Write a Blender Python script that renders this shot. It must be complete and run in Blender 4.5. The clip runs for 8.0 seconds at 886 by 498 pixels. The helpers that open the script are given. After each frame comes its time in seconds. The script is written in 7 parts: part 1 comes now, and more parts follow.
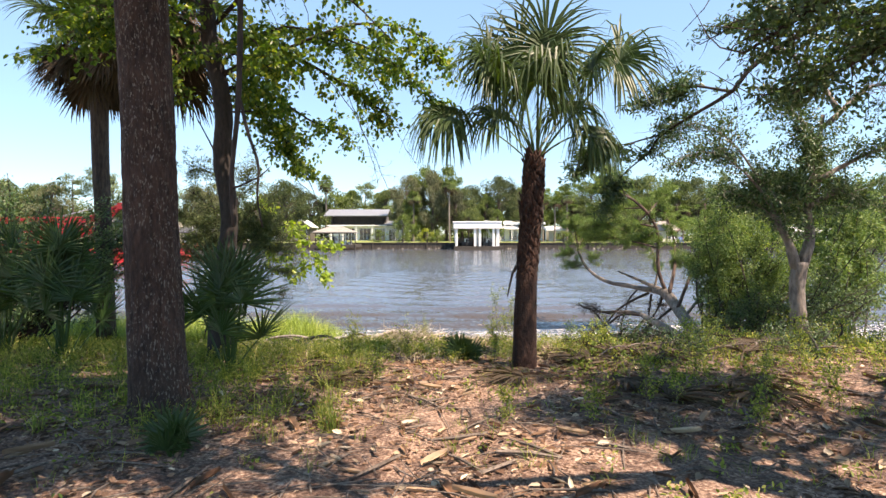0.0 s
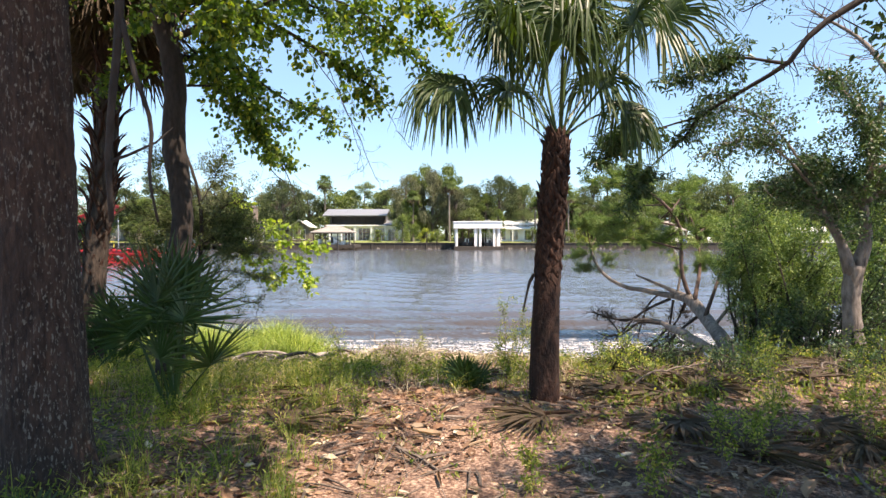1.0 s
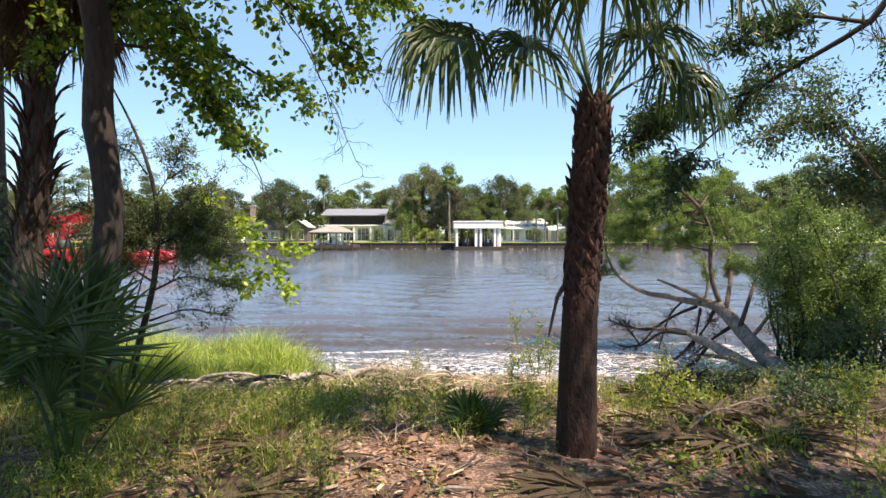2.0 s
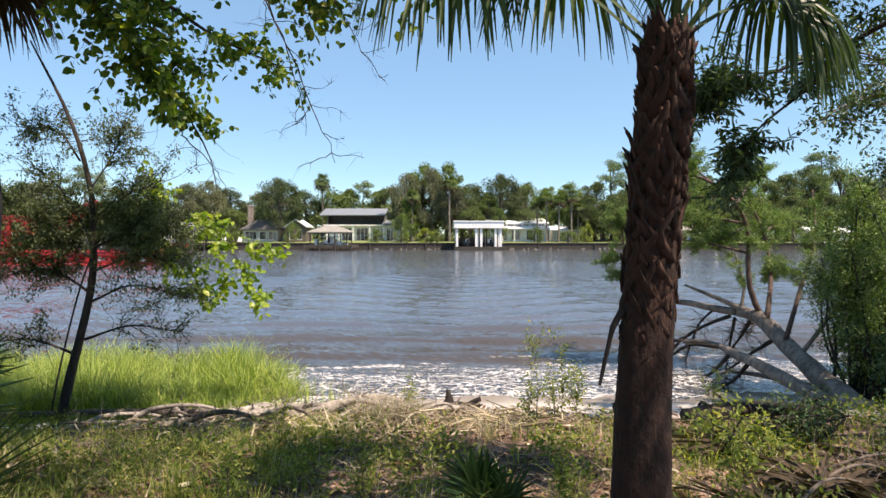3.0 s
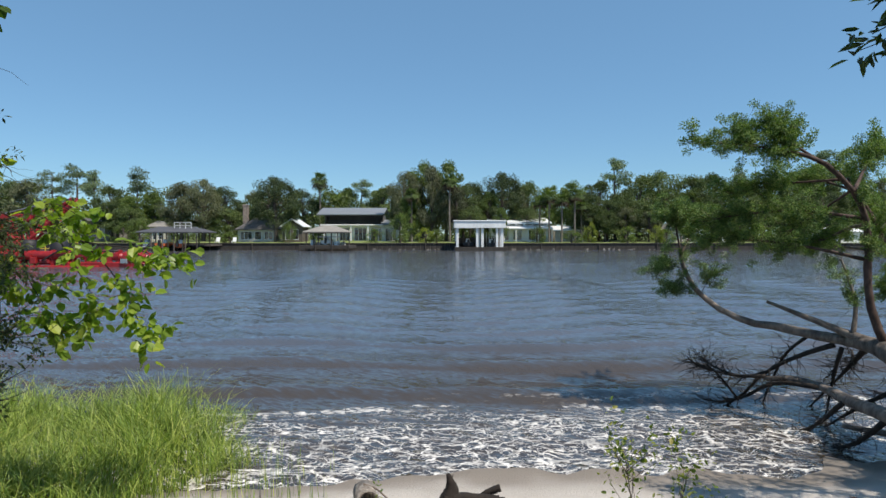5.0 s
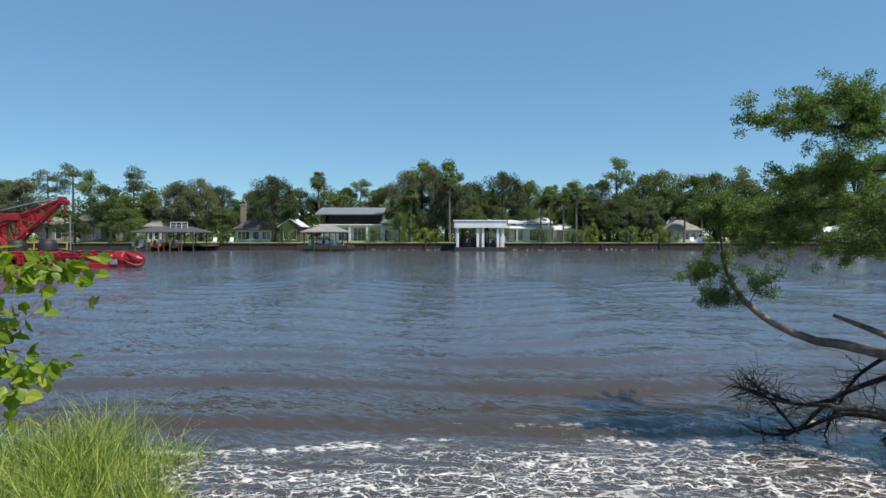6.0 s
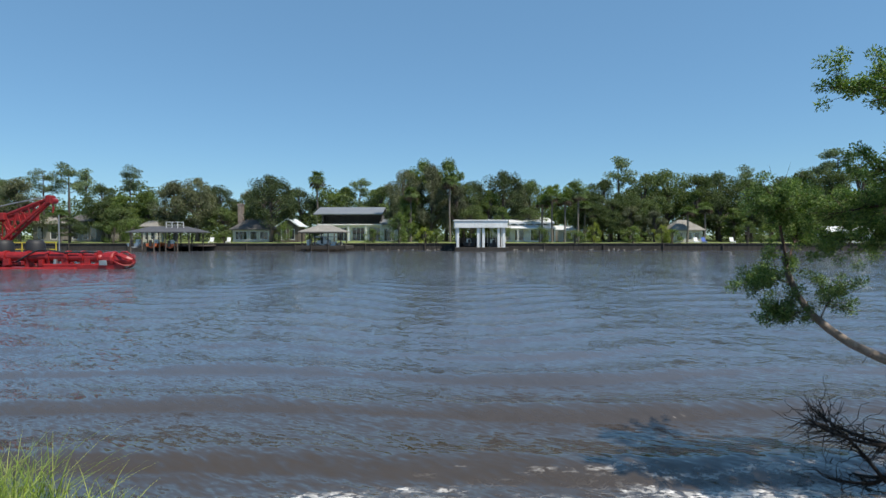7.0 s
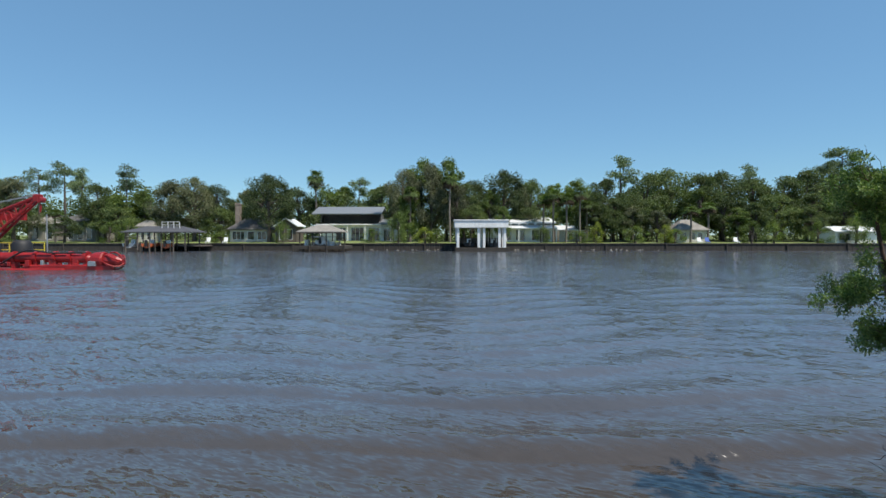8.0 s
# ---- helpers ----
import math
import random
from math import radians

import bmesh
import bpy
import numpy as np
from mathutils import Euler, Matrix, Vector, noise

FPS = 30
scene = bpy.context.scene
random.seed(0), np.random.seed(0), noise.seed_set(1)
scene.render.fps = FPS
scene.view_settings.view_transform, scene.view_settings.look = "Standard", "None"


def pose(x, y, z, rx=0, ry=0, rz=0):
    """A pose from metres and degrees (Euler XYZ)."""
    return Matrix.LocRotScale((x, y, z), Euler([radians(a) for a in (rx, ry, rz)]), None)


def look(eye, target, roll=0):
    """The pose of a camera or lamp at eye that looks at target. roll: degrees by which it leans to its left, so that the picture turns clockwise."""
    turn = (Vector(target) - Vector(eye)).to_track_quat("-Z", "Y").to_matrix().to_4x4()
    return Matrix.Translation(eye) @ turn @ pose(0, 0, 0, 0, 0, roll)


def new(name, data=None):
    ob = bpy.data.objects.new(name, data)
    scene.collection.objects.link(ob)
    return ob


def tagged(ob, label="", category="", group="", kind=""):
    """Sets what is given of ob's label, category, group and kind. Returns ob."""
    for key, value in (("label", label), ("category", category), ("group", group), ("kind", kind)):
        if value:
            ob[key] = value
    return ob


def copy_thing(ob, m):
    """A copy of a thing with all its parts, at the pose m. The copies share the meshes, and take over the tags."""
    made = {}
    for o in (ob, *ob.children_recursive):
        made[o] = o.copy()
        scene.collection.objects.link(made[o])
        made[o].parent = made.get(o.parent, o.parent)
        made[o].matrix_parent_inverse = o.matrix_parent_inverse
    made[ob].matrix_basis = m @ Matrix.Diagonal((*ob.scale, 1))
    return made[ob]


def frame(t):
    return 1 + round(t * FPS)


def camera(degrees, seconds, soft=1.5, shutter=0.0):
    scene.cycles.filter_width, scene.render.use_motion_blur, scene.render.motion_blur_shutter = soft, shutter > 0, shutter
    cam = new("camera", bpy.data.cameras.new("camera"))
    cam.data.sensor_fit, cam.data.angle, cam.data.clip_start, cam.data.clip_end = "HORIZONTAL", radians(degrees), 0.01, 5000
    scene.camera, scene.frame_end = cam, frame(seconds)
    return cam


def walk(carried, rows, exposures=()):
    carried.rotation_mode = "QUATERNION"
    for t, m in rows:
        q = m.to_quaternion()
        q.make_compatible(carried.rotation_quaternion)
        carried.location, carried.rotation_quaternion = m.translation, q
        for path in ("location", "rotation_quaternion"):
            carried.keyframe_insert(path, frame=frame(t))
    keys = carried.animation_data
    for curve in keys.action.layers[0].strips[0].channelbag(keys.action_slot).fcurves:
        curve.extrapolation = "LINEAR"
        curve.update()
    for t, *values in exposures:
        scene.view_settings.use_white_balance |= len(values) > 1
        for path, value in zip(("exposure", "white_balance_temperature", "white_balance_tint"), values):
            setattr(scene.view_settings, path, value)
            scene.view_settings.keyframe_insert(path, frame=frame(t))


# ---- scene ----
# the camera: a level, straight glide towards the river at walking pace
cam = camera(76.0, 8.0)
EYE, PACE, DIP, AIM = 1.65, 1.613, -1.31, 0.17
TIMES = (0.0, 0.5, 1.0, 1.5, 3.0, 3.5, 4.0, 4.5, 6.0, 6.5, 7.0, 7.5, 8.0)
walk(cam, [(t, pose(0, PACE * t, EYE, 90 + DIP, 0, AIM)) for t in TIMES],
     exposures=[(0.0, 1.34, 8100, 23), (1.0, 1.32, 7950, 23), (2.0, 1.14, 7750, 22), (3.0, 0.86, 7600, 20), (3.5, 0.65, 7250, 16), (4.0, 0.46, 6950, 14), (4.6, 0.23, 6700, 12), (5.5, 0.12, 6550, 11), (8.0, 0.13, 6500, 10)])

# ---- light ----
TO_SUN = Vector((0.38, -0.30, 0.875)).normalized()
world = bpy.data.worlds.new("sky")
scene.world = world
world.use_nodes = True
wn = world.node_tree.nodes
sky = wn.new("ShaderNodeTexSky")
sky.sky_type = "NISHITA"
sky.sun_disc = False
sky.sun_elevation = math.asin(TO_SUN.z)
sky.sun_rotation = math.atan2(TO_SUN.x, TO_SUN.y)
sky.air_density, sky.dust_density, sky.ozone_density = 1.0, 0.0, 5.0
wn["Background"].inputs["Strength"].default_value = 0.11
tint = wn.new("ShaderNodeMix")
tint.data_type, tint.blend_type = "RGBA", "MULTIPLY"
tint.inputs[0].default_value, tint.inputs[7].default_value = 1.0, (0.80, 1.0, 1.04, 1)
world.node_tree.links.new(sky.outputs["Color"], tint.inputs[6])
haze = wn.new("ShaderNodeMix")
haze.data_type = "RGBA"
haze.inputs[0].default_value, haze.inputs[7].default_value = 0.4, (1.75, 3.55, 5.6, 1)
world.node_tree.links.new(tint.outputs[2], haze.inputs[6])
world.node_tree.links.new(haze.outputs[2], wn["Background"].inputs["Color"])
sun = new("sun", bpy.data.lights.new("sun", "SUN"))
sun.data.energy, sun.data.angle, sun.data.color = 5.0, radians(0.53), (1.0, 0.94, 0.84)
sun.matrix_world = look(TO_SUN * 60, (0, 0, 0))

# ---- materials ----
def shader(name):
    m = bpy.data.materials.new(name)
    m.use_nodes = True
    return m, m.node_tree.nodes, m.node_tree.links, m.node_tree.nodes["Principled BSDF"]


def ramp_node(nodes, stops):
    r = nodes.new("ShaderNodeValToRGB")
    e = r.color_ramp.elements
    while len(e) < len(stops):
        e.new(0.5)
    for s, (p, c) in zip(e, stops):
        s.position, s.color = p, (*c, 1)
    return r


def noise_node(nodes, links, scale, detail=5.0, stretch=None, rough=0.6, coords=None):
    n = nodes.new("ShaderNodeTexNoise")
    n.inputs["Scale"].default_value, n.inputs["Detail"].default_value, n.inputs["Roughness"].default_value = scale, detail, rough
    g = nodes.new("ShaderNodeTexCoord")
    src = coords or g.outputs["Object"]
    if stretch:
        mp = nodes.new("ShaderNodeMapping")
        mp.inputs["Scale"].default_value = stretch
        links.new(src, mp.inputs["Vector"])
        src = mp.outputs["Vector"]
    links.new(src, n.inputs["Vector"])
    return n


def mix_color(nodes, links, a, b, fac, mode="MIX"):
    m = nodes.new("ShaderNodeMix")
    m.data_type, m.blend_type = "RGBA", mode
    for sock, v in ((m.inputs[6], a), (m.inputs[7], b), (m.inputs[0], fac)):
        if isinstance(v, (tuple, float, int)):
            sock.default_value = (*v, 1) if isinstance(v, tuple) else v
        else:
            links.new(v, sock)
    return m.outputs[2]


def surface(name, dark, light, scale=8.0, rough=0.8, bump=0.3, depth=0.01, stretch=None, wear=0.35, metallic=0.0, vary=0.0, island=False):
    """Two colours through fine grain, broad blotches over it, and relief from the same grain."""
    m, nodes, links, bsdf = shader(name)
    fine = noise_node(nodes, links, scale, 8, stretch)
    broad = noise_node(nodes, links, scale * 0.13, 3, stretch)
    r = ramp_node(nodes, [(0.3, dark), (0.7, light)])
    links.new(fine.outputs["Fac"], r.inputs["Fac"])
    blotch = ramp_node(nodes, [(0.3, (1 - wear,) * 3), (0.7, (1.0 + wear * 0.25,) * 3)])
    links.new(broad.outputs["Fac"], blotch.inputs["Fac"])
    col = mix_color(nodes, links, r.outputs["Color"], blotch.outputs["Color"], 1.0, "MULTIPLY")
    if vary:
        src = nodes.new("ShaderNodeNewGeometry").outputs["Random Per Island"] if island else nodes.new("ShaderNodeObjectInfo").outputs["Random"]
        v = ramp_node(nodes, [(0.0, (1 - vary,) * 3), (1.0, (1 + vary,) * 3)])
        links.new(src, v.inputs["Fac"])
        col = mix_color(nodes, links, col, v.outputs["Color"], 1.0, "MULTIPLY")
    links.new(col, bsdf.inputs["Base Color"])
    bsdf.inputs["Roughness"].default_value, bsdf.inputs["Metallic"].default_value = rough, metallic
    if bump:
        b = nodes.new("ShaderNodeBump")
        b.inputs["Strength"].default_value, b.inputs["Distance"].default_value = bump, depth
        links.new(fine.outputs["Fac"], b.inputs["Height"])
        links.new(b.outputs["Normal"], bsdf.inputs["Normal"])
    return m


def foliage(name, stops, rough=0.5, through_light=0.35, shift=0.25):
    """Leaves: each one takes its own colour, each plant its own shade, and light passes through the blades."""
    m, nodes, links, bsdf = shader(name)
    geo = nodes.new("ShaderNodeNewGeometry")
    r = ramp_node(nodes, stops)
    links.new(geo.outputs["Random Per Island"], r.inputs["Fac"])
    info = nodes.new("ShaderNodeObjectInfo")
    v = ramp_node(nodes, [(0.0, (1 - shift, 1 - shift, 1 - shift)), (1.0, (1 + shift, 1 + shift * 0.8, 1 + shift * 0.4))])
    links.new(info.outputs["Random"], v.inputs["Fac"])
    col = mix_color(nodes, links, r.outputs["Color"], v.outputs["Color"], 1.0, "MULTIPLY")
    big = noise_node(nodes, links, 0.9, 3)
    rb = ramp_node(nodes, [(0.3, (0.72, 0.75, 0.7)), (0.7, (1.15, 1.12, 1.0))])
    links.new(big.outputs["Fac"], rb.inputs["Fac"])
    col = mix_color(nodes, links, col, rb.outputs["Color"], 1.0, "MULTIPLY")
    links.new(col, bsdf.inputs["Base Color"])
    bsdf.inputs["Roughness"].default_value = rough
    bsdf.inputs["Specular IOR Level"].default_value = 0.35
    t = nodes.new("ShaderNodeBsdfTranslucent")
    glow = mix_color(nodes, links, col, (1.5, 1.6, 0.45), 1.0, "MULTIPLY")
    links.new(glow, t.inputs["Color"])
    mx = nodes.new("ShaderNodeMixShader")
    mx.inputs[0].default_value = through_light
    links.new(bsdf.outputs[0], mx.inputs[1])
    links.new(t.outputs[0], mx.inputs[2])
    links.new(mx.outputs[0], nodes["Material Output"].inputs["Surface"])
    return m


def plain(name, color, rough=0.6, metallic=0.0):
    return surface(name, tuple(c * 0.85 for c in color), tuple(min(c * 1.1, 1) for c in color), 3.0, rough, 0.1, 0.004, None, 0.15, metallic)


M_OAK_BARK = surface("oak_bark", (0.022, 0.016, 0.013), (0.105, 0.08, 0.064), 24, 0.92, 1.0, 0.05, (1, 1, 0.22), 0.4)
M_GREY_BARK = surface("grey_bark", (0.045, 0.037, 0.031), (0.17, 0.14, 0.115), 18, 0.9, 0.8, 0.02, (1, 1, 0.35), 0.4)
M_PALE_BARK = surface("pale_bark", (0.085, 0.07, 0.06), (0.30, 0.255, 0.22), 14, 0.85, 0.8, 0.03, (1, 1, 0.4), 0.4)
M_CEDAR_BARK = surface("cedar_bark", (0.07, 0.056, 0.047), (0.30, 0.255, 0.22), 14, 0.85, 0.7, 0.02, (1, 1, 0.4), 0.45)
M_DARK_BARK = surface("dark_bark", (0.014, 0.011, 0.009), (0.052, 0.04, 0.033), 22, 0.92, 0.8, 0.015, (1, 1, 0.35), 0.35)
M_RED_BARK = surface("red_cedar_bark", (0.035, 0.022, 0.018), (0.15, 0.098, 0.08), 20, 0.9, 0.8, 0.015, (1, 1, 0.35), 0.4)
M_PALM_TRUNK = surface("palm_trunk", (0.012, 0.0045, 0.0028), (0.060, 0.023, 0.0125), 24, 0.92, 1.0, 0.04, (1, 1, 0.45), 0.5)
M_BOOT = surface("palm_boot", (0.012, 0.0045, 0.0028), (0.076, 0.032, 0.018), 30, 0.92, 1.0, 0.02, (1, 1, 0.16), 0.3, vary=0.35)
M_GREY_PALM = surface("grey_palm_trunk", (0.13, 0.11, 0.09), (0.30, 0.26, 0.22), 20, 0.92, 0.8, 0.02, (1, 1, 1.6), 0.35)
M_DRIFT = surface("driftwood", (0.11, 0.09, 0.074), (0.48, 0.43, 0.375), 24, 0.88, 0.6, 0.01, None, 0.4, vary=0.2)
M_WET_WOOD = surface("wet_wood", (0.007, 0.005, 0.004), (0.03, 0.021, 0.016), 20, 0.9, 0.7, 0.012, None, 0.3)
M_TWIG = surface("twig", (0.06, 0.045, 0.035), (0.2, 0.16, 0.13), 30, 0.9, 0.4, 0.004, None, 0.3, vary=0.3, island=True)
M_PALM_LEAF = foliage("palm_leaf", [(0, (0.034, 0.066, 0.024)), (0.6, (0.068, 0.116, 0.044)), (1, (0.14, 0.175, 0.075))], 0.45, 0.28, 0.12)
M_DEAD_PALM = foliage("dead_palm_leaf", [(0, (0.045, 0.032, 0.022)), (0.6, (0.098, 0.071, 0.049)), (1, (0.18, 0.135, 0.09))], 0.8, 0.15, 0.15)
M_PALMETTO = foliage("palmetto_leaf", [(0, (0.022, 0.058, 0.022)), (0.7, (0.06, 0.115, 0.04)), (1, (0.14, 0.18, 0.07))], 0.4, 0.25, 0.15)
# the brightest broad-leaf tones imitate leaves with sun behind them
M_BROAD = foliage("broad_leaf", [(0, (0.045, 0.095, 0.028)), (0.5, (0.095, 0.175, 0.042)), (0.85, (0.19, 0.28, 0.06)), (1, (0.37, 0.38, 0.075))], 0.42, 0.5, 0.1)
M_BRIGHT = foliage("bright_leaf", [(0, (0.15, 0.24, 0.035)), (0.6, (0.26, 0.38, 0.055)), (1, (0.42, 0.48, 0.10))], 0.4, 0.45, 0.1)
M_OAK_LEAF = foliage("oak_leaf", [(0, (0.028, 0.063, 0.03)), (0.6, (0.058, 0.115, 0.053)), (1, (0.14, 0.20, 0.105))], 0.38, 0.22, 0.15)
M_CEDAR = foliage("cedar_leaf", [(0, (0.05, 0.105, 0.04)), (0.6, (0.125, 0.215, 0.075)), (1, (0.28, 0.36, 0.145))], 0.6, 0.28, 0.15)
M_GREY_CEDAR = foliage("grey_cedar_leaf", [(0, (0.04, 0.06, 0.03)), (0.6, (0.085, 0.12, 0.058)), (1, (0.17, 0.2, 0.11))], 0.7, 0.3, 0.15)
M_WEED = foliage("weed_leaf", [(0, (0.065, 0.12, 0.028)), (0.5, (0.18, 0.24, 0.065)), (0.9, (0.36, 0.38, 0.13)), (1, (0.52, 0.44, 0.21))], 0.6, 0.48, 0.1)
M_STRAW = foliage("dry_straw", [(0, (0.15, 0.115, 0.085)), (0.6, (0.37, 0.305, 0.23)), (1, (0.62, 0.55, 0.45))], 0.8, 0.15, 0.1)
M_MARSH = foliage("marsh_grass", [(0, (0.065, 0.125, 0.024)), (0.55, (0.23, 0.335, 0.065)), (1, (0.50, 0.54, 0.17))], 0.5, 0.28, 0.1)
M_LITTER = foliage("leaf_litter", [(0, (0.05, 0.026, 0.018)), (0.4, (0.145, 0.077, 0.051)), (0.8, (0.28, 0.178, 0.126)), (0.95, (0.40, 0.295, 0.222)), (1, (0.62, 0.52, 0.43))], 0.85, 0.05, 0.1)
M_HUSK = foliage("bleached_husk", [(0, (0.16, 0.12, 0.095)), (0.6, (0.36, 0.29, 0.235)), (1, (0.60, 0.53, 0.46))], 0.9, 0.05, 0.1)
M_FAR_OAK = foliage("far_oak_leaf", [(0, (0.040, 0.068, 0.036)), (0.6, (0.092, 0.138, 0.062)), (1, (0.20, 0.245, 0.118))], 0.6, 0.25, 0.4)
M_FAR_MOSS = foliage("mossy_oak_leaf", [(0, (0.070, 0.086, 0.054)), (0.6, (0.130, 0.149, 0.097)), (1, (0.226, 0.240, 0.169))], 0.8, 0.2, 0.25)
M_FAR_PINE = foliage("far_pine_needles", [(0, (0.070, 0.112, 0.078)), (0.6, (0.14, 0.195, 0.128)), (1, (0.24, 0.295, 0.195))], 0.7, 0.25, 0.25)
M_FAR_GREEN = foliage("far_green_leaf", [(0, (0.068, 0.113, 0.038)), (0.6, (0.127, 0.190, 0.062)), (1, (0.226, 0.282, 0.102))], 0.6, 0.3, 0.3)
M_LIME = foliage("lime_leaf", [(0, (0.12, 0.17, 0.03)), (0.6, (0.24, 0.30, 0.06)), (1, (0.38, 0.42, 0.11))], 0.6, 0.3, 0.3)
M_WHITE = plain("white_paint", (0.80, 0.80, 0.78), 0.55)
M_CREAM = plain("cream_wall", (0.55, 0.52, 0.45), 0.8)
M_METAL_ROOF = surface("pale_metal_roof", (0.20, 0.215, 0.235), (0.30, 0.32, 0.345), 3, 0.55, 0.05, 0.004, (1, 12, 1), 0.15, 0.35)
M_WHITE_ROOF = surface("white_metal_roof", (0.70, 0.71, 0.71), (0.82, 0.82, 0.82), 3, 0.45, 0.05, 0.004, (12, 1, 1), 0.12, 0.1)
M_SHINGLE = surface("grey_shingle", (0.075, 0.07, 0.068), (0.16, 0.15, 0.14), 9, 0.9, 0.4, 0.02, None, 0.25)
M_TAN_SHINGLE = surface("tan_shingle", (0.19, 0.172, 0.15), (0.33, 0.31, 0.275), 9, 0.9, 0.4, 0.02, None, 0.25)
M_DARK_ROOF = surface("slate_roof", (0.05, 0.052, 0.058), (0.10, 0.10, 0.11), 6, 0.75, 0.3, 0.02, None, 0.25)
M_TIMBER = surface("weathered_timber", (0.07, 0.055, 0.045), (0.19, 0.16, 0.135), 12, 0.9, 0.5, 0.02, (1, 1, 0.2), 0.3, vary=0.25)
M_BULKHEAD = surface("tarred_timber", (0.022, 0.019, 0.016), (0.075, 0.064, 0.053), 12, 0.9, 0.5, 0.02, (1, 1, 0.2), 0.35)
# near-black for sheets behind openings, painted as the shade indoors
M_ROOM_SHADE = plain("room_shade", (0.03, 0.03, 0.033), 0.7)
M_BRICK = surface("brick_chimney", (0.2, 0.15, 0.13), (0.38, 0.32, 0.28), 12, 0.9, 0.4, 0.01)
M_RED = surface("red_paint", (0.22, 0.010, 0.012), (0.40, 0.02, 0.02), 5, 0.42, 0.12, 0.006, None, 0.35)
M_BLACK = plain("black_rubber", (0.018, 0.018, 0.02), 0.6)
M_YELLOW = plain("yellow_paint", (0.62, 0.50, 0.06), 0.5)
M_ORANGE = plain("orange_paint", (0.70, 0.17, 0.06), 0.5)
M_BLUE = plain("blue_plastic", (0.05, 0.12, 0.42), 0.5)
M_STEEL = plain("galvanised_steel", (0.42, 0.43, 0.44), 0.45, 0.7)
M_ROCK = surface("pale_rock", (0.12, 0.105, 0.09), (0.36, 0.33, 0.29), 5, 0.9, 0.6, 0.04, None, 0.3, vary=0.25)


def glass_material():
    m, nodes, links, bsdf = shader("window_glass")
    bsdf.inputs["Base Color"].default_value = (0.02, 0.025, 0.03, 1)
    bsdf.inputs["Roughness"].default_value = 0.06
    bsdf.inputs["IOR"].default_value = 2.0
    n = noise_node(nodes, links, 1.5, 2)
    b = nodes.new("ShaderNodeBump")
    b.inputs["Strength"].default_value, b.inputs["Distance"].default_value = 0.05, 0.02
    links.new(n.outputs["Fac"], b.inputs["Height"])
    links.new(b.outputs["Normal"], bsdf.inputs["Normal"])
    return m


M_GLASS = glass_material()


def band(nodes, links, value, low, high):
    """0 below low, 1 above high, smooth between."""
    r = nodes.new("ShaderNodeMapRange")
    r.interpolation_type = "SMOOTHSTEP"
    r.inputs["From Min"].default_value, r.inputs["From Max"].default_value = low, high
    links.new(value, r.inputs["Value"])
    return r.outputs["Result"]


def math_node(nodes, links, op, a, b):
    n = nodes.new("ShaderNodeMath")
    n.operation = op
    for sock, v in zip(n.inputs, (a, b)):
        if isinstance(v, (int, float)):
            sock.default_value = v
        else:
            links.new(v, sock)
    return n.outputs[0]


def flecked_bark():
    """Dark ridged bark with pale lichen flecks."""
    m = surface("flecked_bark", (0.015, 0.0075, 0.0055), (0.085, 0.047, 0.033), 26, 0.92, 1.0, 0.03, (1, 1, 0.3), 0.4)
    nodes, links = m.node_tree.nodes, m.node_tree.links
    bsdf = nodes["Principled BSDF"]
    old = bsdf.inputs["Base Color"].links[0].from_socket
    spots = noise_node(nodes, links, 62, 3, (1, 1, 0.35))
    where = noise_node(nodes, links, 2.5, 3)
    a = math_node(nodes, links, "MULTIPLY", band(nodes, links, spots.outputs["Fac"], 0.57, 0.63), band(nodes, links, where.outputs["Fac"], 0.34, 0.5))
    links.new(mix_color(nodes, links, old, (0.16, 0.14, 0.118), a), bsdf.inputs["Base Color"])
    return m


M_FLECKED = flecked_bark()


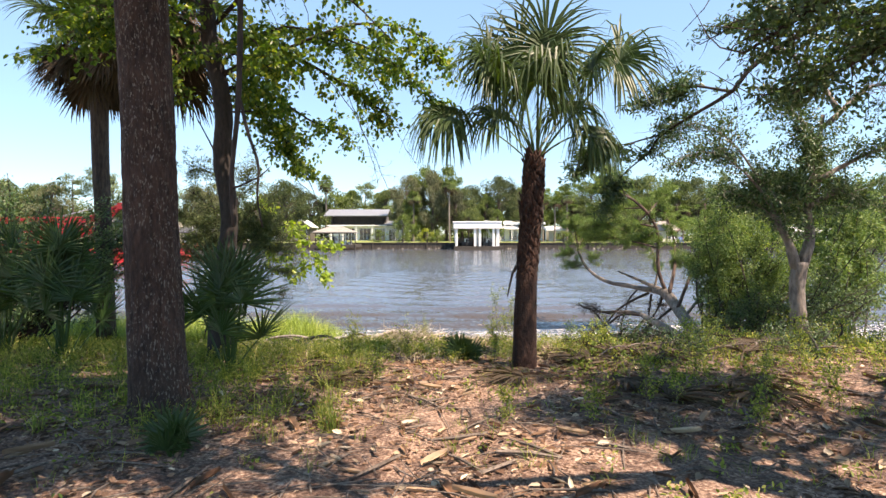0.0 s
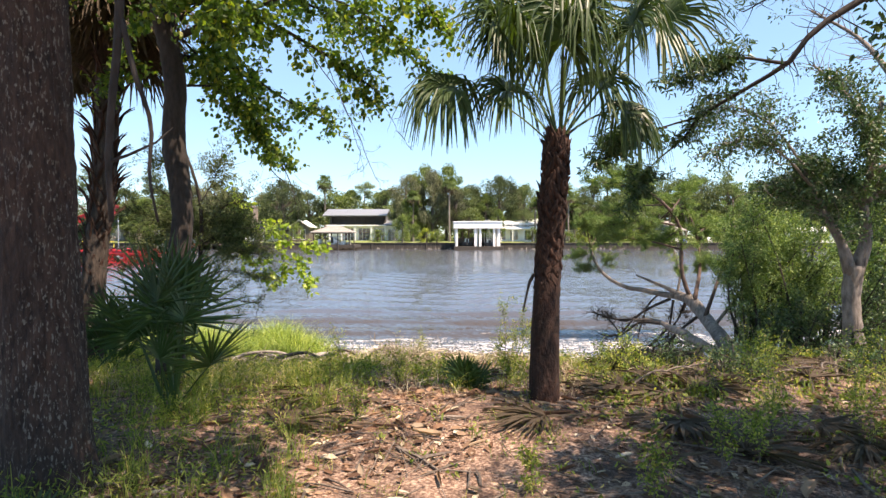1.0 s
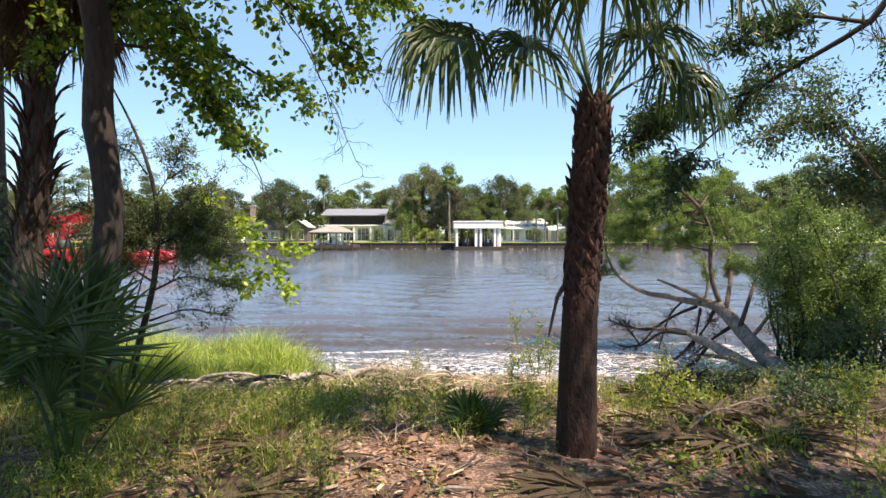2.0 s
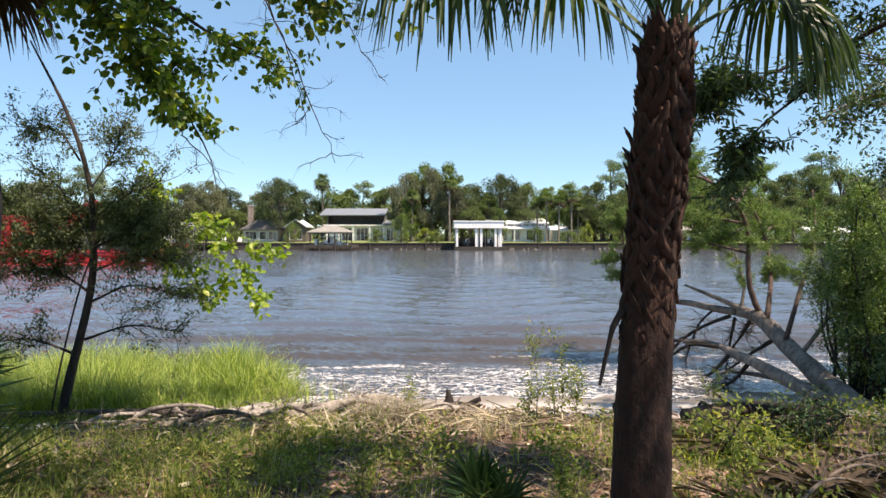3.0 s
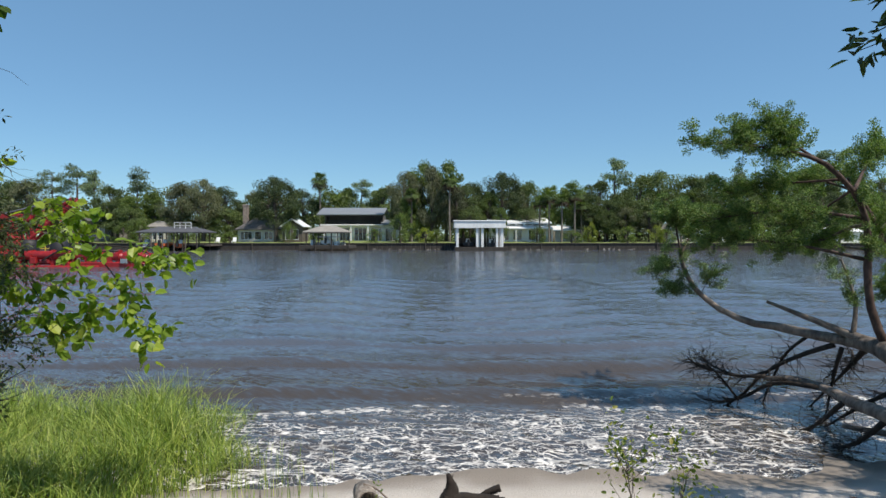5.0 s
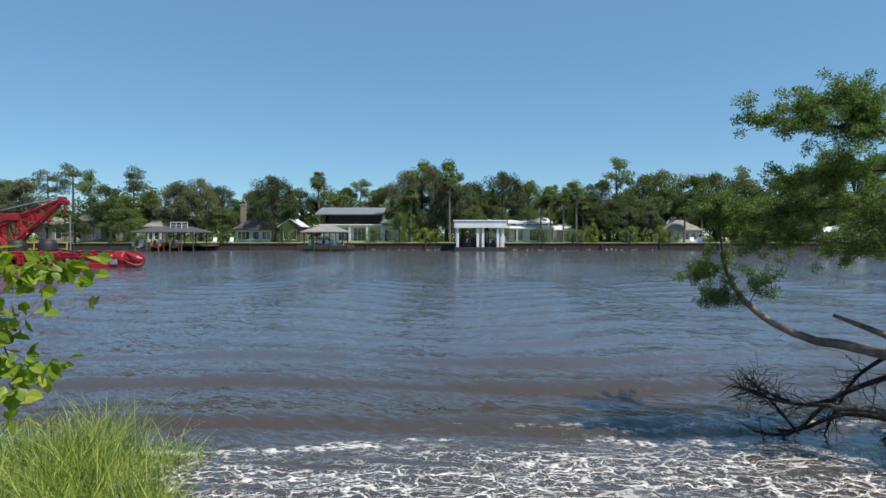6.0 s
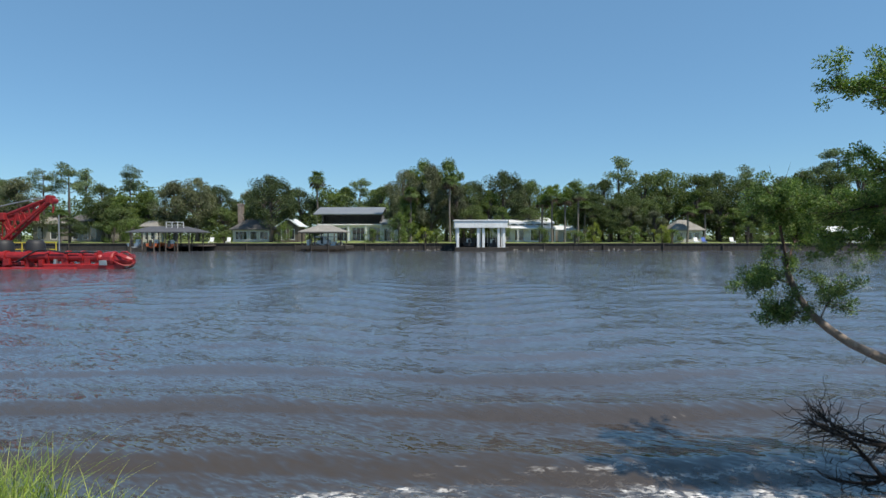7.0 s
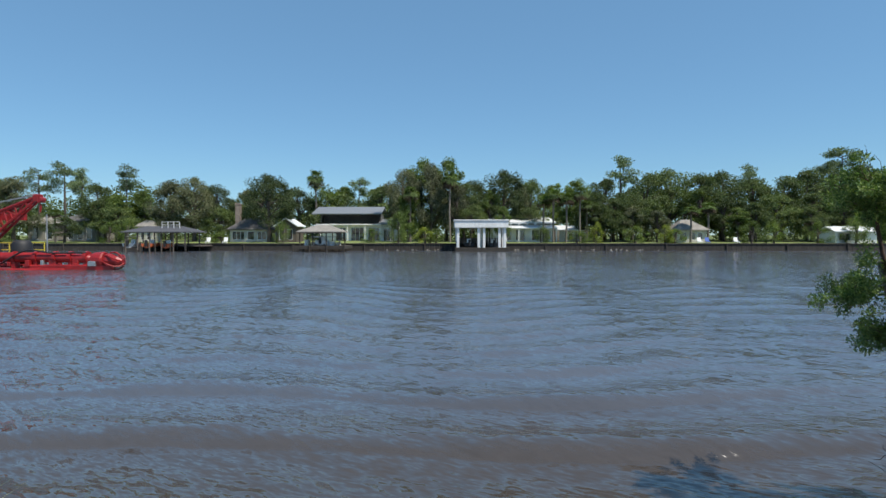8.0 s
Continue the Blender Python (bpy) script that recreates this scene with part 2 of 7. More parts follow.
def ground_material():
    """Leaf litter on the near bank, pale sand along the water, mown grass on the far bank."""
    m, nodes, links, bsdf = shader("ground")
    pos = nodes.new("ShaderNodeNewGeometry").outputs["Position"]
    sep = nodes.new("ShaderNodeSeparateXYZ")
    links.new(pos, sep.inputs[0])
    wob = noise_node(nodes, links, 0.8, 5, coords=pos)
    shifted = math_node(nodes, links, "ADD", sep.outputs["Y"], math_node(nodes, links, "MULTIPLY", math_node(nodes, links, "SUBTRACT", wob.outputs["Fac"], 0.5), 3.0))
    fine = noise_node(nodes, links, 34, 8, coords=pos)
    mid = noise_node(nodes, links, 3.2, 6, coords=pos)
    litter = ramp_node(nodes, [(0.32, (0.03, 0.016, 0.012)), (0.48, (0.165, 0.097, 0.068)), (0.66, (0.44, 0.325, 0.25))])
    links.new(fine.outputs["Fac"], litter.inputs["Fac"])
    patch = ramp_node(nodes, [(0.36, (0.30, 0.26, 0.25)), (0.6, (1.15, 1.12, 1.08))])
    links.new(mid.outputs["Fac"], patch.inputs["Fac"])
    soil = mix_color(nodes, links, litter.outputs["Color"], patch.outputs["Color"], 1.0, "MULTIPLY")
    grain = noise_node(nodes, links, 90, 6, coords=pos)
    sand = ramp_node(nodes, [(0.3, (0.36, 0.325, 0.29)), (0.7, (0.58, 0.535, 0.485))])
    links.new(grain.outputs["Fac"], sand.inputs["Fac"])
    wet = band(nodes, links, sep.outputs["Z"], -1.13, -1.25)
    wetsand = mix_color(nodes, links, sand.outputs["Color"], (0.21, 0.18, 0.15), wet)
    lawn = ramp_node(nodes, [(0.3, (0.09, 0.13, 0.03)), (0.7, (0.22, 0.25, 0.08))])
    links.new(mid.outputs["Fac"], lawn.inputs["Fac"])
    c = mix_color(nodes, links, soil, wetsand, band(nodes, links, shifted, 11.8, 12.4))
    c = mix_color(nodes, links, c, lawn.outputs["Color"], band(nodes, links, sep.outputs["Y"], 125.5, 127.5))
    links.new(c, bsdf.inputs["Base Color"])
    bsdf.inputs["Roughness"].default_value = 0.92
    b = nodes.new("ShaderNodeBump")
    b.inputs["Strength"].default_value, b.inputs["Distance"].default_value = 0.8, 0.03
    links.new(fine.outputs["Fac"], b.inputs["Height"])
    links.new(b.outputs["Normal"], bsdf.inputs["Normal"])
    return m


def water_material():
    """River water, tea-brown inshore, wind ripples across it, and lacy foam where it breaks on the sand."""
    m, nodes, links, bsdf = shader("river_water")
    pos = nodes.new("ShaderNodeNewGeometry").outputs["Position"]
    sep = nodes.new("ShaderNodeSeparateXYZ")
    links.new(pos, sep.inputs[0])

    def calc(op, a, b):
        return math_node(nodes, links, op, a, b)

    # distance out from the waterline, which winds along the beach
    wind = calc("MULTIPLY", calc("SINE", calc("ADD", calc("MULTIPLY", sep.outputs["X"], 0.45), 1.0), 0), 0.35)
    cove = calc("MULTIPLY", calc("MINIMUM", calc("MAXIMUM", calc("SUBTRACT", sep.outputs["X"], 3.0), 0.0), 4.0), 0.25)
    out = calc("SUBTRACT", sep.outputs["Y"], calc("ADD", wind, cove))
    murk = noise_node(nodes, links, 0.12, 3, (0.3, 1, 1), coords=pos)
    # blue-grey offshore colour makes up for sky reflection the surface lacks
    sky_blue = ramp_node(nodes, [(0.3, (0.066, 0.074, 0.092)), (0.7, (0.092, 0.100, 0.118))])
    links.new(murk.outputs["Fac"], sky_blue.inputs["Fac"])
    shallow = mix_color(nodes, links, sky_blue.outputs["Color"], (0.054, 0.039, 0.024), band(nodes, links, out, 25.0, 18.5))
    # faint streaks along the crests, painted in for the darker wave fronts
    front_streaks = noise_node(nodes, links, 1.1, 5, (0.2, 1, 1), 0.6, coords=pos)
    shallow = mix_color(nodes, links, shallow, (0.050, 0.042, 0.034), calc("MULTIPLY", band(nodes, links, front_streaks.outputs["Fac"], 0.48, 0.68), 0.2))
    warp = noise_node(nodes, links, 2.2, 4, coords=pos)
    bent = nodes.new("ShaderNodeVectorMath")
    bent.operation = "MULTIPLY_ADD"
    links.new(warp.outputs["Color"], bent.inputs[0])
    bent.inputs[1].default_value = (0.9, 0.6, 0)
    links.new(pos, bent.inputs[2])
    flat = nodes.new("ShaderNodeMapping")
    flat.inputs["Scale"].default_value = (0.55, 1.0, 0.0)
    links.new(bent.outputs[0], flat.inputs["Vector"])

    def lace(scale, thin):
        cell = nodes.new("ShaderNodeTexVoronoi")
        cell.feature = "DISTANCE_TO_EDGE"
        cell.inputs["Scale"].default_value = scale
        links.new(flat.outputs[0], cell.inputs["Vector"])
        return band(nodes, links, cell.outputs["Distance"], thin, thin * 0.25)

    net = calc("MAXIMUM", lace(4.4, 0.066), calc("MULTIPLY", lace(10.0, 0.066), 0.6))
    drift = noise_node(nodes, links, 0.9, 5, (0.45, 1.7, 1), coords=pos)
    crumbs = noise_node(nodes, links, 14.0, 4, (0.6, 1, 1), coords=pos)
    broken = band(nodes, links, crumbs.outputs["Fac"], 0.40, 0.55)
    # spent foam sliding back over the sand, thick at its two fronts
    wash = calc("MULTIPLY", band(nodes, links, out, 17.8, 16.3), band(nodes, links, drift.outputs["Fac"], 0.34, 0.50))
    ruff = calc("ADD", out, calc("MULTIPLY", warp.outputs["Fac"], 0.8))

    def line(at, half, low):
        gap = calc("ABSOLUTE", calc("SUBTRACT", ruff, at), 0)
        return calc("MULTIPLY", band(nodes, links, gap, half, half * 0.3), band(nodes, links, drift.outputs["Fac"], low, low + 0.08))

    fronts = calc("MAXIMUM", calc("MULTIPLY", line(16.6, 0.14, 0.5), 0.6), calc("MAXIMUM", line(15.3, 0.09, 0.36), line(17.75, 0.2, 0.44)))
    breaker = calc("MULTIPLY", calc("MULTIPLY", line(18.2, 0.11, 0.44), 0.55), band(nodes, links, sep.outputs["X"], -0.6, 0.8))
    foam = calc("MULTIPLY", calc("MAXIMUM", calc("MULTIPLY", net, wash), calc("MULTIPLY", calc("MAXIMUM", fronts, breaker), calc("MULTIPLY", broken, calc("ADD", 0.5, calc("MULTIPLY", net, 0.5))))), calc("ADD", 0.25, calc("MULTIPLY", broken, 0.75)))
    col = mix_color(nodes, links, shallow, (0.76, 0.73, 0.69), foam)
    links.new(col, bsdf.inputs["Base Color"])
    links.new(calc("ADD", 0.11, calc("MULTIPLY", foam, 0.75)), bsdf.inputs["Roughness"])
    bsdf.inputs["IOR"].default_value = 1.9
    # wind chop tilts the surface by the same amount near and far, in two crossing sets
    geo = nodes.new("ShaderNodeNewGeometry")
    tilt = geo.outputs["Normal"]
    for scale, turn, amount in ((0.5, -8, (0.06, 0.13, 0)), (1.7, -25, (0.11, 0.20, 0)), (4.2, -40, (0.15, 0.24, 0)), (8.5, -36, (0.42, 0.56, 0)), (7.0, 28, (0.12, 0.18, 0)), (16.0, -30, (0.46, 0.60, 0))):
        mp = nodes.new("ShaderNodeMapping")
        mp.vector_type = "TEXTURE"
        mp.inputs["Rotation"].default_value = (0, 0, radians(turn))
        mp.inputs["Scale"].default_value = (3.4, 1, 1)
        links.new(pos, mp.inputs["Vector"])
        n = noise_node(nodes, links, scale, 2, None, 0.5, coords=mp.outputs["Vector"])
        c = nodes.new("ShaderNodeVectorMath")
        c.operation = "SUBTRACT"
        links.new(n.outputs["Color"], c.inputs[0])
        c.inputs[1].default_value = (0.5, 0.5, 0.5)
        a = nodes.new("ShaderNodeVectorMath")
        a.operation = "MULTIPLY_ADD"
        links.new(c.outputs[0], a.inputs[0])
        a.inputs[1].default_value = amount
        links.new(tilt, a.inputs[2])
        tilt = a.outputs[0]
    unit_n = nodes.new("ShaderNodeVectorMath")
    unit_n.operation = "NORMALIZE"
    links.new(tilt, unit_n.inputs[0])
    links.new(unit_n.outputs[0], bsdf.inputs["Normal"])
    return m


M_GROUND, M_WATER = ground_material(), water_material()

# ---- mesh tools ----
class Shape:
    """Collects vertices and faces for one mesh."""

    def __init__(self):
        self.v, self.f = [], []

    def add(self, verts, faces):
        o = len(self.v)
        self.v.extend([tuple(p) for p in verts])
        self.f.extend([tuple(i + o for i in f) for f in faces])
        return self

    def box(self, x0, y0, z0, x1, y1, z1):
        v = [(x, y, z) for z in (z0, z1) for x, y in ((x0, y0), (x1, y0), (x1, y1), (x0, y1))]
        return self.add(v, [(3, 2, 1, 0), (4, 5, 6, 7), (0, 1, 5, 4), (1, 2, 6, 5), (2, 3, 7, 6), (3, 0, 4, 7)])

    def slab(self, x0, y0, z0, x1, y1, z1, bevel):
        """A box with its upright and top edges taken off."""
        b = bevel
        ring = [(x0 + b, y0), (x1 - b, y0), (x1, y0 + b), (x1, y1 - b), (x1 - b, y1), (x0 + b, y1), (x0, y1 - b), (x0, y0 + b)]
        cx, cy = (x0 + x1) / 2, (y0 + y1) / 2
        inner = [(x + (b if x < cx else -b), y + (b if y < cy else -b)) for x, y in ring]
        v = [(x, y, z0) for x, y in ring] + [(x, y, z1 - b) for x, y in ring] + [(x, y, z1) for x, y in inner]
        f = [tuple(reversed(range(8))), tuple(range(16, 24))]
        for k in (0, 8):
            f += [(k + i, k + (i + 1) % 8, k + 8 + (i + 1) % 8, k + 8 + i) for i in range(8)]
        return self.add(v, f)

    def tube(self, points, radii, n=7, lump=0.0, rng=None):
        """A tapered round limb along points, its ends closed."""
        pts = [Vector(p) for p in points]
        side = Vector((1, 0.13, 0.07))
        rings = []
        for i, p in enumerate(pts):
            d = (pts[min(i + 1, len(pts) - 1)] - pts[max(i - 1, 0)]).normalized()
            a = (side - d * side.dot(d))
            a = a.normalized() if a.length > 0.05 else d.orthogonal().normalized()
            b = d.cross(a)
            ring = []
            for k in range(n):
                r = radii[i] * (1 + (rng.uniform(-lump, lump) if rng else 0))
                ang = 2 * math.pi * k / n
                ring.append(p + a * (r * math.cos(ang)) + b * (r * math.sin(ang)))
            rings.append(ring)
            side = a
        v = [q for r in rings for q in r]
        f = [(i * n + k, i * n + (k + 1) % n, (i + 1) * n + (k + 1) % n, (i + 1) * n + k) for i in range(len(pts) - 1) for k in range(n)]
        f += [tuple(reversed(range(n))), tuple((len(pts) - 1) * n + k for k in range(n))]
        return self.add(v, f)

    def sheet(self, verts, thick):
        """A flat four-cornered plate with thickness, below the corners given."""
        v = [Vector(p) for p in verts]
        nrm = (v[1] - v[0]).cross(v[2] - v[0]).normalized() * thick
        w = v + [p - nrm for p in v]
        return self.add(w, [(0, 1, 2, 3), (7, 6, 5, 4), (0, 4, 5, 1), (1, 5, 6, 2), (2, 6, 7, 3), (3, 7, 4, 0)])

    def done(self, name, material, parent=None, label="", smooth=False, at=None):
        me = bpy.data.meshes.new(name)
        me.from_pydata(self.v, [], self.f)
        me.materials.append(material)
        if smooth:
            me.polygons.foreach_set("use_smooth", [True] * len(me.polygons))
        me.update()
        ob = new(name, me)
        if parent is not None:
            ob.parent = parent
        if at is not None:
            ob.matrix_basis = at
        if label:
            tagged(ob, label)
        return ob


def part(name, shape, material, parent, label="", smooth=False, at=None):
    return shape.done(name, material, parent, label, smooth, at)


def thing(name, label, category, at=(0, 0, 0), group="", kind=""):
    ob = new(name)
    ob.empty_display_size = 0.2
    ob.location = at
    return tagged(ob, label, category, group, kind)


def array_mesh(name, verts, faces, material, parent=None, smooth=False, label=""):
    """One mesh from numpy arrays: verts (n, 3), faces (m, 3 or 4)."""
    me = bpy.data.meshes.new(name)
    n, k = faces.shape
    me.vertices.add(len(verts))
    me.vertices.foreach_set("co", np.ascontiguousarray(verts, dtype=np.float32).ravel())
    me.loops.add(n * k)
    me.loops.foreach_set("vertex_index", np.ascontiguousarray(faces, dtype=np.int32).ravel())
    me.polygons.add(n)
    me.polygons.foreach_set("loop_start", np.arange(0, n * k, k, dtype=np.int32))
    me.polygons.foreach_set("use_smooth", np.full(n, smooth))
    me.update(calc_edges=True)
    me.validate()
    me.materials.append(material)
    ob = new(name, me)
    if parent is not None:
        ob.parent = parent
    if label:
        tagged(ob, label)
    return ob


OVAL = (np.array([(0, 0, 0), (0.3, 0.42, 0.08), (0.72, 0.36, 0.06), (1, 0, -0.06), (0.72, -0.36, 0.06), (0.3, -0.42, 0.08)]), np.array([(0, 1, 2, 3), (0, 3, 4, 5)]))
DIAMOND = (np.array([(0, 0, 0), (0.45, 0.5, 0.05), (1, 0, 0), (0.45, -0.5, 0.05)]), np.array([(0, 1, 2, 3)]))
SPRAY = (np.array([(0, 0.06, 0), (0.5, 0.5, 0.1), (0.62, 0.1, 0), (1, 0.22, -0.1), (1, -0.2, -0.1), (0.6, -0.12, 0), (0.45, -0.5, 0.1), (0, -0.06, 0)]), np.array([(0, 1, 2, 7), (2, 3, 4, 5), (7, 2, 5, 6)]))


def unit(a):
    return a / np.maximum(np.linalg.norm(a, axis=1, keepdims=True), 1e-9)


def leaves(centres, along, facing, length, width, template=OVAL):
    """Vertices and faces of one small leaf at each centre."""
    along = unit(along)
    across = unit(np.cross(facing, along))
    up = np.cross(along, across)
    t, f = template
    length, width = np.broadcast_to(length, len(centres)), np.broadcast_to(width, len(centres))
    v = (centres[:, None, :] + along[:, None, :] * (t[None, :, 0:1] * length[:, None, None])
         + across[:, None, :] * (t[None, :, 1:2] * width[:, None, None]) + up[:, None, :] * (t[None, :, 2:3] * length[:, None, None]))
    faces = f[None] + (np.arange(len(centres)) * len(t))[:, None, None]
    return v.reshape(-1, 3), faces.reshape(-1, f.shape[1])


def scatter_leaves(rs, centres, per, spread, length, width, droop=0.3, template=OVAL, flat=0.6):
    """Leaves in loose bunches round the centres. spread: the bunch's radii in x, y, z."""
    c = np.repeat(np.asarray(centres, dtype=float), per, axis=0)
    off = rs.normal(0, 1, c.shape)
    off = unit(off) * (rs.random((len(c), 1)) ** 0.45) * np.asarray(spread)
    along = unit(off / np.asarray(spread) + rs.normal(0, 0.7, c.shape)) - np.array((0, 0, droop))
    facing = np.array((0, 0, 1.0)) * flat + rs.normal(0, 0.55, c.shape)
    s = rs.uniform(0.65, 1.25, len(c))
    return leaves(c + off, along, facing, length * s, width * s, template)


def joined(parts):
    vs, fs, o = [], [], 0
    for v, f in parts:
        vs.append(v)
        fs.append(f + o)
        o += len(v)
    return np.concatenate(vs), np.concatenate(fs)


def spline(points, n):
    """n points along a smooth curve through the points given."""
    p = [Vector(q) for q in points]
    p = [p[0] * 2 - p[1]] + p + [p[-1] * 2 - p[-2]]
    out = []
    for i in range(n):
        u = i / (n - 1) * (len(p) - 3)
        k = min(int(u), len(p) - 4)
        t = u - k
        a, b, c, d = p[k:k + 4]
        out.append(0.5 * (2 * b + (c - a) * t + (2 * a - 5 * b + 4 * c - d) * t * t + (3 * b - a - 3 * c + d) * t ** 3))
    return out


def taper(r0, r1, n, power=1.0):
    return [r0 + (r1 - r0) * (i / (n - 1)) ** power for i in range(n)]


def twigs_from(rng, shape, path, r, count, length, start=0.3, rise=0.1, side=None, crook=0.25, n=5):
    """Side twigs along a limb; returns points along them, for the leaves to sit on."""
    tips = []
    for _ in range(count):
        u = rng.uniform(start, 1.0)
        i = min(int(u * (len(path) - 1)), len(path) - 2)
        p = path[i].lerp(path[i + 1], u * (len(path) - 1) - i)
        along = (path[i + 1] - path[i]).normalized()
        d = Vector((rng.gauss(0, 1), rng.gauss(0, 1), rng.gauss(0, 0.7)))
        d = (d.normalized() + along * 0.7 + Vector((0, 0, rise)) + (Vector(side) if side else Vector())).normalized()
        ln = length * rng.uniform(0.5, 1.25)
        pts = [p]
        for k in range(n - 1):
            d = (d + Vector((rng.gauss(0, crook), rng.gauss(0, crook), rng.gauss(0, crook) + rise * 0.2))).normalized()
            pts.append(pts[-1] + d * (ln / (n - 1)))
        shape.tube(pts, taper(r, r * 0.3, n), 4)
        tips += pts[1:]
    return tips

# ---- ground and river ----
WATER_Z = -1.25
BANK_Y = [-60, 0, 7, 9, 11, 12.0, 12.7, 13.6, 14.6, 16.2, 19, 25, 45, 110, 124, 126.1, 126.3, 150, 220, 900]
BANK_Z = [0.1, -0.12, -0.2, -0.3, -0.52, -0.74, -0.93, -1.12, -1.25, -1.38, -1.75, -2.4, -3.2, -3.0, -2.0, -1.6, 0.1, 0.6, 1.2, 3.0]


def ground_z(x, y):
    """Height of the ground: the near bank, the river bed and the far bank."""
    edge = 0.35 * math.sin(x * 0.45 + 1.0) + (0.25 * max(0.0, min(x - 3, 4)) if y < 40 else 0)
    z = float(np.interp(y - (edge if 5 < y < 40 else 0), BANK_Y, BANK_Z))
    if y < 40:
        z += 0.05 * noise.noise((x * 0.7, y * 0.7, 0)) + 0.025 * noise.noise((x * 2.3, y * 2.3, 5))
    return z


def grid_axis(spans):
    out = []
    for a, b, n in spans:
        out += list(np.linspace(a, b, n, endpoint=False))
    return out + [spans[-1][1]]


def grid_mesh(name, xs, ys, height, material):
    v = np.array([(x, y, height(x, y)) for y in ys for x in xs])
    w = len(xs)
    i = np.arange((len(ys) - 1) * (w - 1))
    a = i // (w - 1) * w + i % (w - 1)
    return array_mesh(name, v, np.stack([a, a + 1, a + w + 1, a + w], 1), material, smooth=True)


ground = grid_mesh("ground", grid_axis([(-900, -60, 12), (-60, -14, 40), (-14, 14, 150), (14, 60, 40), (60, 900, 12)]),
                   grid_axis([(-60, 1, 30), (1, 17, 100), (17, 60, 25), (60, 124, 10), (124, 126.1, 2), (126.1, 126.3, 2), (126.3, 170, 20), (170, 900, 12)]), ground_z, M_GROUND)
tagged(ground, "sandy river bank with brown leaf litter", "ground", kind="structure")


def swell(x, y):
    """Low waves that run in and steepen towards the beach, with crossing wind chop on them. x, y: arrays."""
    rs = np.random.RandomState(40)

    def drifts(n, lo, hi):
        """Slow wandering along the crests, about -1 to 1."""
        out = 0
        for _ in range(n):
            out = out + np.sin(x * rs.uniform(lo, hi) + y * rs.uniform(-0.12, 0.12) + rs.uniform(0, 6.28))
        return out / n ** 0.5

    size = np.interp(y, [14.2, 16.2, 17.4, 18.6, 21.2, 23.4, 25.5, 30, 40, 60, 80], [0.01, 0.02, 0.05, 0.15, 0.15, 0.125, 0.075, 0.06, 0.05, 0.03, 0.0])
    wander = np.interp(y, [20, 26, 36], [0.28, 0.8, 1.5])
    phase = (y + wander * drifts(5, 0.12, 0.7) + 0.02 * x - 18.05) / 2.45
    p = phase - np.floor(phase)
    crest = (0.5 - 0.5 * np.cos(2 * np.pi * p ** 0.45)) ** 1.4
    z = WATER_Z + size * (crest - 0.35) * np.clip(0.85 + np.interp(y, [22, 27], [0.3, 0.8]) * drifts(5, 0.2, 0.9), 0.1, 1.1)
    chop = 0
    for _ in range(20):
        wave, a = rs.uniform(0.4, 1.5), rs.normal(0.2, 0.5)
        k = 2 * np.pi / wave
        chop = chop + 0.012 / k * np.sin(k * (np.sin(a) * x + np.cos(a) * y) + rs.uniform(0, 6.28))
    return z + chop * np.interp(y, [13.5, 16, 24, 30, 46], [0.25, 0.9, 1.3, 1.2, 0.0]) * np.interp(np.abs(x), [22, 27], [1, 0])


xs = np.array(grid_axis([(-900, -60, 10), (-60, -26, 30), (-26, 26, 430), (26, 60, 30), (60, 900, 10)]))
ys = np.array(grid_axis([(12.8, 24, 240), (24, 46, 170), (46, 70, 40), (70, 126.2, 20)]))
X, Y = np.meshgrid(xs, ys)
cell = np.arange((len(ys) - 1) * (len(xs) - 1))
cell = cell // (len(xs) - 1) * len(xs) + cell % (len(xs) - 1)
water = array_mesh("water", np.stack([X, Y, swell(X, Y)], 2).reshape(-1, 3), np.stack([cell, cell + 1, cell + len(xs) + 1, cell + len(xs)], 1), M_WATER, smooth=True)
tagged(water, "brown rippled river with small waves and foam", "river", kind="structure")

# bulkhead of upright timber along the far bank, with a cap
wall = tagged(new("seawall"), "low weathered timber bulkhead along the river", "seawall", kind="structure")
s = Shape()
for k in range(300):
    x = -150 + k
    s.box(x + 0.02, 125.75, -2.4, x + 0.98, 125.95 + 0.03 * (k % 3), 0.02 + 0.03 * math.sin(k * 1.7))
part("planking", s, M_BULKHEAD, wall)
part("cap", Shape().slab(-150, 125.6, 0.04, 150, 126.25, 0.2, 0.03), M_BULKHEAD, wall)
pile = Shape().tube([(0, 0, -2.6), (0, 0, -0.1), (0, 0, 0.12)], [0.15, 0.14, 0.12], 8)
first = None
for k in range(25):
    x = -148 + k * 12
    if first is None:
        first = part("pile", pile, M_BULKHEAD, wall, at=pose(x, 125.6, 0))
    else:
        o = new("pile", first.data)
        o.parent, o.matrix_basis = wall, pose(x, 125.6, 0.1 * math.sin(k * 2.1))

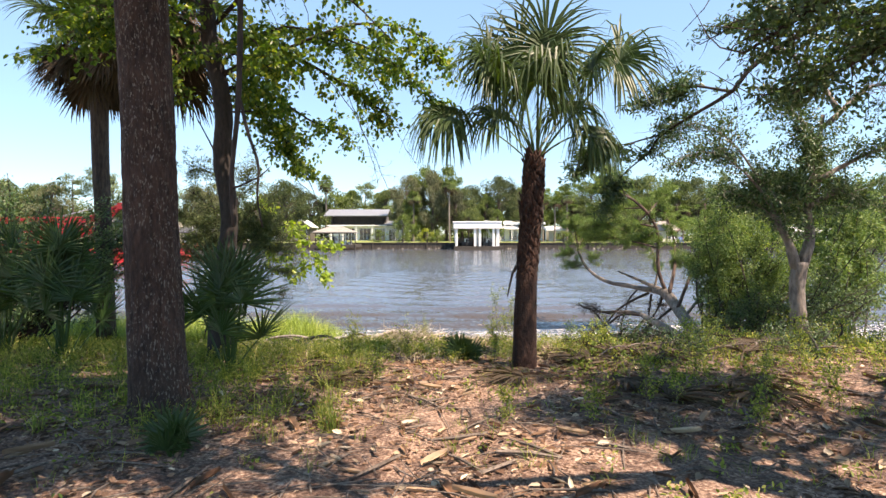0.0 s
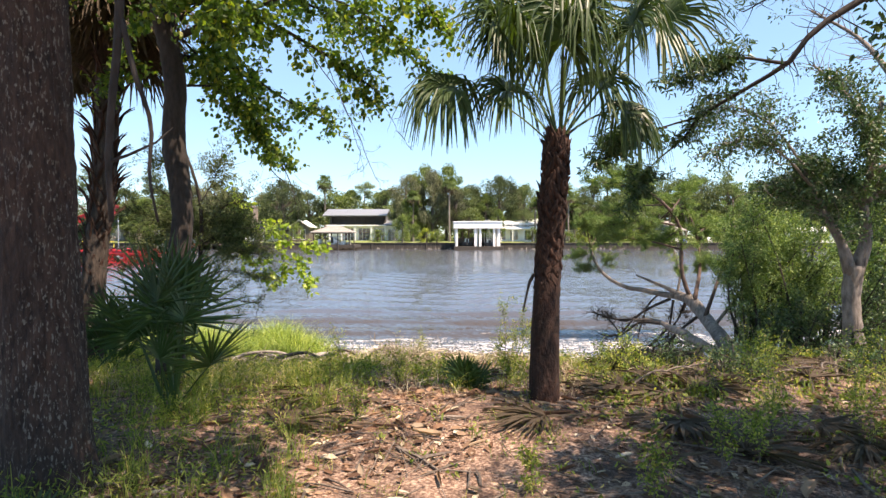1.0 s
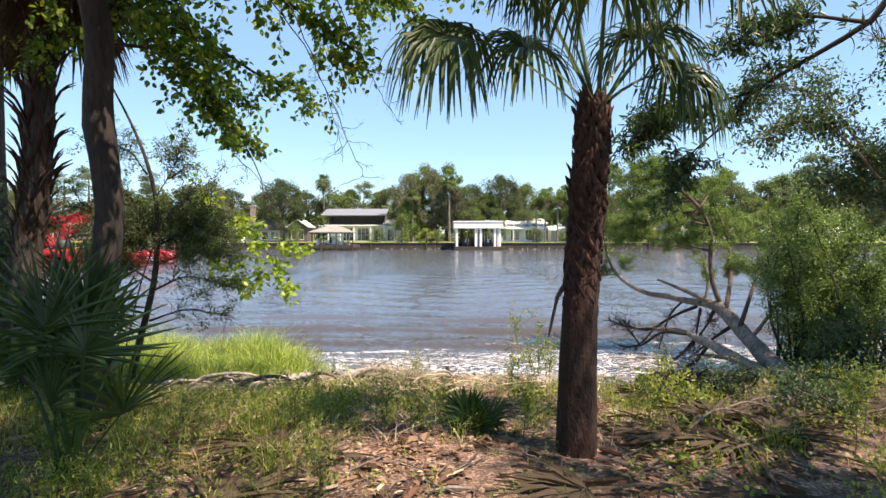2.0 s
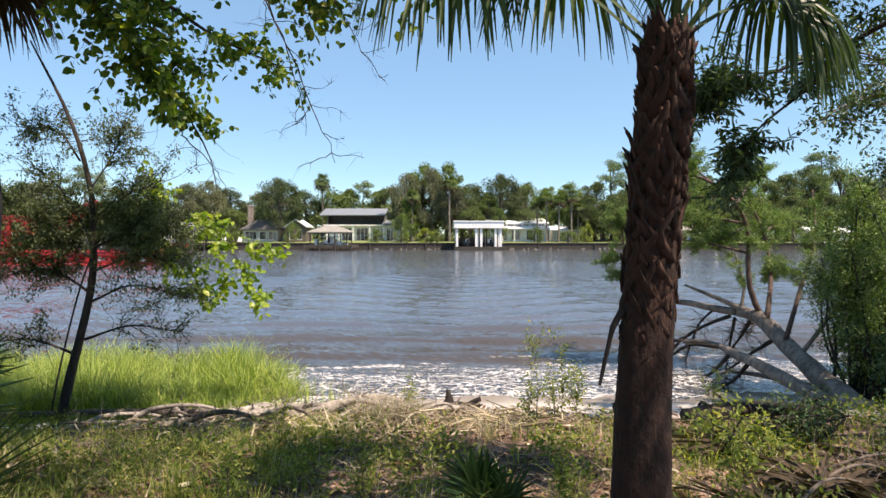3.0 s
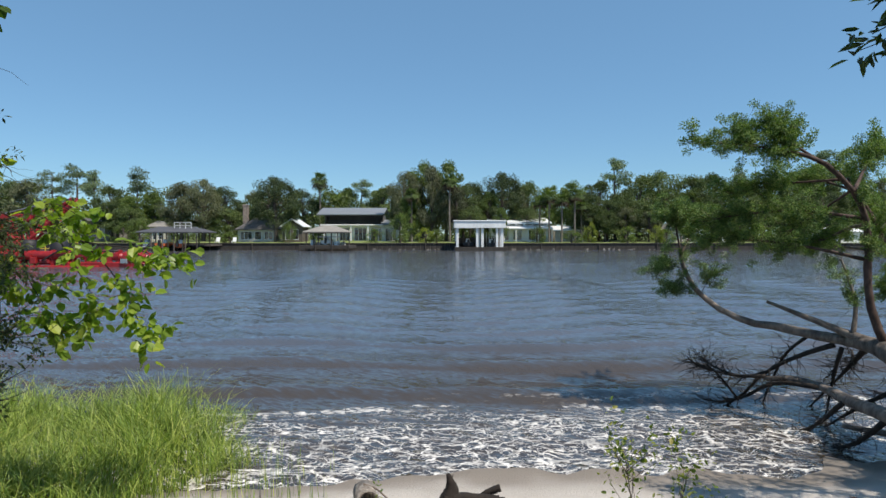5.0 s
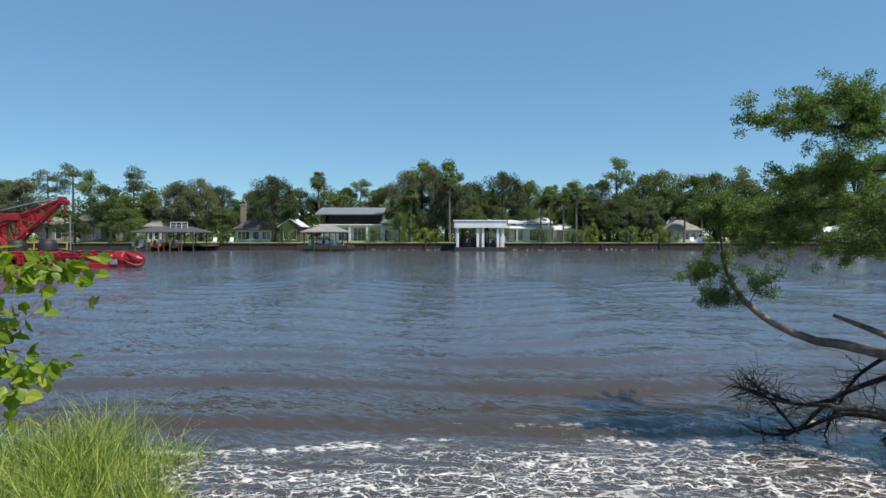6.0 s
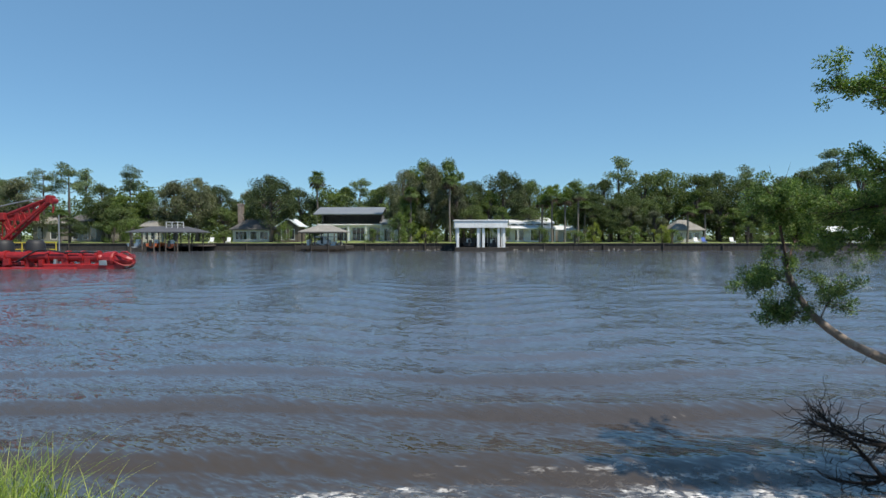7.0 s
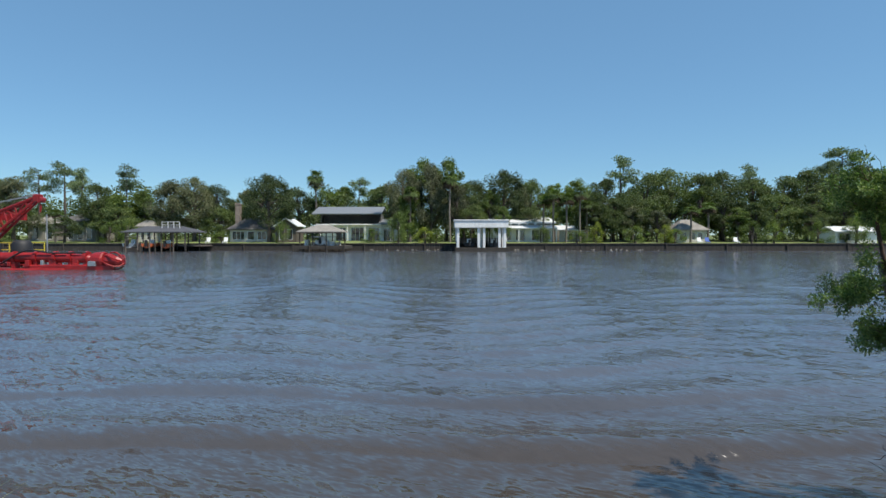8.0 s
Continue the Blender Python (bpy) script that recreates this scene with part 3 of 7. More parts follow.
# ---- palms ----
def frond_mesh(rs, az, el, stalk, blade, droop, spread=140, n=38, sag=0.35, twist=0.0, broad=1.0):
    """A fan frond: an arching stalk from the origin, then a fan of narrow pleated leaflets whose tips hang."""
    d = np.array((math.cos(az) * math.cos(el), math.sin(az) * math.cos(el), math.sin(el)))
    side = np.array((-math.sin(az), math.cos(az), 0.0))
    us = np.linspace(0, 1, 8)
    sp = np.array([d * stalk * u - np.array((0, 0, 1)) * sag * stalk * u * u for u in us])
    axis = unit((sp[-1] - sp[-3])[None])[0]
    up = np.cross(axis, side)
    up = up if up[2] > -0.2 else -up
    side = side * math.cos(twist) + up * math.sin(twist)
    up = np.cross(side, axis)
    up = up if np.dot(up, (0, 0, 1)) > 0 else -up
    parts = []
    st = []
    for i, p in enumerate(sp):
        w = 0.022 - 0.010 * us[i]
        st += [p + side * w, p + up * w * 0.6, p - side * w, p - up * w * 0.4]
    f = [(i * 4 + k, i * 4 + (k + 1) % 4, i * 4 + 4 + (k + 1) % 4, i * 4 + 4 + k) for i in range(7) for k in range(4)]
    parts.append((np.array(st), np.array(f)))
    hub = sp[-1]
    fan, faces, m = [], [], 6
    w = [b * broad for b in (0.006, 0.021, 0.024, 0.019, 0.011, 0.0025)]
    for k in range(n):
        a = math.radians(-spread + 2 * spread * k / (n - 1) + rs.uniform(-2.5, 2.5))
        back = 0.10 * blade
        ln = blade * (1.0 - 0.22 * (abs(a) / math.radians(spread)) ** 2) * rs.uniform(0.9, 1.06)
        way = axis * math.cos(a) + side * math.sin(a) + up * (0.16 + 0.12 * rs.random())
        way /= np.linalg.norm(way)
        tang = -axis * math.sin(a) + side * math.cos(a)
        hang = droop * rs.uniform(0.5, 1.55)
        start = hub - axis * back * (1 - math.cos(a)) * 0.5
        o = k * m * 3
        p, way_now = start.copy(), way
        for j in range(m):
            u = j / (m - 1)
            if j:
                way_now = way + np.array((0, 0, -1.0)) * (hang * 1.9 * max(0.0, u - 0.2) ** 1.15)
                p = p + way_now / np.linalg.norm(way_now) * (ln / (m - 1)) + tang * (0.01 * math.sin(3 * u + k))
            fold = up * (w[j] * 0.45)
            fan += [p - tang * w[j] + fold, p, p + tang * w[j] + fold]
        # the inner part of the blade is one pleated sheet
        left = lambda j: o + j * 3 if (j > 1 or k == 0) else o - m * 3 + j * 3 + 2
        for j in range(m - 1):
            faces += [(left(j), o + j * 3 + 1, o + j * 3 + 4, left(j + 1)), (o + j * 3 + 1, o + j * 3 + 2, o + j * 3 + 5, o + j * 3 + 4)]
    fan, faces = np.array(fan), np.array(faces)
    used = np.unique(faces)
    remap = np.zeros(len(fan), dtype=int)
    remap[used] = np.arange(len(used))
    parts.append((fan[used], remap[faces]))
    return joined(parts)


def boot_shape(long=0.2, wide=0.11, out=0.05):
    """The wishbone stub of an old frond: two legs that clasp the trunk and join in a jutting, splintered tip."""
    s = Shape()
    flat = 0.45
    for k, tip in ((-1, 1.0), (1, 0.9)):
        path = [(k * wide * 0.86, -0.012, -0.12 * long), (k * wide * 0.62, 0.12 * out, 0.28 * long), (k * wide * 0.26, 0.4 * out, 0.7 * long), (k * wide * 0.13, 0.85 * out, 1.05 * long * tip), (k * wide * 0.12, 1.5 * out, 1.32 * long * tip)]
        s.tube([(x, y / flat, z) for x, y, z in path], [0.2 * wide, 0.25 * wide, 0.24 * wide, 0.17 * wide, 0.05 * wide], 6)
    s.v = [(x, y * flat, z) for x, y, z in s.v]
    return s


def palm(name, label, line, radii, boots, fronds, seed, trunk_mat=M_PALM_TRUNK, leaf_mat=M_PALM_LEAF, boot_size=(0.2, 0.11, 0.05), boot_from=0.0, dead=()):
    """A fan palm. line: the trunk's course; fronds and dead: rows of azimuth, elevation, stalk, blade, droop, sag."""
    rng, rs = random.Random(seed), np.random.RandomState(seed)
    base = Vector(line[0])
    p = thing(name, label, "palm tree", base)
    pts = [q - base for q in spline(line, 24)]
    r = [float(np.interp(i / 23, np.linspace(0, 1, len(radii)), radii)) for i in range(24)]
    part("trunk", Shape().tube(pts, r, 20, 0.018, rng), trunk_mat, p, smooth=True)
    mesh = None
    top = len(pts) - 1
    for k in range(boots):
        u = boot_from + (1 - boot_from) * (k + 0.5) / boots
        i = min(int(u * top), top - 1)
        q = pts[i].lerp(pts[i + 1], u * top - i)
        ang = k * 2.39996 + rng.uniform(-0.12, 0.12)
        rad = float(np.interp(u, np.linspace(0, 1, len(radii)), radii))
        grow = 1.0 + 0.12 * u + rng.uniform(-0.15, 0.2)
        m = pose(q.x + math.cos(ang) * rad * 0.9, q.y + math.sin(ang) * rad * 0.9, q.z, rng.uniform(-9, 5), rng.uniform(-9, 9), math.degrees(ang) - 90)
        worn = min(1.0, 0.2 + 2.4 * max(0.0, u - boot_from))
        m = m @ Matrix.Diagonal((grow * (0.55 + 0.45 * worn) * rng.uniform(0.85, 1.15), worn * grow * rng.uniform(0.7, 1.4), grow * (0.4 + 0.6 * worn) * rng.uniform(0.8, 1.2), 1))
        if mesh is None:
            o = part("boot", boot_shape(*boot_size), M_BOOT, p, smooth=True, at=m)
            mesh = o.data
        else:
            o = new("boot", mesh)
            o.parent, o.matrix_basis = p, m
    for rows, mat, nm in ((fronds, leaf_mat, "frond"), (dead, M_DEAD_PALM, "dead_frond")):
        for az, el, stalk, blade, droop, sag, twist in rows:
            v, f = frond_mesh(rs, math.radians(az), math.radians(el), stalk, blade, droop, sag=sag, twist=math.radians(twist), n=30 if nm == "dead_frond" else 64, broad=1.15 if nm == "dead_frond" else 0.86)
            array_mesh(nm, v + np.array(pts[-1]) + rs.uniform(-0.05, 0.05, 3), f, mat, p)
    return p


# azimuth 0 is to the east, 90 across the river
palm("sabal_palm", "young fan palm with a rough red-brown booted trunk", [(1.15, 8.15, -0.4), (1.17, 8.15, 0.8), (1.24, 8.15, 1.9), (1.29, 8.15, 2.72)],
     [0.180, 0.168, 0.150, 0.136, 0.128, 0.105], 170,
     [(184, 46, 1.8, 1.0, 3.6, 0.34, -50), (165, 66, 1.7, 1.05, 1.4, 0.06, -40), (62, 78, 1.85, 1.2, 0.6, 0.05, 30), (118, 76, 1.7, 1.15, 0.8, 0.05, -30),
      (4, 53, 2.05, 1.1, 1.3, 0.08, 50), (26, 42, 1.5, 1.0, 4.0, 0.33, 40), (-98, 66, 1.4, 1.05, 3.2, 0.12, 0), (-142, 62, 1.5, 1.0, 3.0, 0.12, -25), (-60, 70, 1.45, 1.0, 2.8, 0.10, 20),
      (-28, 60, 1.6, 1.0, 1.9, 0.1, 35), (200, 60, 1.6, 1.0, 1.9, 0.1, -40), (128, 50, 1.25, 1.0, 2.1, 0.16, -10), (44, 50, 1.35, 1.0, 2.0, 0.16, 15)], 3, boot_size=(0.155, 0.105, 0.026), boot_from=0.36)


part("torn_boot", Shape().tube(spline([(-0.12, -0.02, 1.62), (-0.18, -0.03, 1.5), (-0.21, -0.03, 1.36), (-0.25, -0.03, 1.18)], 8), taper(0.022, 0.009, 8), 6, 0.2, random.Random(2)), M_DARK_BARK, bpy.data.objects["sabal_palm"], "dark torn strip hanging from the trunk")


def skirt(rs, n, el0, el1, stalk, blade, droop):
    return [(rs.uniform(0, 360), rs.uniform(el0, el1), stalk * rs.uniform(0.8, 1.2), blade * rs.uniform(0.85, 1.15), droop * rs.uniform(0.7, 1.2), 0.35, rs.uniform(-30, 30)) for _ in range(n)]


R = np.random.RandomState(5)
palm("sabal_palm", "tall fan palm with a smooth grey trunk and brown skirt", [(-8.1, 13.5, -0.8), (-8.12, 13.5, 1.5), (-8.18, 13.5, 3.5), (-8.2, 13.5, 6.0)],
     [0.22, 0.19, 0.18, 0.19, 0.2], 0, skirt(R, 20, 15, 78, 1.5, 1.1, 0.6), 6, M_OAK_BARK, dead=skirt(R, 50, -60, 8, 0.75, 0.75, 0.95))
palm("sabal_palm", "fan palm with long jutting boots up its trunk", [(-6.15, 11.4, -0.6), (-6.05, 11.4, 1.2), (-5.85, 11.4, 3.0), (-5.72, 11.4, 6.1)],
     [0.2, 0.19, 0.19, 0.19, 0.17], 110, skirt(R, 18, 5, 75, 1.2, 0.95, 0.5), 7, M_OAK_BARK, boot_size=(0.3, 0.1, 0.14), boot_from=0.25, dead=skirt(R, 36, -60, 5, 0.95, 0.9, 1.0))


def palmetto(name, label, at, count, stalk, blade, seed, lo=20, hi=80, broad=0.8):
    """A clump of stiff fan fronds on long stalks that rise in a vase from the ground."""
    rs = np.random.RandomState(seed)
    x, y = at
    p = thing(name, label, "palmetto", (x, y, ground_z(x, y) - 0.03))
    for k in range(count):
        u = (k + 0.5) / count
        el = lo + (hi - lo) * u ** 0.7 + rs.uniform(-6, 6)
        v, f = frond_mesh(rs, math.radians(k * 137.5 + rs.uniform(-20, 20)), math.radians(el), stalk * rs.uniform(0.65, 1.1) * (0.55 + 0.45 * u), blade * rs.uniform(0.8, 1.15), rs.uniform(0.03, 0.25), 105, 24, 0.10, rs.uniform(-0.9, 0.9), broad)
        array_mesh("frond", v + np.array((rs.normal(0, 0.05), rs.normal(0, 0.05), 0)), f, M_PALMETTO, p)
    return p


palmetto("palmetto", "dark green palmetto clump in the shade", (-2.9, 7.6), 12, 1.75, 0.66, 11, 52, 88)
palmetto("palmetto", "dark green palmetto clump in the shade", (-6.0, 8.8), 14, 2.15, 0.7, 12, 58, 88)
palmetto("palmetto", "dark green palmetto clump in the shade", (-7.5, 9.6), 15, 2.3, 0.72, 13, 55, 86)
palmetto("palmetto", "dark green palmetto clump in the shade", (-5.5, 11.0), 12, 1.2, 0.5, 15, 50, 86)
palmetto("palmetto_seedling", "small stiff palmetto seedling in weeds", (0.27, 8.7), 10, 0.22, 0.3, 14, 45, 88)
palmetto("palmetto_seedling", "small stiff palmetto seedling in litter", (-2.25, 4.6), 7, 0.25, 0.26, 16, 40, 85)


def fallen_frond(at, turn, seed, size=1.0):
    """A dead fan frond lying on the ground, its blade folded and torn."""
    rs = np.random.RandomState(seed)
    x, y = at
    p = thing("fallen_frond", "dead brown palm frond lying on the ground", "palm frond", (x, y, ground_z(x, y) + 0.03), "fallen palm fronds")
    v, f = frond_mesh(rs, math.radians(turn), math.radians(9), 0.75 * size, 0.7 * size, 0.25, 80, 24, 0.12)
    v[:, 2] = np.maximum(v[:, 2], 0.0) * 0.8 + rs.uniform(0, 0.03, len(v))
    array_mesh("blade", v, f, M_DEAD_PALM, p)


for k, (x, y, a) in enumerate([(2.7, 8.7, 20), (3.3, 8.5, 200), (3.0, 9.2, 120), (2.3, 9.3, 340), (4.3, 8.2, 60), (1.8, 6.2, 10), (-0.7, 7.9, 170), (3.9, 7.2, 250), (5.6, 8.9, 100), (-1.9, 6.3, 60), (2.35, 7.95, 30), (2.75, 8.0, 150), (2.55, 7.75, 250), (2.6, 8.15, 80), (3.2, 7.6, 300), (1.7, 7.3, 190)]):
    fallen_frond((x, y), a, 400 + k)


# ---- trees of the near bank ----
def limbs_mesh(rng, shape, limbs, n=12):
    paths = []
    for pts, r0, r1 in limbs:
        c = spline(pts, n)
        shape.tube(c, taper(r0, r1, n, 0.8), 10 if r0 > 0.08 else 6, 0.06, rng)
        paths.append(c)
    return paths


def ridged_trunk(pts, radii, depth, n=72, rows=150):
    """A trunk whose bark stands up in long broken ridges, and whose foot flares into roots."""
    c = spline(pts, rows)
    v = []
    for i, p in enumerate(c):
        r0 = float(np.interp(i / (rows - 1), np.linspace(0, 1, len(radii)), radii))
        foot = max(0.0, 1 - (p.z - c[0].z) / 0.7)
        for k in range(n):
            a = 2 * math.pi * k / n
            d = Vector((math.cos(a), math.sin(a), 0))
            q = d * 3.2
            ridge = 1 - abs(noise.noise((q.x * 1.9, q.y * 1.9, p.z * 1.5))) * 2.2
            fine = noise.noise((q.x * 6, q.y * 6, p.z * 9))
            v.append(p + d * (r0 * (1 + 0.05 * noise.noise((q.x * 0.4, q.y * 0.4, p.z * 0.5))) + depth * (ridge + 0.45 * fine) + foot * foot * 0.10 * max(0, math.sin(a * 5 + 1))))
    f = [(i * n + k, i * n + (k + 1) % n, (i + 1) * n + (k + 1) % n, (i + 1) * n + k) for i in range(rows - 1) for k in range(n)]
    return Shape().add(v, f)


def tree(name, label, trunk, limbs, bark, leaf_mat, seed, twigs=10, twig_len=0.9, per=14, spread=(0.16, 0.16, 0.13), size=(0.075, 0.05), droop=0.4, template=OVAL, rise=0.1, start=0.25, side=None, trunk_n=14, category="tree", twig_r=0.009, lump=0.07, keep=None, ridges=0.0, upper_bark=None, crook=0.25, twig_n=5):
    """trunk: (points, radii); limbs: rows of (points, r0, r1). Twigs sprout from the limbs and the leaves sit on the twigs."""
    rng, rs = random.Random(seed), np.random.RandomState(seed)
    p = thing(name, label, category)
    pts, radii = trunk
    c = spline(pts, 22)
    r = [float(np.interp(i / 21, np.linspace(0, 1, len(radii)), radii)) for i in range(22)]
    part("trunk", ridged_trunk(pts, radii, ridges) if ridges else Shape().tube(c, r, trunk_n, lump, rng), bark, p, smooth=True)
    if limbs:
        tips, fine = [], Shape()
        for limb in limbs:
            s = Shape()
            path, = limbs_mesh(rng, s, [limb[:3]])
            share = limb[3] if len(limb) > 3 else 1.0
            tips += twigs_from(rng, fine, path, twig_r, int(twigs * share), twig_len, start, rise, side, crook, twig_n)
            part("bough", s, upper_bark if upper_bark and limb[1] < 0.08 and limb[0][-1][2] > 1.5 else bark, p, smooth=True)
        tagged(part("twig_mass", fine, upper_bark or bark, p), kind="stuff")
        if leaf_mat is not None:
            if keep is not None:
                tips = [t for t in tips if keep(t)]
            v, f = scatter_leaves(rs, np.array(tips), per, spread, size[0], size[1], droop, template)
            array_mesh("crown", v, f, leaf_mat, p)
    return p


def clear_of_path(t):
    """Leaves keep to the upper boughs; the low hanging twigs are bare."""
    return (t.z > 2.7 + 0.1 * (t.x + 2.2) if t.x > -2.3 else t.z > (2.75 if t.y > 10.2 else 2.2)) and (abs(t.x) > 0.75 or t.z > 2.9)


# thick oak close on the left; unseen crown above, placed to shade the litter
def crown_limbs(rng, top, count, reach, up, r0, lift=(0.1, 0.8)):
    out = []
    for k in range(count):
        a = 2 * math.pi * (k + rng.uniform(-0.3, 0.3)) / count
        e = rng.uniform(*lift)
        ln = reach * rng.uniform(0.7, 1.15)
        d = Vector((math.cos(a), math.sin(a), 0))
        b = Vector(top) + Vector((0, 0, rng.uniform(-0.6, 0.4)))
        out.append(([b, b + d * ln * 0.4 + Vector((rng.gauss(0, .2), rng.gauss(0, .2), e * ln * 0.35 + up)), b + d * ln + Vector((rng.gauss(0, .4), rng.gauss(0, .4), e * ln * 0.6 + up))], r0 * rng.uniform(0.6, 1), 0.02))
    return out


rng = random.Random(21)
tree("oak_tree", "thick oak with deeply ridged dark brown bark", ([(-2.84, 5.72, -0.35), (-2.89, 5.72, 0.1), (-2.95, 5.75, 1.2), (-3.0, 5.75, 2.8), (-3.1, 5.75, 5.2), (-3.0, 5.7, 6.6)], [0.36, 0.265, 0.24, 0.23, 0.225, 0.2]),
     # leaves stay above the view, thinned to set where their shade falls
     [([(-3.0, 5.72, 5.4), (-2.2, 5.0, 5.9), (-1.5, 4.42, 6.02), (-0.4, 3.8, 6.3)], 0.12, 0.03), ([(-3.0, 5.72, 5.5), (-1.8, 5.4, 5.7), (-0.6, 5.2, 5.9), (0.9, 5.0, 6.0)], 0.1, 0.03, 0.9), ([(-1.8, 4.6, 5.95), (-1.0, 3.6, 5.9), (-0.2, 2.8, 5.9), (0.9, 2.2, 5.8)], 0.07, 0.02, 1.5), ([(-3.0, 5.6, 5.5), (-2.6, 4.2, 5.8), (-2.2, 3.0, 5.9), (-1.6, 1.8, 5.9)], 0.09, 0.02, 1.5), ([(-0.6, 5.2, 5.9), (-0.2, 5.9, 6.0), (0.6, 6.4, 6.2)], 0.05, 0.015, 0.6), ([(-0.8, 4.0, 6.1), (0.2, 3.9, 6.0), (1.1, 3.8, 6.0)], 0.05, 0.015, 0.9), ([(-1.8, 4.6, 5.95), (-1.0, 4.3, 6.0), (-0.2, 4.2, 6.1)], 0.05, 0.02, 2.2), ([(-1.4, 3.9, 5.9), (-0.7, 3.2, 6.0), (-0.1, 2.6, 6.0)], 0.05, 0.02, 2.2), ([(-3.0, 5.7, 5.9), (-3.8, 7.2, 6.6), (-4.4, 8.6, 7.0), (-4.8, 9.8, 7.4)], 0.08, 0.02, 0.4), ([(-3.0, 5.7, 5.9), (-4.6, 6.4, 6.4), (-6.0, 7.4, 6.8), (-7.0, 8.6, 7.2)], 0.08, 0.02, 0.4)] + crown_limbs(rng, (-3.05, 5.7, 5.7), 13, 4.4, 0.5, 0.13, (0.05, 0.5)), M_FLECKED, M_OAK_LEAF, 22, 30, 1.2, 22, (0.3, 0.3, 0.22), (0.11, 0.065), ridges=0.02, keep=lambda t: t.z - 1.65 > 0.47 * t.y and (t.x < -0.3 or (t.x * 917 + t.y * 377) % 1 < 0.4))

# grey wavy trunk whose broad-leaved boughs hang into the view
broadleaf = tree("broadleaf_tree", "grey crooked tree with hanging sunlit leafy boughs", ([(-3.62, 9.0, -0.5), (-3.55, 9.0, 0.9), (-3.42, 9.0, 1.9), (-3.52, 9.0, 2.9), (-3.5, 9.0, 3.7), (-3.75, 9.05, 5.0), (-3.7, 9.1, 6.5)], [0.19, 0.15, 0.13, 0.145, 0.135, 0.12, 0.08]),
     [([(-3.5, 9.0, 4.2), (-2.7, 9.2, 4.6), (-1.8, 9.5, 4.25), (-0.95, 9.7, 3.7)], 0.05, 0.012),
      ([(-3.6, 9.0, 4.6), (-2.8, 9.9, 5.2), (-1.9, 10.6, 5.2), (-0.9, 11.0, 4.9)], 0.05, 0.012),
      
      ([(-3.5, 9.0, 3.6), (-3.2, 9.8, 3.75), (-2.9, 10.5, 3.35), (-2.55, 10.9, 2.6), (-2.45, 10.95, 2.15)], 0.022, 0.004, 0.6), ([(-3.5, 9.0, 4.3), (-3.25, 9.6, 3.95), (-2.95, 10.1, 3.5), (-2.7, 10.5, 3.05)], 0.02, 0.005, 0.9), ([(-3.5, 9.0, 4.6), (-3.3, 9.9, 4.6), (-3.2, 10.8, 4.1), (-3.0, 11.4, 3.5)], 0.02, 0.005, 0.9), ([(-3.5, 9.0, 4.4), (-2.6, 8.9, 4.9), (-1.4, 9.0, 4.7), (-0.5, 9.3, 4.2), (-0.15, 9.5, 3.8)], 0.025, 0.006, 0.8),
      ([(-3.55, 9.0, 4.0), (-3.2, 10.2, 4.2), (-2.6, 11.2, 3.9), (-1.9, 11.4, 3.6)], 0.04, 0.008, 0.7),
      ([(-3.6, 9.0, 5.0), (-2.6, 8.6, 5.6), (-1.6, 8.5, 5.3), (-0.8, 8.6, 4.6)], 0.04, 0.008, 0.5),
      ([(-2.7, 9.2, 4.6), (-1.5, 9.2, 5.05), (-0.5, 9.4, 5.0), (0.0, 9.5, 4.5)], 0.03, 0.008, 0.55),
      ([(-3.55, 9.0, 4.4), (-4.4, 9.8, 4.8), (-5.1, 10.6, 4.6), (-5.6, 11.2, 4.0)], 0.04, 0.01, 0.5), ([(-3.65, 9.0, 4.8), (-4.2, 8.6, 5.0), (-5.0, 8.3, 4.8), (-5.6, 8.2, 4.3)], 0.03, 0.008, 0.8),
      ([(-3.6, 9.0, 4.4), (-3.0, 8.4, 4.6), (-2.6, 8.0, 4.3), (-2.4, 7.8, 3.9)], 0.025, 0.006, 0.7), ([(-3.7, 9.05, 5.2), (-4.4, 9.4, 5.6), (-5.4, 9.6, 5.4), (-6.1, 9.7, 5.0)], 0.03, 0.008, 0.8)],
     M_DARK_BARK, M_BROAD, 31, 58, 0.55, 4, (0.10, 0.10, 0.085), (0.086, 0.068), 0.7, rise=-0.12, start=0.12, twig_r=0.0032, keep=clear_of_path, crook=0.24, twig_n=7)



def bare_twig(parent, pts, r, seed, count=9, reach=0.28):
    """A leafless hanging twig whose side shoots fork once more."""
    rng = random.Random(seed)
    s, path = Shape(), spline(pts, 16)
    path = [q + Vector((rng.gauss(0, 0.012), rng.gauss(0, 0.012), 0)) for q in path]
    s.tube(path, taper(r, r * 0.3, 16), 5)
    for _ in range(count):
        i = rng.randint(4, 14)
        d = Vector((rng.gauss(0.2, 1), rng.gauss(0, 0.6), rng.gauss(-0.5, 0.5))).normalized()
        side = [path[i]]
        for _ in range(6):
            d = (d + Vector((rng.gauss(0, 0.28), rng.gauss(0, 0.28), rng.gauss(0, 0.28)))).normalized()
            side.append(side[-1] + d * reach * rng.uniform(0.1, 0.24))
        s.tube(side, taper(r * 0.45, r * 0.18, 7), 4)
        twigs_from(rng, s, side, r * 0.2, 3, reach * 0.45, 0.3, -0.1, None, 0.35, 5)
    tagged(part("hanging_twig", s, M_DARK_BARK, parent), "bare forked twig", kind="stuff")


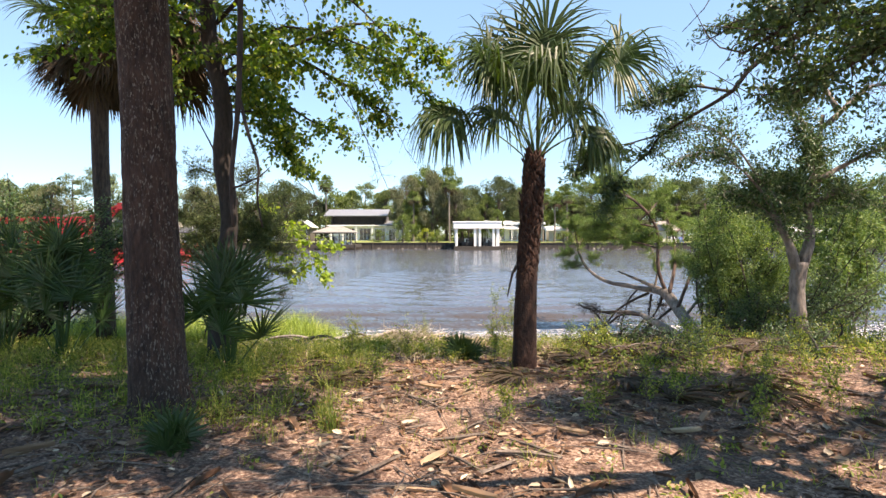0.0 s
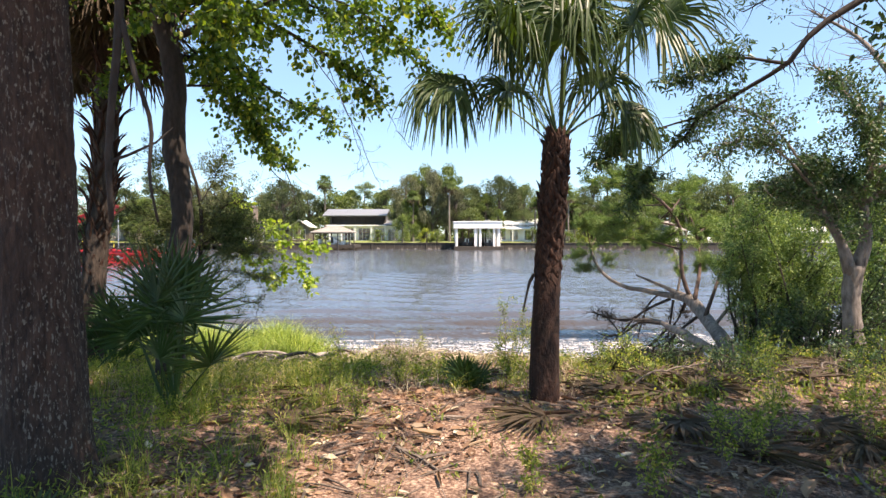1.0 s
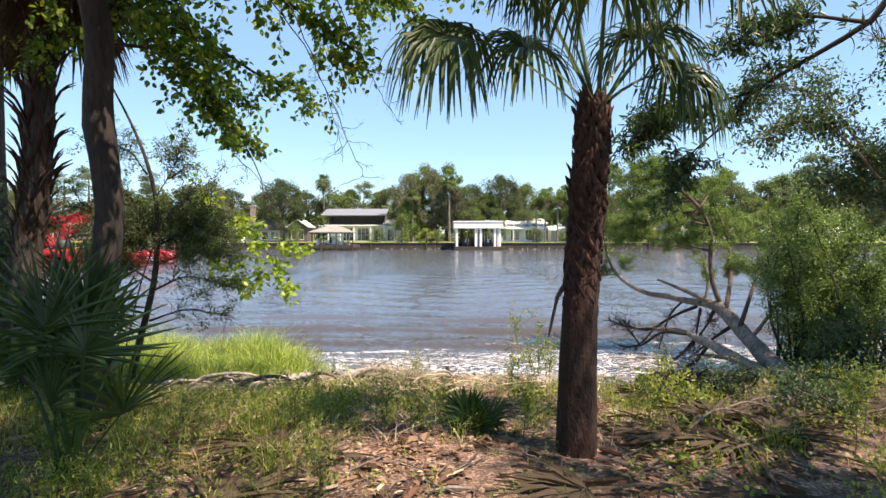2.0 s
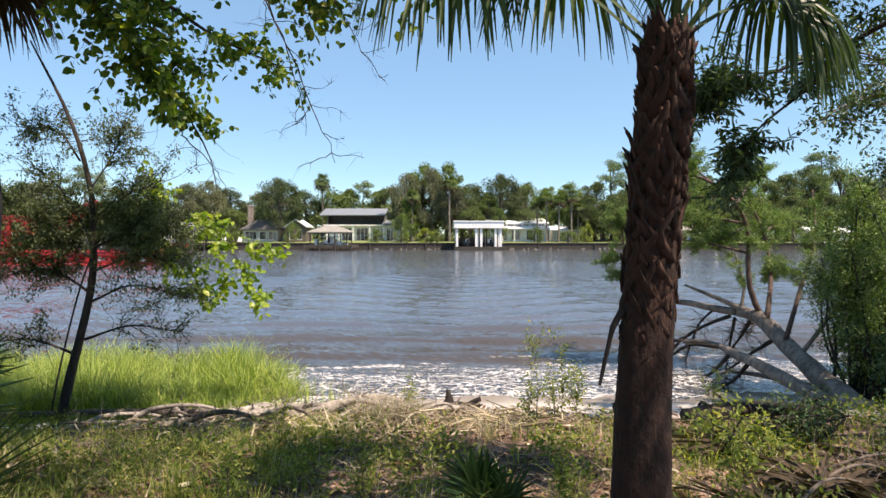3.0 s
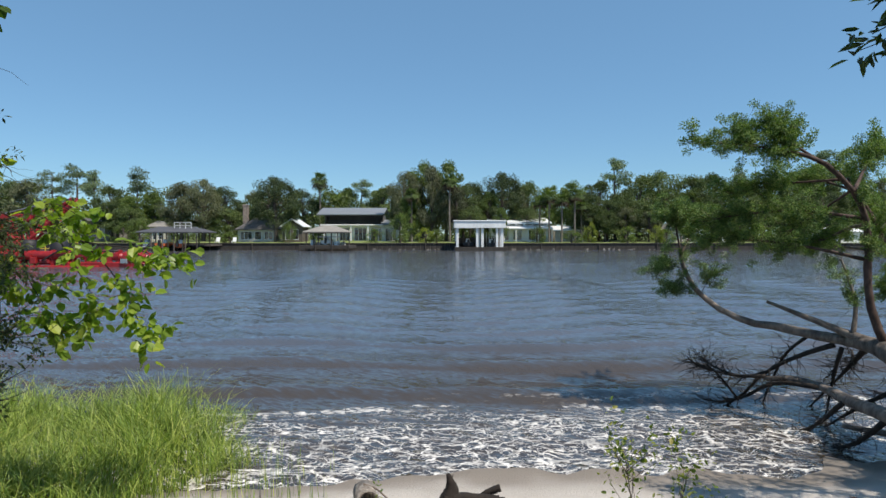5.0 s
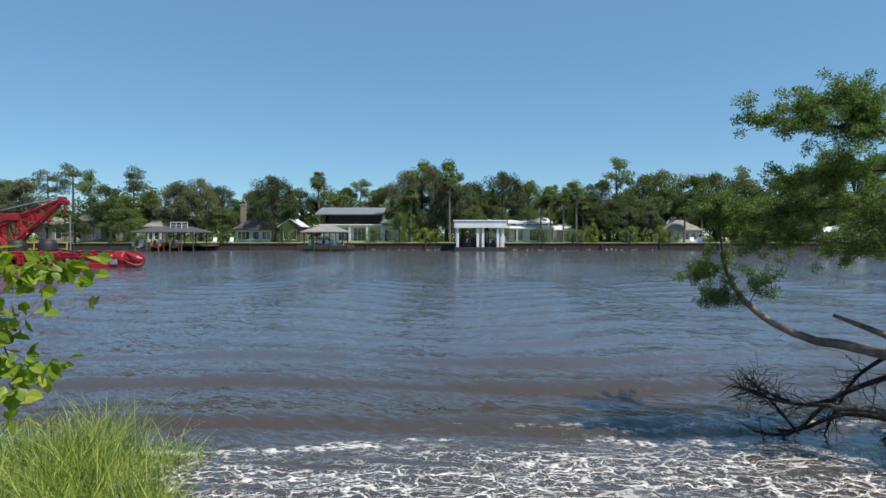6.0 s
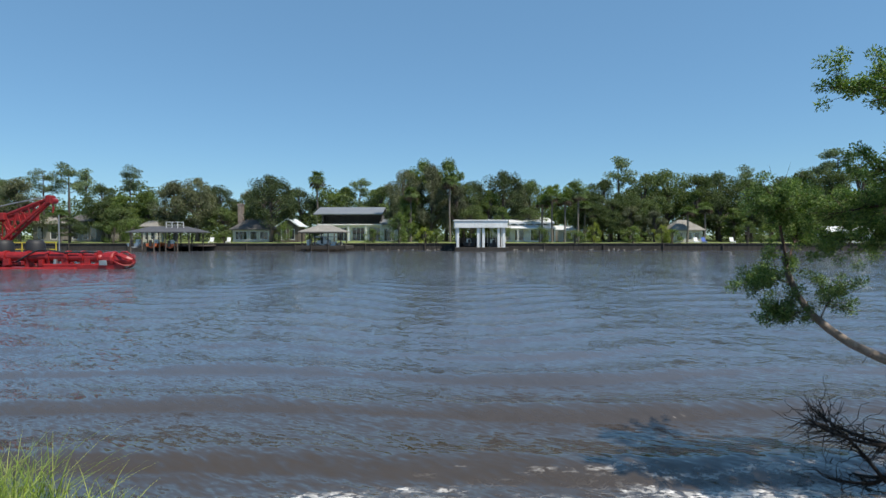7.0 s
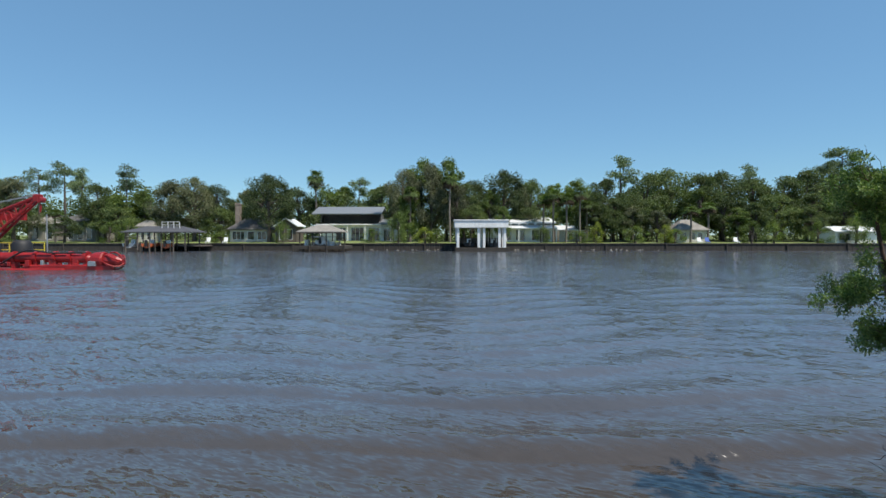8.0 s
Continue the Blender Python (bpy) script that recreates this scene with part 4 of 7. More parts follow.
bare_twig(broadleaf, [(-2.0, 9.2, 4.3), (-1.5, 9.2, 3.7), (-1.15, 9.15, 3.0), (-0.95, 9.12, 2.5), (-0.82, 9.12, 2.2)], 0.008, 311, 11)
bare_twig(broadleaf, [(-1.7, 9.4, 4.2), (-1.4, 9.4, 3.5), (-1.2, 9.4, 2.9), (-1.08, 9.4, 2.45)], 0.007, 312, 8)
bare_twig(broadleaf, [(-1.2, 9.0, 4.3), (-0.9, 9.1, 3.6), (-0.65, 9.1, 3.1), (-0.45, 9.1, 2.8)], 0.006, 313, 6, 0.22)
bare_twig(broadleaf, [(-3.0, 11.3, 2.8), (-2.75, 11.2, 2.6), (-2.5, 11.1, 2.35), (-2.35, 11.0, 2.1)], 0.008, 314, 6, 0.3)

# bare vine hanging from the oak's bough
vine = thing("hanging_vine", "bare dark vine hanging from the oak bough", "vine")
part("stem", Shape().tube(spline([(-1.52, 4.42, 6.0), (-1.56, 4.42, 4.6), (-1.58, 4.42, 3.4), (-1.6, 4.42, 2.7), (-1.66, 4.42, 2.1), (-1.65, 4.42, 1.72)], 18), taper(0.034, 0.012, 18), 7, 0.12, random.Random(33)), M_DARK_BARK, vine, smooth=True)
part("shoot", Shape().tube([(-1.65, 4.42, 2.02), (-1.58, 4.44, 2.05), (-1.45, 4.47, 2.12), (-1.38, 4.5, 2.2)], [0.01, 0.008, 0.006, 0.003], 5), M_DARK_BARK, vine)

part("side_stem", Shape().tube(spline([(-1.6, 4.42, 2.75), (-1.53, 4.43, 2.45), (-1.45, 4.42, 2.2), (-1.46, 4.42, 1.95), (-1.42, 4.42, 1.72)], 12), taper(0.016, 0.006, 12), 6, 0.12, random.Random(34)), M_DARK_BARK, vine, smooth=True)

# thin grey cedar at the edge of the marsh, wispy
tree("cedar_sapling", "thin wispy grey-green cedar over the marsh grass", ([(-5.05, 12.2, -0.85), (-4.9, 12.2, -0.2), (-4.62, 12.2, 0.9), (-4.5, 12.1, 1.7), (-4.5, 12.0, 2.4), (-4.75, 12.0, 3.2), (-5.2, 12.0, 4.1)], [0.065, 0.055, 0.045, 0.035, 0.03, 0.022, 0.01]),
     [([(-4.7, 12.2, 0.3), (-4.2, 12.4, 0.45), (-3.6, 12.5, 0.35)], 0.02, 0.005), ([(-4.6, 12.2, 0.8), (-4.1, 12.3, 1.0), (-3.4, 12.4, 0.8)], 0.02, 0.005),
      ([(-4.6, 12.2, 0.9), (-5.2, 12.3, 1.2), (-6.0, 12.5, 1.1)], 0.02, 0.005), ([(-4.5, 12.1, 1.5), (-4.0, 12.4, 1.8), (-3.6, 12.6, 1.7)], 0.016, 0.004),
      ([(-4.6, 12.1, 1.4), (-5.2, 12.1, 1.9), (-5.8, 12.2, 2.1)], 0.016, 0.004), ([(-4.8, 12.2, 0.1), (-5.4, 12.2, 0.3), (-6.2, 12.4, 0.2)], 0.02, 0.005),
      ([(-4.6, 12.0, 2.6), (-5.0, 12.2, 3.0), (-5.6, 12.4, 3.1)], 0.014, 0.004), ([(-4.5, 12.1, 1.8), (-4.1, 12.2, 2.2), (-3.8, 12.3, 2.3)], 0.014, 0.004), ([(-4.5, 12.0, 2.2), (-4.3, 12.2, 2.7), (-4.2, 12.3, 3.1)], 0.014, 0.004), ([(-4.55, 12.1, 1.6), (-5.0, 12.3, 2.2), (-5.5, 12.4, 2.6)], 0.014, 0.004), ([(-4.5, 12.1, 1.2), (-4.0, 12.2, 1.4), (-3.5, 12.3, 1.3)], 0.016, 0.004), ([(-4.5, 12.1, 1.55), (-4.2, 12.2, 1.72), (-3.85, 12.3, 1.75)], 0.012, 0.004, 1.4), ([(-4.52, 12.1, 1.35), (-4.9, 12.2, 1.62), (-5.4, 12.3, 1.6)], 0.012, 0.004, 1.4), ([(-4.52, 12.1, 1.45), (-4.7, 12.4, 1.75), (-4.3, 12.6, 1.85)], 0.012, 0.004, 1.4)],
     M_DARK_BARK, M_GREY_CEDAR, 35, 44, 0.58, 26, (0.085, 0.085, 0.065), (0.05, 0.018), 0.2, DIAMOND, twig_r=0.005, keep=lambda t: (t.x * 917 + t.z * 631) % 1 < (0.18 if t.z < 0.8 else 0.4 if t.z < 1.15 else 1.0 if t.z < 2.1 and t.x < -3.7 else 0.45))

# bough of bright leaves low over the water
tree("leafy_shrub", "shrub bough with bright yellow-green leaves", ([(-5.35, 12.45, -0.85), (-5.20, 12.5, 0.0), (-5.05, 12.7, 1.0), (-4.85, 12.9, 1.75), (-4.82, 13.1, 2.05), (-4.32, 13.2, 2.0)], [0.012, 0.012, 0.011, 0.011, 0.010, 0.009]),
     [([(-4.32, 13.2, 2.0), (-3.82, 13.3, 1.75), (-3.32, 13.4, 1.58), (-2.82, 13.5, 1.53), (-2.62, 13.5, 1.47)], 0.011, 0.003), ([(-3.92, 13.3, 1.8), (-3.62, 13.3, 1.95), (-3.27, 13.35, 1.75)], 0.007, 0.003, 0.5),
      ([(-3.42, 13.4, 1.6), (-3.17, 13.45, 1.3), (-2.97, 13.45, 0.95), (-2.87, 13.45, 0.7)], 0.008, 0.003, 0.9), ([(-3.92, 13.3, 1.78), (-3.87, 13.3, 1.3), (-3.72, 13.35, 0.95), (-3.62, 13.35, 0.75)], 0.008, 0.003, 0.8), ([(-3.62, 13.35, 1.65), (-3.42, 13.4, 1.25), (-3.27, 13.4, 1.0)], 0.007, 0.003, 0.4),
      ([(-4.32, 13.2, 1.98), (-4.17, 13.2, 1.5), (-4.02, 13.25, 1.15)], 0.008, 0.003, 0.7), ([(-4.72, 13.1, 2.05), (-4.32, 13.0, 2.3), (-4.02, 13.0, 2.2)], 0.008, 0.003, 0.5)],
     M_DARK_BARK, M_BRIGHT, 37, 15, 0.3, 3, (0.07, 0.07, 0.06), (0.105, 0.088), 0.6, rise=-0.2, twig_r=0.003)

# live oak on the right, forking low
rng = random.Random(41)
tree("live_oak", "pale forked live oak with small dark leaves", ([(7.6, 12.1, -0.6), (7.57, 12.1, -0.2), (7.52, 12.1, 0.5), (7.57, 12.1, 1.1)], [0.24, 0.165, 0.145, 0.165]),
     [([(7.5, 12.1, 0.95), (7.33, 12.1, 1.5), (7.11, 12.2, 2.02), (6.95, 12.3, 2.5), (6.8, 12.5, 3.0)], 0.115, 0.025), ([(7.6, 12.1, 0.95), (7.78, 12.1, 1.63), (7.71, 12.1, 2.3), (7.87, 12.1, 2.97), (7.95, 12.0, 4.2)], 0.13, 0.04),
      ([(7.7, 12.0, 2.3), (8.5, 12.2, 2.6), (9.3, 12.6, 2.3)], 0.07, 0.02), ([(7.1, 12.2, 2.0), (6.8, 12.6, 2.4), (6.6, 13.0, 2.6)], 0.05, 0.012),
      ([(7.8, 12.0, 2.7), (7.5, 11.7, 3.3), (7.2, 11.5, 3.7)], 0.06, 0.015), ([(7.75, 12.1, 2.2), (7.5, 12.4, 2.7), (7.2, 12.7, 3.0)], 0.05, 0.015), ([(8.0, 11.9, 4.0), (9.0, 12.1, 4.8), (10.0, 12.4, 4.9)], 0.07, 0.02),
      ([(8.1, 11.8, 4.3), (8.0, 12.6, 5.4), (7.4, 13.2, 6.2)], 0.06, 0.02), ([(7.8, 12, 2.8), (8.8, 11.6, 3.4), (9.8, 11.3, 3.5)], 0.06, 0.02), ([(7.9, 12.0, 3.6), (7.5, 12.4, 4.4), (7.2, 12.8, 5.0)], 0.05, 0.02), ([(6.95, 12.3, 2.5), (6.2, 12.0, 3.1), (5.5, 11.9, 3.4), (4.8, 11.9, 3.2)], 0.03, 0.008, 1.5), ([(6.85, 12.4, 2.9), (6.3, 12.5, 3.7), (5.6, 12.5, 4.1), (4.9, 12.5, 4.0)], 0.03, 0.008, 1.4)],
     M_PALE_BARK, M_OAK_LEAF, 42, 36, 0.75, 19, (0.17, 0.17, 0.14), (0.066, 0.038), keep=lambda t: t.z < 4.9 - 0.15 * t.x + 1.0 and t.x > 6.75 + 0.25 * (t.z > 3.6) or t.z < 2.8 and t.x > 6.2 or t.z > 2.5 and 4.5 < t.x < 6.9 and (t.x * 917 + t.z * 631) % 1 < 0.55)

# second oak, off to the right: one long limb sweeps over towards the palm
rng = random.Random(43)
tree("live_oak", "live oak whose long limb sweeps over the bank", ([(9.6, 9.2, -0.4), (9.5, 9.2, 1.5), (9.3, 9.3, 3.4), (9.2, 9.4, 5.2)], [0.38, 0.3, 0.27, 0.22]),
     [([(9.3, 9.4, 5.0), (7.6, 9.6, 5.6), (6.4, 9.8, 5.25), (5.68, 9.9, 4.86), (5.34, 10.0, 4.58), (5.08, 10.1, 4.2), (4.82, 10.3, 4.03), (4.39, 10.6, 3.76), (4.13, 10.9, 3.58), (3.9, 11.0, 3.2)], 0.079, 0.02, 1.3),
      ([(5.0, 10.05, 4.2), (4.3, 10.3, 4.35), (3.6, 10.5, 4.1)], 0.03, 0.008, 1.6), ([(4.2, 10.8, 3.6), (3.6, 11.2, 3.45), (3.0, 11.2, 3.15), (2.65, 11.25, 2.92)], 0.02, 0.006, 1.3), ([(4.0, 11.0, 3.3), (3.5, 11.2, 2.85), (3.3, 11.2, 2.5), (3.15, 11.2, 2.25)], 0.018, 0.005, 1.1), ([(3.7, 11.1, 3.45), (3.2, 11.1, 3.4), (2.8, 11.1, 3.25)], 0.014, 0.005, 0.9),
      ([(6.2, 10.0, 5.1), (5.6, 10.6, 5.6), (5.0, 11.2, 5.4)], 0.04, 0.01), ([(9.2, 9.4, 5.0), (8.0, 8.6, 6.2), (6.6, 8.0, 6.8)], 0.09, 0.02)] + crown_limbs(rng, (9.2, 9.4, 5.3), 5, 3.6, 0.6, 0.1),
     M_GREY_BARK, M_OAK_LEAF, 44, 28, 0.42, 9, (0.09, 0.09, 0.075), (0.105, 0.034), start=0.35, keep=lambda t: t.x < 4.9 or t.z > 5.6, upper_bark=M_DARK_BARK)

# oak beside the camera's start, its near boughs hang into the upper right
# the limbs near z 6 are unseen, added to shade the ground
tree("oak_tree", "oak with low hanging boughs over the litter", ([(4.6, 2.4, -0.3), (4.5, 2.4, 1.5), (4.45, 2.5, 3.4), (4.4, 2.6, 5.5)], [0.36, 0.28, 0.25, 0.2]),
     [([(4.45, 2.5, 3.6), (4.0, 3.6, 4.1), (3.4, 4.6, 3.75), (2.7, 5.2, 3.3)], 0.08, 0.012, 1.3), ([(4.45, 2.5, 3.3), (4.3, 3.6, 3.7), (3.9, 4.7, 3.4), (3.4, 5.4, 3.0)], 0.07, 0.012, 1.8),
      ([(4.45, 2.5, 3.9), (4.2, 3.4, 4.5), (3.4, 4.2, 4.5), (2.5, 4.7, 4.1)], 0.07, 0.012, 1.5), ([(4.45, 2.5, 3.5), (4.8, 3.8, 4.0), (4.6, 5.0, 3.9), (4.3, 5.8, 3.5)], 0.07, 0.012, 1.8), ([(4.6, 5.0, 6.1), (3.9, 5.4, 6.2), (3.5, 6.2, 6.3)], 0.05, 0.02, 1.5), ([(4.9, 4.2, 6.0), (5.6, 5.2, 6.2), (5.2, 6.6, 6.3)], 0.06, 0.02, 1.6), ([(5.4, 4.4, 6.3), (6.4, 5.0, 6.3), (7.4, 6.2, 6.3)], 0.06, 0.02, 1.5),
      ([(4.4, 2.6, 5.0), (2.5, 1.9, 6.2), (0.8, 2.3, 6.6), (-0.8, 3.2, 6.3)], 0.09, 0.02), ([(4.4, 2.6, 5.2), (5.4, 4.4, 6.4), (6.2, 6.2, 6.6), (6.6, 7.6, 6.3)], 0.09, 0.02), ([(4.4, 2.6, 5.0), (5.6, 3.6, 5.8), (6.6, 5.0, 6.0)], 0.08, 0.02), ([(4.4, 2.6, 5.2), (6.2, 3.0, 6.0), (7.8, 4.2, 6.3), (8.8, 5.6, 6.2)], 0.08, 0.02), ([(4.4, 2.6, 5.2), (4.9, 4.2, 6.0), (4.6, 5.8, 6.2), (4.2, 7.2, 6.2)], 0.08, 0.02, 1.3), ([(4.9, 4.2, 6.0), (5.8, 5.0, 6.1), (6.0, 6.4, 6.2)], 0.06, 0.02, 1.3), ([(4.4, 2.6, 5.0), (2.5, 1.4, 6.0), (0.8, 1.1, 6.1), (-1.2, 1.5, 6.0)], 0.08, 0.02, 1.0), ([(2.5, 1.4, 6.0), (1.6, 2.2, 6.0), (0.4, 2.8, 6.0), (-0.8, 2.4, 6.0)], 0.06, 0.02, 0.9), ([(4.4, 2.6, 5.2), (5.8, 2.4, 6.0), (7.2, 3.2, 6.2), (8.2, 3.4, 6.2)], 0.07, 0.02, 1.5)],
     M_OAK_BARK, M_OAK_LEAF, 46, 28, 0.8, 26, (0.18, 0.18, 0.14), (0.06, 0.036), start=0.3, keep=lambda t: t.z > 2.65 and t.x > 0.6 * (t.y - 0.8) + 0.1 and t.z < 5 or t.z > 5 and (t.y < 5.4 or (t.x * 917 + t.y * 377) % 1 < 0.3))

# cedar that has toppled towards the water, still green on its upper side
cedar = tree("fallen_cedar", "toppled cedar, pale bare trunk, green upper boughs", ([(6.0, 12.9, -1.0), (6.11, 13.4, -0.86), (6.17, 14, -0.72), (6.3, 14.8, -0.53), (6.38, 15.6, -0.3), (6.31, 16.05, -0.02), (6.25, 16.35, 0.05), (6.2, 16.8, 0.04)], [0.25, 0.21, 0.17, 0.15, 0.15, 0.15, 0.12, 0.09]),
     [([(6.22, 16.7, 0.04), (5.88, 17.2, 0.07), (5.55, 17.5, 0.14), (5.24, 17.7, 0.17), (4.94, 17.95, 0.3), (4.7, 18.15, 0.49), (4.51, 18.35, 0.74), (4.4, 18.5, 1.07), (4.33, 18.55, 1.4)], 0.085, 0.03, 0.25),
      ([(6.32, 16.1, 0.06), (6.18, 16.6, 0.14), (5.96, 17.0, 0.27), (5.64, 17.3, 0.43), (5.36, 17.5, 0.56)], 0.085, 0.025, 0.15),
      ([(6.15, 16.6, 0.12), (6.26, 16.7, 0.6), (6.22, 16.8, 0.97), (6.17, 16.9, 1.3)], 0.042, 0.014, 0.5),
      ([(6.34, 16.15, 0.0), (6.13, 16.2, 0.56), (6.1, 16.25, 1.1), (6.13, 16.29, 1.54), (6.01, 16.2, 1.94), (5.73, 16.1, 2.33), (5.35, 16.06, 2.66)], 0.064, 0.036, 0.35),
      ([(5.35, 16.06, 2.66), (5.12, 16.2, 2.81), (4.92, 16.4, 2.9), (4.43, 16.7, 3.04), (3.85, 16.9, 3.11)], 0.035, 0.008, 2.0),
      ([(6.07, 16.3, 1.81), (6.13, 16.7, 1.77), (6.06, 17.2, 1.58), (5.75, 17.7, 1.42)], 0.035, 0.01, 1.2),
      ([(5.78, 16.1, 2.29), (6.26, 16.5, 2.73), (6.88, 17, 3.08)], 0.03, 0.008, 1.3), ([(5.3, 16.1, 2.7), (5.1, 16.5, 3.05), (5.0, 16.8, 3.4)], 0.024, 0.006, 1.6), ([(4.9, 16.4, 2.9), (4.7, 16.9, 3.1), (4.75, 17.2, 3.35)], 0.018, 0.006, 1.1), ([(5.6, 16.1, 2.45), (5.2, 16.9, 2.45), (4.7, 17.5, 2.35)], 0.026, 0.007, 1.6),
      ([(6.05, 16.25, 1.9), (5.5, 16.9, 2.05), (4.9, 17.5, 2.0), (4.45, 17.9, 1.9)], 0.03, 0.008, 1.9), ([(6.12, 16.25, 1.3), (5.6, 17.0, 1.5), (5.0, 17.7, 1.6), (4.6, 18.1, 1.6)], 0.03, 0.008, 1.5), ([(5.75, 16.1, 2.3), (5.6, 16.6, 2.0), (5.4, 17.0, 1.7)], 0.022, 0.006, 1.1),
      ([(4.35, 18.5, 1.3), (4.25, 18.5, 1.8), (4.2, 18.4, 2.0), (4.12, 18.3, 2.15)], 0.024, 0.007, 1.5), ([(4.35, 18.5, 1.3), (4.6, 18.7, 1.7), (4.75, 18.8, 2.1)], 0.02, 0.006, 1.2), ([(4.5, 18.35, 0.75), (4.25, 18.2, 0.7), (4.05, 18.1, 0.72)], 0.012, 0.004, 0.7), ([(4.4, 18.5, 1.05), (4.15, 18.4, 1.1), (3.95, 18.3, 1.05)], 0.012, 0.004, 0.7), ([(4.6, 18.25, 0.6), (4.75, 18.3, 0.85), (4.85, 18.3, 0.95)], 0.012, 0.004, 0.4),
      ([(6.3, 15.9, 0.0), (6.7, 16.5, 0.9), (6.8, 17.0, 1.8), (6.6, 17.4, 2.6)], 0.06, 0.02, 1.3), ([(6.3, 15.3, -0.3), (6.9, 15.8, 0.7), (7.4, 16.2, 1.6), (7.6, 16.6, 2.6)], 0.055, 0.02, 1.3), ([(6.3, 14.9, -0.5), (6.9, 14.9, 0.3), (7.5, 14.9, 1.2)], 0.05, 0.015, 0.8), ([(6.8, 17.0, 1.7), (7.3, 17.4, 1.9), (7.9, 18.0, 2.0)], 0.03, 0.01, 1.2), ([(6.6, 17.3, 2.4), (6.3, 17.7, 2.6), (5.9, 18.0, 2.6)], 0.025, 0.008, 1.2), ([(6.5, 16.2, 0.5), (6.9, 16.8, 0.8), (7.5, 17.4, 0.9)], 0.03, 0.01, 0.9), ([(6.75, 16.8, 1.4), (6.3, 17.5, 1.5), (5.9, 18.1, 1.4)], 0.026, 0.008, 0.9)],
     M_CEDAR_BARK, M_CEDAR, 48, 34, 0.4, 105, (0.078, 0.078, 0.066), (0.034, 0.015), -0.2, DIAMOND, rise=0.25, start=0.3, keep=lambda t: t.z > 0.6 and t.x > 3.3 and (t.x * 917 + t.y * 377 + t.z * 631) % 1 < 0.5, twig_r=0.005, category="fallen tree", upper_bark=M_RED_BARK)
for pts, r0, r1 in (([(5.95, 13.3, -0.95), (5.62, 14.0, -0.72), (5.53, 15.0, -0.6), (5.71, 16.0, -0.68), (5.85, 16.8, -0.69), (5.6, 17.2, -0.66), (5.3, 17.4, -0.7)], 0.13, 0.035), ([(6.6, 13.3, -0.95), (6.1, 14.3, -0.88), (5.9, 15.2, -0.92), (5.6, 16.0, -1.02)], 0.09, 0.03)):
    part("lower_limb", Shape().tube(spline(pts, 16), taper(r0, r1, 16), 9, 0.06, random.Random(5)), M_CEDAR_BARK, cedar, smooth=True)


def bush(name, label, centres, mat, seed, per, spread, size, template=SPRAY, stems=7, low=0.4):
    """A dense bush: crooked stems from the ground, leaves in bunches on them."""
    rng, rs = random.Random(seed), np.random.RandomState(seed)
    x, y = centres[0][:2]
    p = thing(name, label, "bush")
    s = Shape()
    tips = []
    for cx, cy, cz, r in centres:
        for _ in range(stems):
            b = Vector((x + rng.gauss(0, 0.25), y + rng.gauss(0, 0.25), 0))
            b.z = ground_z(b.x, b.y) - 0.1
            q = Vector((cx + rng.gauss(0, r * 0.5), cy + rng.gauss(0, r * 0.5), cz + rng.gauss(0, r * 0.5)))
            path = spline([b, b.lerp(q, 0.5) + Vector((rng.gauss(0, .15), rng.gauss(0, .15), rng.gauss(0, .15))), q], 8)
            s.tube(path, taper(0.03, 0.008, 8), 5)
            tips += twigs_from(rng, s, path, 0.006, 9, r * 0.7, low, 0.15)
    tagged(part("stem_mass", s, M_DARK_BARK, p), kind="stuff")
    v, f = scatter_leaves(rs, np.array(tips), per, spread, size[0], size[1], 0.1, template)
    array_mesh("foliage", v, f, mat, p)


bush("cedar_bush", "dense bright green cedar bush on the bank", [(7.0, 14.0, 1.2, 0.55), (6.4, 14.2, 1.6, 0.7), (7.6, 14.3, 1.4, 0.8), (7.1, 14.6, 2.1, 0.7), (8.3, 14.6, 1.2, 0.7), (7.8, 14.8, 2.0, 0.7)], M_CEDAR, 55, 42, (0.16, 0.16, 0.13), (0.055, 0.026), DIAMOND, stems=5, low=0.5)
bush("dark_bush", "dark low leafy bush under the live oak", [(7.9, 13.4, 0.2, 0.7), (8.8, 13.2, 0.4, 0.8), (6.9, 13.2, 0.0, 0.5), (9.8, 13.0, 0.3, 0.8)], M_OAK_LEAF, 56, 8, (0.16, 0.16, 0.13), (0.06, 0.035), OVAL, low=0.4)
bush("cedar_bush", "green cedar bush beyond the live oak", [(10.2, 15.0, 1.0, 0.9), (11.2, 15.4, 1.8, 1.0), (10.6, 15.6, 2.8, 0.9), (12.2, 15.8, 1.0, 1.0), (12.0, 16.0, 2.8, 0.9)], M_CEDAR, 57, 18, (0.14, 0.14, 0.12), (0.085, 0.05))
bush("green_bush", "bright green bush at the edge of the river", [(9.6, 16.2, 0.5, 0.7), (9.0, 16.6, 1.2, 0.7), (10.2, 16.9, 1.5, 0.7)], M_BRIGHT, 58, 9, (0.15, 0.15, 0.12), (0.07, 0.04), OVAL)
bush("dark_bush", "dark green bush beside the toppled cedar", [(6.9, 14.2, 0.1, 0.5), (7.4, 14.4, 0.6, 0.6), (8.2, 14.2, 0.6, 0.6), (6.6, 14.4, 0.9, 0.4), (9.2, 14.4, 0.9, 0.7)], M_CEDAR, 60, 15, (0.16, 0.16, 0.13), (0.06, 0.03), SPRAY, stems=6, low=0.35)
